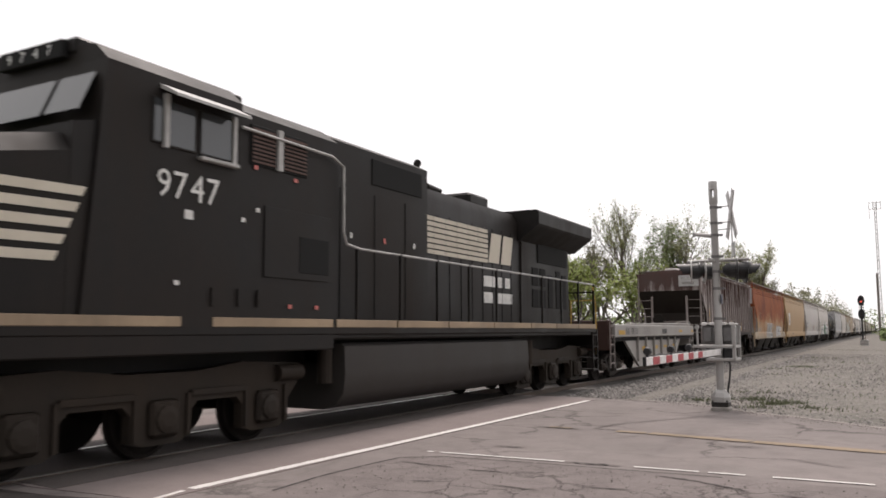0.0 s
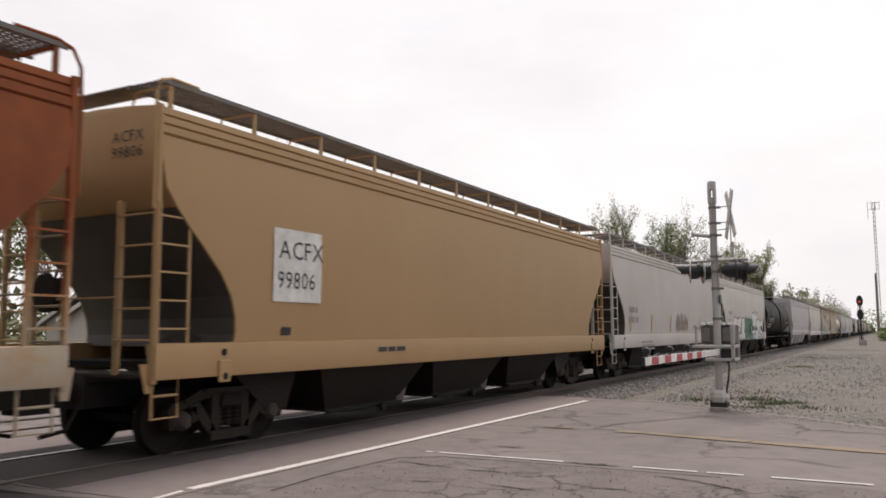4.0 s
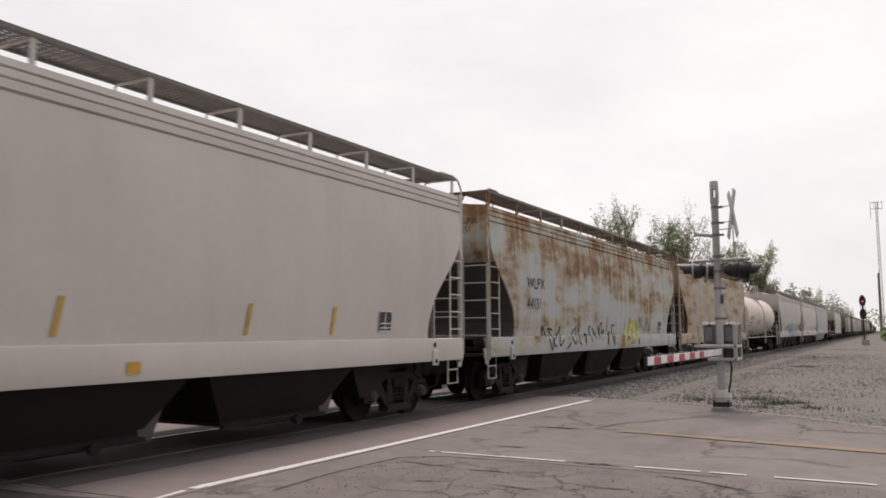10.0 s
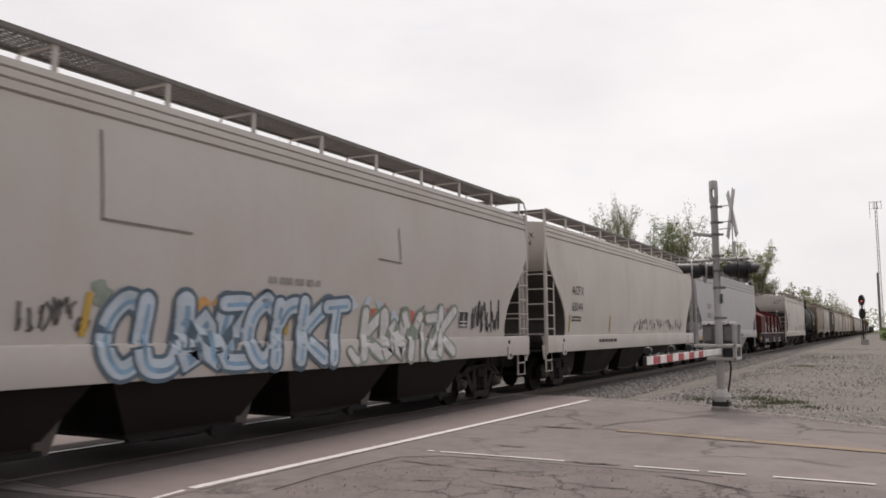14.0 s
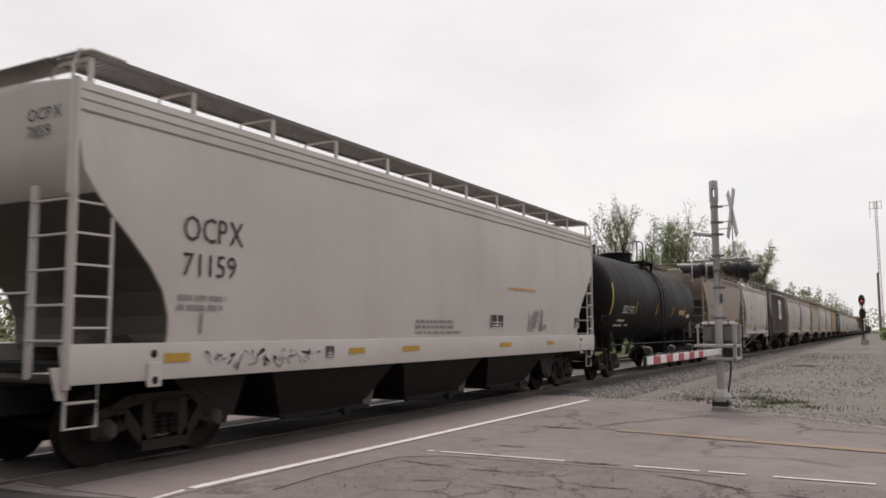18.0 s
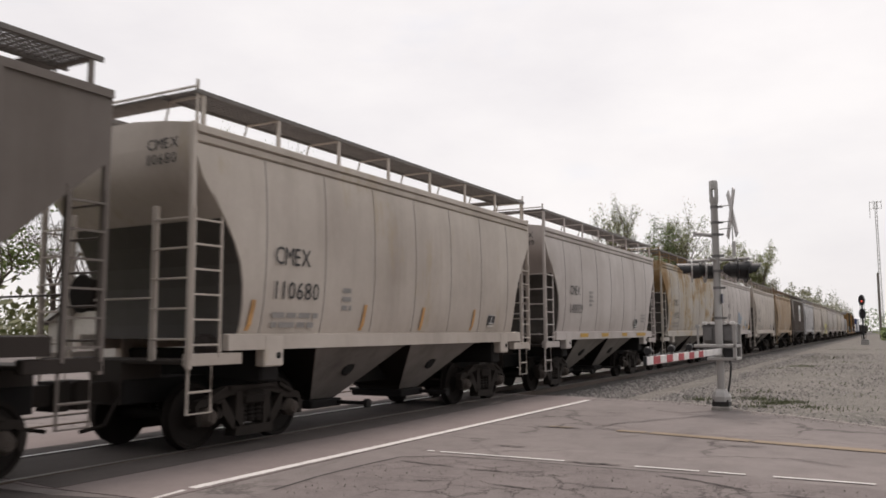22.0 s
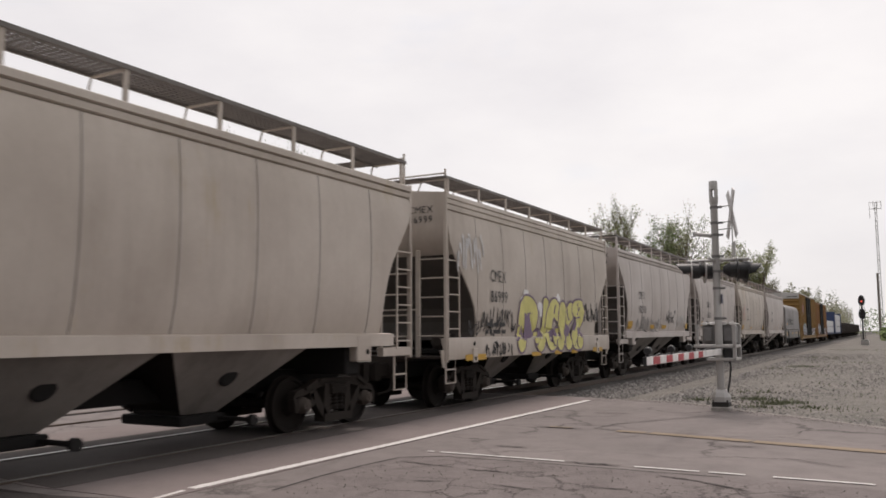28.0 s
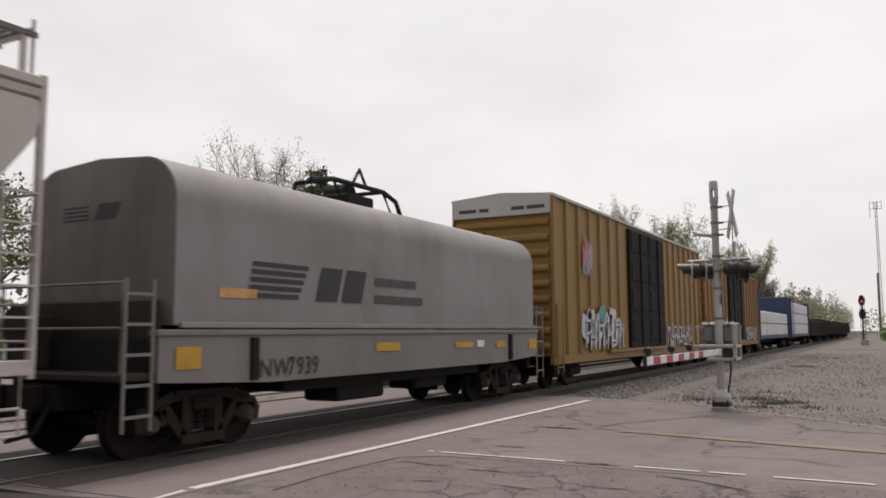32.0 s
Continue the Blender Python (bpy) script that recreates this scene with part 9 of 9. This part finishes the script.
    # walkway rail
    for s in (1, -1):
        x = s * 1.5
        bm = bmesh.new()
        tube(bm, [(s * 1.60, 6.2, 4.55), (s * 1.62, 8.3, 4.52), (s * 1.62, 8.62, 4.4), (s * 1.60, 8.66, 3.3), (s * 1.56, 8.8, 3.12), (x, 9.3, 3.08), (x, 22.1, 3.08)], 0.022, 6)
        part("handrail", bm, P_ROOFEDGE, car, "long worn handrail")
        for i in range(10):
            y = 9.2 + 12.8 * i / 9
            part("rail_post", make(box, x - 0.025, x + 0.025, y - 0.025, y + 0.025, 1.7, 3.10), P_LOCO, car)
    for s in (1, -1):
        bm = bmesh.new()
        for z in (0.45, 0.8, 1.15, 1.5):
            box(bm, min(s * 1.05, s * 1.55), max(s * 1.05, s * 1.55), 21.75, 22.15, z, z + 0.04)
        box(bm, min(s * 1.5, s * 1.55), max(s * 1.5, s * 1.55), 21.7, 21.76, 0.4, 1.7)
        box(bm, min(s * 1.5, s * 1.55), max(s * 1.5, s * 1.55), 22.12, 22.18, 0.4, 1.7)
        part("rear_steps", bm, P_LOCO, car, "black step well at the rear corner")
        bm = bmesh.new()
        tube(bm, [(s * 1.5, 22.15, 0.9), (s * 1.5, 22.2, 2.4), (s * 1.5, 21.95, 3.0)], 0.025, 6)
        tube(bm, [(s * 0.7, 22.15, 1.0), (s * 0.7, 22.15, 2.6), (s * 1.4, 22.15, 2.6)], 0.025, 6)
        part("yellow_grab_iron", bm, OCHRE_STRIPE, car, "dull yellow grab iron")
    bm = bmesh.new()
    box(bm, -1.5, 1.5, 22.0, 22.15, 1.1, 1.75, 0.03)
    for x in (-1.45, -0.5, 0.5, 1.45):
        tube(bm, [(x, 22.1, 1.7), (x, 22.1, 2.85)], 0.025, 6)
    tube(bm, [(-1.45, 22.1, 2.85), (1.45, 22.1, 2.85)], 0.025, 6)
    part("rear_end_plate", bm, P_LOCO, car)
    bm = bmesh.new()
    for k in range(5):
        quad(bm, (0.2, 21.215, 2.3 + k * 0.19), (0.97, 21.215, 2.3 + k * 0.19), (0.97, 21.215, 2.41 + k * 0.19), (0.2, 21.215, 2.41 + k * 0.19))
    part("rear_stripes", bm, P_CREAM, car, "cream stripes on the hood end")
    # fuel tank and trucks
    bm = bmesh.new()
    along(bm, [(-1.36, 1.46), (-1.46, 1.40), (-1.48, 0.95), (-1.44, 0.62), (-1.28, 0.42), (-1.0, 0.34), (1.0, 0.34), (1.28, 0.42), (1.44, 0.62), (1.48, 0.95), (1.46, 1.40), (1.36, 1.46)], 8.9, 16.8)
    part("fuel_tank", bm, paint("fuel_tank_dusty_black", (0.030, 0.028, 0.027), (0.055, 0.046, 0.040), 0.5), car, "dusty black fuel tank", smooth=50)
    part("tank_top", make(box, -1.1, 1.1, 8.9, 16.7, 1.14, 1.55), SOOT, car)
    bm = bmesh.new()
    for k, (y, z) in enumerate(((17.0, 1.2), (17.4, 1.15), (8.7, 1.2))):
        tube(bm, [(1.2, y, 0.8), (1.2, y, 1.4)], 0.13, 12)
    part("air_reservoir", bm, P_LOCO_UNDER, car)
    for y in (5.3, 19.2):
        t = loco_truck(car, y)
        for a in (-2.0, 0.0, 2.0):
            w = part("wheelset", shared(("wheelset", 0.533), lambda bm: wheelset(bm, 0.533), 35), WHEEL, t, at=(0, a, 0.533))
            WHEELS.append((w, S, y + a, a, 0.533))
    couple(car, L)
    bm = bmesh.new()
    skin(bm, [[bm.verts.new(p) for p in ((x, 0.2, 0.12), (x, 0.75, 0.12), (x, 0.75, 1.7), (x, 0.45, 1.7))] for x in (-1.45, 1.45)])
    part("snow_plough", bm, P_LOCO, car)


locomotive()
# ---- houses, trees and distance beyond the line ----
BARK = plain("grey_bark", (0.12, 0.10, 0.088), 0.9, 0.0, 0.4, 4.0)
TWIG = plain("twig_brown", (0.15, 0.115, 0.10), 0.9, 0.0, 0.3, 2.0)
LEAF_BUD = leaf_mat("budding_leaf", (0.20, 0.225, 0.085), (0.27, 0.28, 0.13))
LEAF_GREEN = leaf_mat("spring_leaf", (0.10, 0.145, 0.035), (0.17, 0.21, 0.065))
LEAF_LIME = leaf_mat("lime_leaf", (0.16, 0.215, 0.035), (0.25, 0.29, 0.07))
LEAF_DULL = leaf_mat("dull_leaf", (0.12, 0.125, 0.06), (0.19, 0.18, 0.10))
LEAF_PINK = leaf_mat("redbud_blossom", (0.30, 0.10, 0.14), (0.38, 0.18, 0.20))
NEEDLE = leaf_mat("conifer_needle", (0.035, 0.05, 0.025), (0.075, 0.095, 0.042))
NEEDLE2 = leaf_mat("pine_needle", (0.05, 0.085, 0.025), (0.095, 0.14, 0.045))


def leaf(V, F, c, size, rng):
    d = Vector((rng.gauss(0, 1), rng.gauss(0, 1), rng.gauss(0, 0.7))).normalized() * size
    e = d.orthogonal().normalized() * size * rng.uniform(0.45, 0.8)
    k = len(V)
    V += [c - d, c + e * 0.9, c + d, c - e * 0.9]
    F.append((k, k + 1, k + 2, k + 3))


def stick(V, F, p, q, r0, r1, n):
    d = (q - p).normalized()
    a = d.orthogonal().normalized()
    b = d.cross(a)
    k = len(V)
    for c, r in ((p, r0), (q, r1)):
        V += [c + (a * math.cos(math.tau * i / n) + b * math.sin(math.tau * i / n)) * r for i in range(n)]
    for i in range(n):
        j = (i + 1) % n
        F.append((k + i, k + j, k + n + j, k + n + i))


def from_lists(name, V, F, mat, parent, label="", kind=""):
    me = bpy.data.meshes.new(name)
    me.from_pydata([tuple(v) for v in V], [], F)
    me.materials.append(None)
    ob = part(name, me, mat, parent, label)
    return tagged(ob, kind=kind) if kind else ob


def broadleaf(x, y, h, label, leaf_m=None, leaves=0, seed=1, spread=0.42, size=0.16, stems=1, depth=5, start=0.22, category="tree", squeeze=1.0):
    rng = random.Random(seed)
    t = thing("tree" if category == "tree" else "shrub", label, category, (x, y, -0.45))
    TV, TF, WV, WF, LV, LF = [], [], [], [], [], []
    tips = []

    def grow(p, d, length, r, level):
        n = 3 if level < 3 else 2
        q = p
        for i in range(n):
            d = (d + Vector((rng.gauss(0, 0.13), rng.gauss(0, 0.13), rng.gauss(0.04, 0.06)))).normalized()
            e = q + d * length / n
            r1 = r * (1 - 0.22 * (i + 1) / n)
            if level < 2:
                stick(TV, TF, q, e, r * (1 - 0.22 * i / n), r1, 7)
            else:
                stick(WV, WF, q, e, max(0.010, r * (1 - 0.3 * i / n)), max(0.008, r1 * 0.9), 3)
            q = e
            if level >= depth - 2:
                tips.append(q)
            if level < depth and i > 0 and level > 0:
                side = (d + Vector((rng.gauss(0, 0.8), rng.gauss(0, 0.8), rng.uniform(-0.1, 0.5)))).normalized()
                grow(q, side, length * rng.uniform(0.45, 0.7), r1 * 0.5, level + 1)
        if level < depth:
            for _ in range(3 if level < 2 else 2):
                k = (d * 0.75 + Vector((rng.gauss(0, spread), rng.gauss(0, spread), rng.uniform(0.0, 0.35)))).normalized()
                grow(q, k, length * rng.uniform(0.62, 0.85), r1 * 0.62, level + 1)

    for s in range(stems):
        lean = Vector((rng.gauss(0, 0.10 if stems == 1 else 0.3), rng.gauss(0, 0.10 if stems == 1 else 0.3), 1)).normalized()
        grow(Vector((rng.uniform(-0.3, 0.3) * (stems - 1), rng.uniform(-0.3, 0.3) * (stems - 1), 0)), lean, h * start, h * (0.024 if stems == 1 else 0.013), 0)
    top = max(p.z for p in tips)
    k = h / top
    wide = Vector((squeeze, squeeze, 1.0))
    tips = [p * wide for p in tips]
    for A in (TV, WV):
        for i, v in enumerate(A):
            A[i] = v * wide * k
    from_lists("trunk", TV, TF, BARK, t, "grey-brown trunk and limbs")
    from_lists("twig_mass", WV, WF, TWIG, t, "fine bare twigs", "stuff")
    if leaf_m:
        for _ in range(leaves):
            p = rng.choice(tips) * k
            leaf(LV, LF, p + Vector((rng.gauss(0, 0.22), rng.gauss(0, 0.22), rng.gauss(0, 0.2))), size * rng.uniform(0.6, 1.2), rng)
        from_lists("crown", LV, LF, leaf_m, t, "open crown of small spring leaves", "stuff")
    return t


def conifer(x, y, h, label, mat, seed=1, width=0.24, ragged=0.3, dense=1.0):
    rng = random.Random(seed)
    t = thing("conifer", label, "tree", (x, y, -0.45))
    TV, TF, LV, LF = [], [], [], []
    stick(TV, TF, Vector((0, 0, 0)), Vector((0, 0, h * 0.98)), h * 0.018, 0.03, 8)
    z = h * 0.10
    while z < h * 0.98:
        f = 1 - (z - h * 0.08) / (h * 0.92)
        for b in range(5):
            a = rng.uniform(0, math.tau)
            L = h * width * (f ** 0.8) * rng.uniform(1 - ragged, 1 + ragged * 0.6) + 0.25
            d = Vector((math.cos(a), math.sin(a), rng.uniform(-0.25, 0.12)))
            p0 = Vector((0, 0, z + rng.uniform(-0.15, 0.15)))
            mid, end = p0 + d * L * 0.55, p0 + d * L + Vector((0, 0, L * 0.10))
            stick(TV, TF, p0, mid, 0.05, 0.03, 4)
            stick(TV, TF, mid, end, 0.03, 0.012, 4)
            for k in range(int((5 + L * 11) * dense)):
                s = rng.uniform(0.18, 1.03)
                c = (p0 + (mid - p0) * s / 0.55) if s < 0.55 else mid + (end - mid) * (s - 0.55) / 0.45
                leaf(LV, LF, c + Vector((rng.gauss(0, 0.16), rng.gauss(0, 0.16), rng.gauss(-0.10, 0.14))), rng.uniform(0.08, 0.19), rng)
        z += h * 0.030 + 0.08
    from_lists("trunk", TV, TF, BARK, t, "straight trunk with drooping boughs")
    from_lists("crown", LV, LF, mat, t, "dark needled boughs", "stuff")


def thicket(name, boxes, mat, label, seed, size=0.3, per=900):
    """Far woods: many small clumps of leaves with a ragged top."""
    rng = random.Random(seed)
    V, F = [], []
    for x0, x1, y0, y1, h in boxes:
        for _ in range(per):
            x, y = rng.uniform(x0, x1), rng.uniform(y0, y1)
            top = h * (0.55 + 0.45 * noise.noise((x * 0.22, y * 0.12, seed)) + 0.12 * noise.noise((x * 0.9, y * 0.6, seed + 3.0)))
            z = -0.4 + max(0.5, top) * rng.random() ** 0.6
            leaf(V, F, Vector((x, y, z)), size * rng.uniform(0.5, 1.4), rng)
    ob = from_lists(name, V, F, mat, None)
    tagged(ob, label, "woods", kind="stuff")


SHINGLE = ground_mat("grey_shingles", (0.15, 0.14, 0.138), (0.18, 0.168, 0.165), (0.12, 0.112, 0.11), 1.5, 25.0, 0.01)
SIDING = plain("pale_siding", (0.50, 0.47, 0.43), 0.7, 0, 0.1)
WHITEWALL = plain("white_siding", (0.70, 0.69, 0.68), 0.6, 0, 0.08)
TRIM = plain("white_trim", (0.66, 0.65, 0.64), 0.6)


def house(x, y, half, length, eave, ridge, label, wall, turn=0, hip=False, vents=(), window=False):
    """A gabled house; its ridge runs along its own y axis."""
    t = thing("house", label, "house", pose(x, y, -0.42, 0, 0, turn))
    e, r = eave + 0.42, ridge + 0.42
    bm = bmesh.new()
    skin(bm, [[bm.verts.new((px, yy, pz)) for px, pz in ((-half + 0.4, 0), (half - 0.4, 0), (half - 0.4, e), (0, r - 0.35 if (yy == 0.4 or not hip) else e), (-half + 0.4, e))] for yy in (0.4, length - 0.4)])
    part("wall", bm, wall, t)
    k = half * 0.8 if hip else 0.0
    for s in (-1, 1):
        bm = bmesh.new()
        top = [(0, 0, r), (0, length - k, r), (s * half, length, e - 0.15), (s * half, 0, e - 0.15)]
        skin(bm, [[bm.verts.new((a, b, c - 0.14)) for a, b, c in top], [bm.verts.new(p) for p in top]])
        part("roof", bm, SHINGLE, t, "grey asphalt-shingle roof slope")
        bm = bmesh.new()
        skin(bm, [[bm.verts.new(p) for p in ((0, yy, r + 0.02), (0, yy, r - 0.2), (s * half, yy, e - 0.35), (s * half, yy, e - 0.13))] for yy in (-0.05, 0.02)])
        part("barge_board", bm, TRIM, t)
    if hip:
        bm = bmesh.new()
        top = [(-half, length, e - 0.15), (0, length - k, r), (half, length, e - 0.15)]
        skin(bm, [[bm.verts.new((a, b, c - 0.14)) for a, b, c in top], [bm.verts.new(p) for p in top]])
        part("roof", bm, SHINGLE, t)
    for px, py in vents:
        z = r - (r - e + 0.15) * px / half
        bm = bmesh.new()
        disc(bm, (px, py, z - 0.1), "z", 0.2, 0.6, 14, [(0, 0.17), (0.42, 0.17), (0.44, 0.27), (0.58, 0.27), (0.66, 0.1)])
        part("roof_vent", bm, BLACKMETAL, t, "dark round roof vent")
    for yy in (length * 0.3, length * 0.65):
        w = part("window", make(box, half - 0.42, half - 0.36, yy, yy + 1.1, 1.1, 2.3, 0.02), TRIM, t)
        part("pane", make(box, half - 0.355, half - 0.35, yy + 0.08, yy + 1.02, 1.18, 2.22), P_GLASS, w)
    if window:
        w = part("window", make(box, -0.45, 0.45, 0.34, 0.39, e - 0.1, e + 0.95, 0.02), TRIM, t)
        part("pane", make(box, -0.37, 0.37, 0.33, 0.338, e - 0.02, e + 0.87), P_GLASS, w, "dark attic window")
        w = part("window", make(box, -0.5, 0.5, 0.34, 0.39, 1.0, 2.1, 0.02), TRIM, t)
        part("pane", make(box, -0.42, 0.42, 0.33, 0.338, 1.08, 2.02), P_GLASS, w)


house(-35.5, 29.4, 5.2, 18.5, 2.65, 4.86, "low house with a grey shingle roof and roof vents", SIDING, 0, True, ((1.2, 6.6), (1.0, 13.6)))
house(-41.5, 31.5, 4.0, 9.0, 2.43, 4.17, "small house with a brown-grey gable roof", SIDING, 0, False)
house(-28.4, 61.2, 3.4, 9.5, 2.33, 4.23, "small white house with an attic window", WHITEWALL, 90, False, (), True)

broadleaf(-49.0, 29.5, 12.8, "tall maple in fresh yellow-green leaf", LEAF_GREEN, 3600, 11, 0.5, 0.15)
broadleaf(-52.0, 37.0, 11.3, "bare tree with a haze of buds", LEAF_DULL, 500, 12, 0.5, 0.11)
broadleaf(-44.6, 34.0, 12.8, "tall leafless tree with spreading limbs", None, 0, 13, 0.45, stems=2)
broadleaf(-45.0, 39.6, 11.8, "slim leafless tree behind the house", None, 0, 14, 0.30)
broadleaf(-40.3, 42.6, 16.3, "large tree just coming into bud", LEAF_BUD, 7000, 28, 0.36, 0.065, squeeze=0.60)
broadleaf(-41.0, 47.5, 10.0, "young tree in light green leaf", LEAF_GREEN, 2600, 16, 0.5, 0.14)
conifer(-41.3, 39.6, 13.5, "broad dark green pine", NEEDLE2, 3, 0.40, 0.35, 4.2)
conifer(-36.8, 47.6, 14.7, "ragged dark spruce with drooping boughs", NEEDLE, 5, 0.42, 0.55, 3.4)
conifer(-38.0, 70.8, 7.7, "small dark spruce beyond the houses", NEEDLE, 8, 0.24, 0.3)
broadleaf(-33.8, 67.6, 7.4, "redbud in dusky pink blossom", LEAF_PINK, 1100, 18, 0.55, 0.13, 2)
broadleaf(-36.0, 55.8, 7.2, "rounded shrub with pale new leaves", LEAF_DULL, 2200, 19, 0.6, 0.15, 4, 4, category="shrub")
broadleaf(-33.0, 52.5, 5.2, "yellow-green shrub behind the house", LEAF_GREEN, 1800, 20, 0.6, 0.15, 4, 4, category="shrub")
broadleaf(-37.5, 62.5, 5.9, "thin shrub with pale buds", LEAF_BUD, 1400, 21, 0.6, 0.13, 4, 4, category="shrub")
broadleaf(-24.0, 66.5, 9.5, "large willow-like bush in lime-green leaf", LEAF_LIME, 5200, 22, 0.5, 0.16, 5, 4, category="shrub")
broadleaf(-21.6, 73.0, 8.6, "lime-green bush in full spring leaf", LEAF_LIME, 4200, 23, 0.5, 0.16, 5, 4, category="shrub")
broadleaf(-28.0, 70.0, 9.3, "bush with fresh lime leaves", LEAF_LIME, 3000, 24, 0.5, 0.16, 4, 4, category="shrub")
woods = [(-28.8, 90.0, 14.2, LEAF_DULL, 1300), (-25.7, 95.0, 18.2, LEAF_BUD, 1600), (-22.4, 96.0, 16.0, LEAF_GREEN, 2400), (-20.2, 97.0, 17.4, LEAF_BUD, 1600), (-24.3, 88.6, 11.5, LEAF_GREEN, 1500), (-17.9, 104.0, 11.0, LEAF_DULL, 1500), (-16.4, 100.0, 13.0, LEAF_BUD, 1300), (-13.2, 101.0, 12.8, LEAF_BUD, 2300), (-15.2, 118.0, 9.6, LEAF_DULL, 1300), (-30.1, 93.0, 12.6, LEAF_DULL, 1200)]
for i, (x, y, h, m, n) in enumerate(woods):
    broadleaf(x, y, h, ("slender tree with a thin haze of new leaves", "tree in open pale-green leaf", "bushy tree in soft green leaf")[i % 3], m, int(n * 1.9), 40 + i, 0.42, 0.115, squeeze=0.58)
thicket("far_woods", [(-24, -16, 112, 150, 12.5), (-21, -15.5, 150, 190, 14.5), (-20, -15.5, 190, 260, 15.5), (-20, -14, 260, 420, 18.0)], LEAF_DULL, "far brown-green spring woods along the line", 61, 0.26, 7000)
thicket("lineside_brush", [(-30, -18, 76, 104, 6.0)], LEAF_GREEN, "green brush under the trees beside the line", 63, 0.25, 2600)
thicket("distant_trees", [(-12, 40, 430, 470, 17.0), (2.0, 16, 200, 300, 9.0), (-0.9, 3.0, 140, 168, 3.4)], LEAF_GREEN, "hazy green trees at the far end of the line", 62, 0.6, 1500)
thicket("horizon_trees", [(-420, -60, 150, 230, 12.0), (-140, -60, 20, 150, 10.0), (60, 260, 150, 330, 12.0)], LEAF_DULL, "low line of spring trees on the horizon", 64, 0.42, 9000)

# ---- loose stones and weeds beside the crossing ----
STONE = leaf_mat("ballast_stone", (0.07, 0.065, 0.061), (0.30, 0.28, 0.262))


def stones():
    rng = random.Random(5)
    V, F = [], []
    for _ in range(24000):
        y = 16.0 + 48 * rng.random() ** 1.6
        x = rng.uniform(-8.0, -4.4) if rng.random() < 0.6 else rng.uniform(-4.6, 2.5)
        if y < float(np.interp(x, [-8.5, -7.3, -5.4, -4.2, -3.2, -2.7, -1.58, -0.15, 3.0], [20.0, 20.0, 19.6, 19.2, 18.35, 17.75, 17.0, 15.7, 13.6])) + 0.22:
            continue
        z = float(np.interp(x, [-9.5, -7.9, -7.0, -6.2, -5.2, -4.2], [-0.13, -0.14, -0.20, -0.24, -0.09, -0.05]))
        r = rng.uniform(0.025, 0.065) if x < -4.5 else rng.uniform(0.014, 0.045)
        k = len(V)
        a = rng.uniform(0, 6.28)
        for i in range(4):
            V.append(Vector((x + r * math.cos(a + i * 1.57) * rng.uniform(0.7, 1.2), y + r * math.sin(a + i * 1.57) * rng.uniform(0.7, 1.2), z + r * rng.uniform(-0.2, 0.35))))
        V += [Vector((x, y, z + r * rng.uniform(0.6, 1.1))), Vector((x, y, z - r * 0.6))]
        for i in range(4):
            j = (i + 1) % 4
            F += [(k + i, k + j, k + 4), (k + j, k + i, k + 5)]
    ob = from_lists("ballast_stones", V, F, STONE, None)
    tagged(ob, "loose grey crushed stones along the track", "stones", kind="stuff")
    V, F = [], []
    tufts = [(-4.05, 20.3, 60, 0.35), (-3.55, 19.6, 30, 0.25), (-2.95, 21.0, 130, 0.55), (-2.4, 19.9, 120, 0.35), (-2.05, 20.4, 80, 0.4), (-1.6, 19.2, 40, 0.4), (-2.6, 18.9, 40, 0.35), (-3.6, 40.5, 140, 0.9), (-4.4, 38.0, 40, 0.7), (-1.2, 19.0, 40, 0.8), (-3.3, 23.5, 40, 0.8), (-1.5, 27.5, 16, 1.0), (-0.4, 23.0, 12, 0.9), (-2.9, 33.0, 30, 1.4), (-2.2, 46.0, 60, 2.2), (-3.9, 54.0, 90, 2.0), (0.5, 31.0, 16, 1.4), (-2.6, 75.0, 160, 4.0)]
    for cx, cy, n, s in tufts:
        for _ in range(n):
            p = Vector((cx + rng.gauss(0, s * 0.5), cy + rng.gauss(0, s * 0.35), -0.04))
            d = Vector((rng.gauss(0, 0.5), rng.gauss(0, 0.5), 1)).normalized() * rng.uniform(0.03, 0.15)
            w = d.orthogonal().normalized() * 0.013
            k = len(V)
            V += [p - w, p + w, p + d]
            F.append((k, k + 1, k + 2))
    ob = from_lists("weeds", V, F, leaf_mat("weed_green", (0.055, 0.070, 0.028), (0.115, 0.125, 0.060)), None)
    tagged(ob, "small tufts of green weed in the gravel", "weeds", kind="stuff")


stones()
# ---- the train's run ----
def travelled(t):
    """Metres that the train has gone since the start."""
    u = t / 10
    return 174.348 * u + 3.482 * u ** 2 - 1.258 * u ** 3 + 0.1288 * u ** 4


def motions():
    times = list(range(0, 33))
    for car, S in CARS:
        walk(car, [(t, pose(TRACK, S - travelled(t), 0)) for t in times])
    # wheels roll while their car is near the crossing
    for w, S, y, a, r in WHEELS:
        rows, ang, last = [(0, pose(0, a, r))], 0.0, None
        for k in range(1, 960):
            t = k / 30
            at = S + y - travelled(t)
            if -4 < at < 34:
                if last is None:
                    last = (k - 1, S + y - travelled((k - 1) / 30))
                    if k > 1:
                        rows.append(((k - 1) / 30, pose(0, a, r)))
                ang += math.degrees((last[1] - at) / r)
                last = (k, at)
                rows.append((t, pose(0, a, r, ang)))
        rows.append((32, pose(0, a, r, ang)))
        walk(w, rows)


motions()
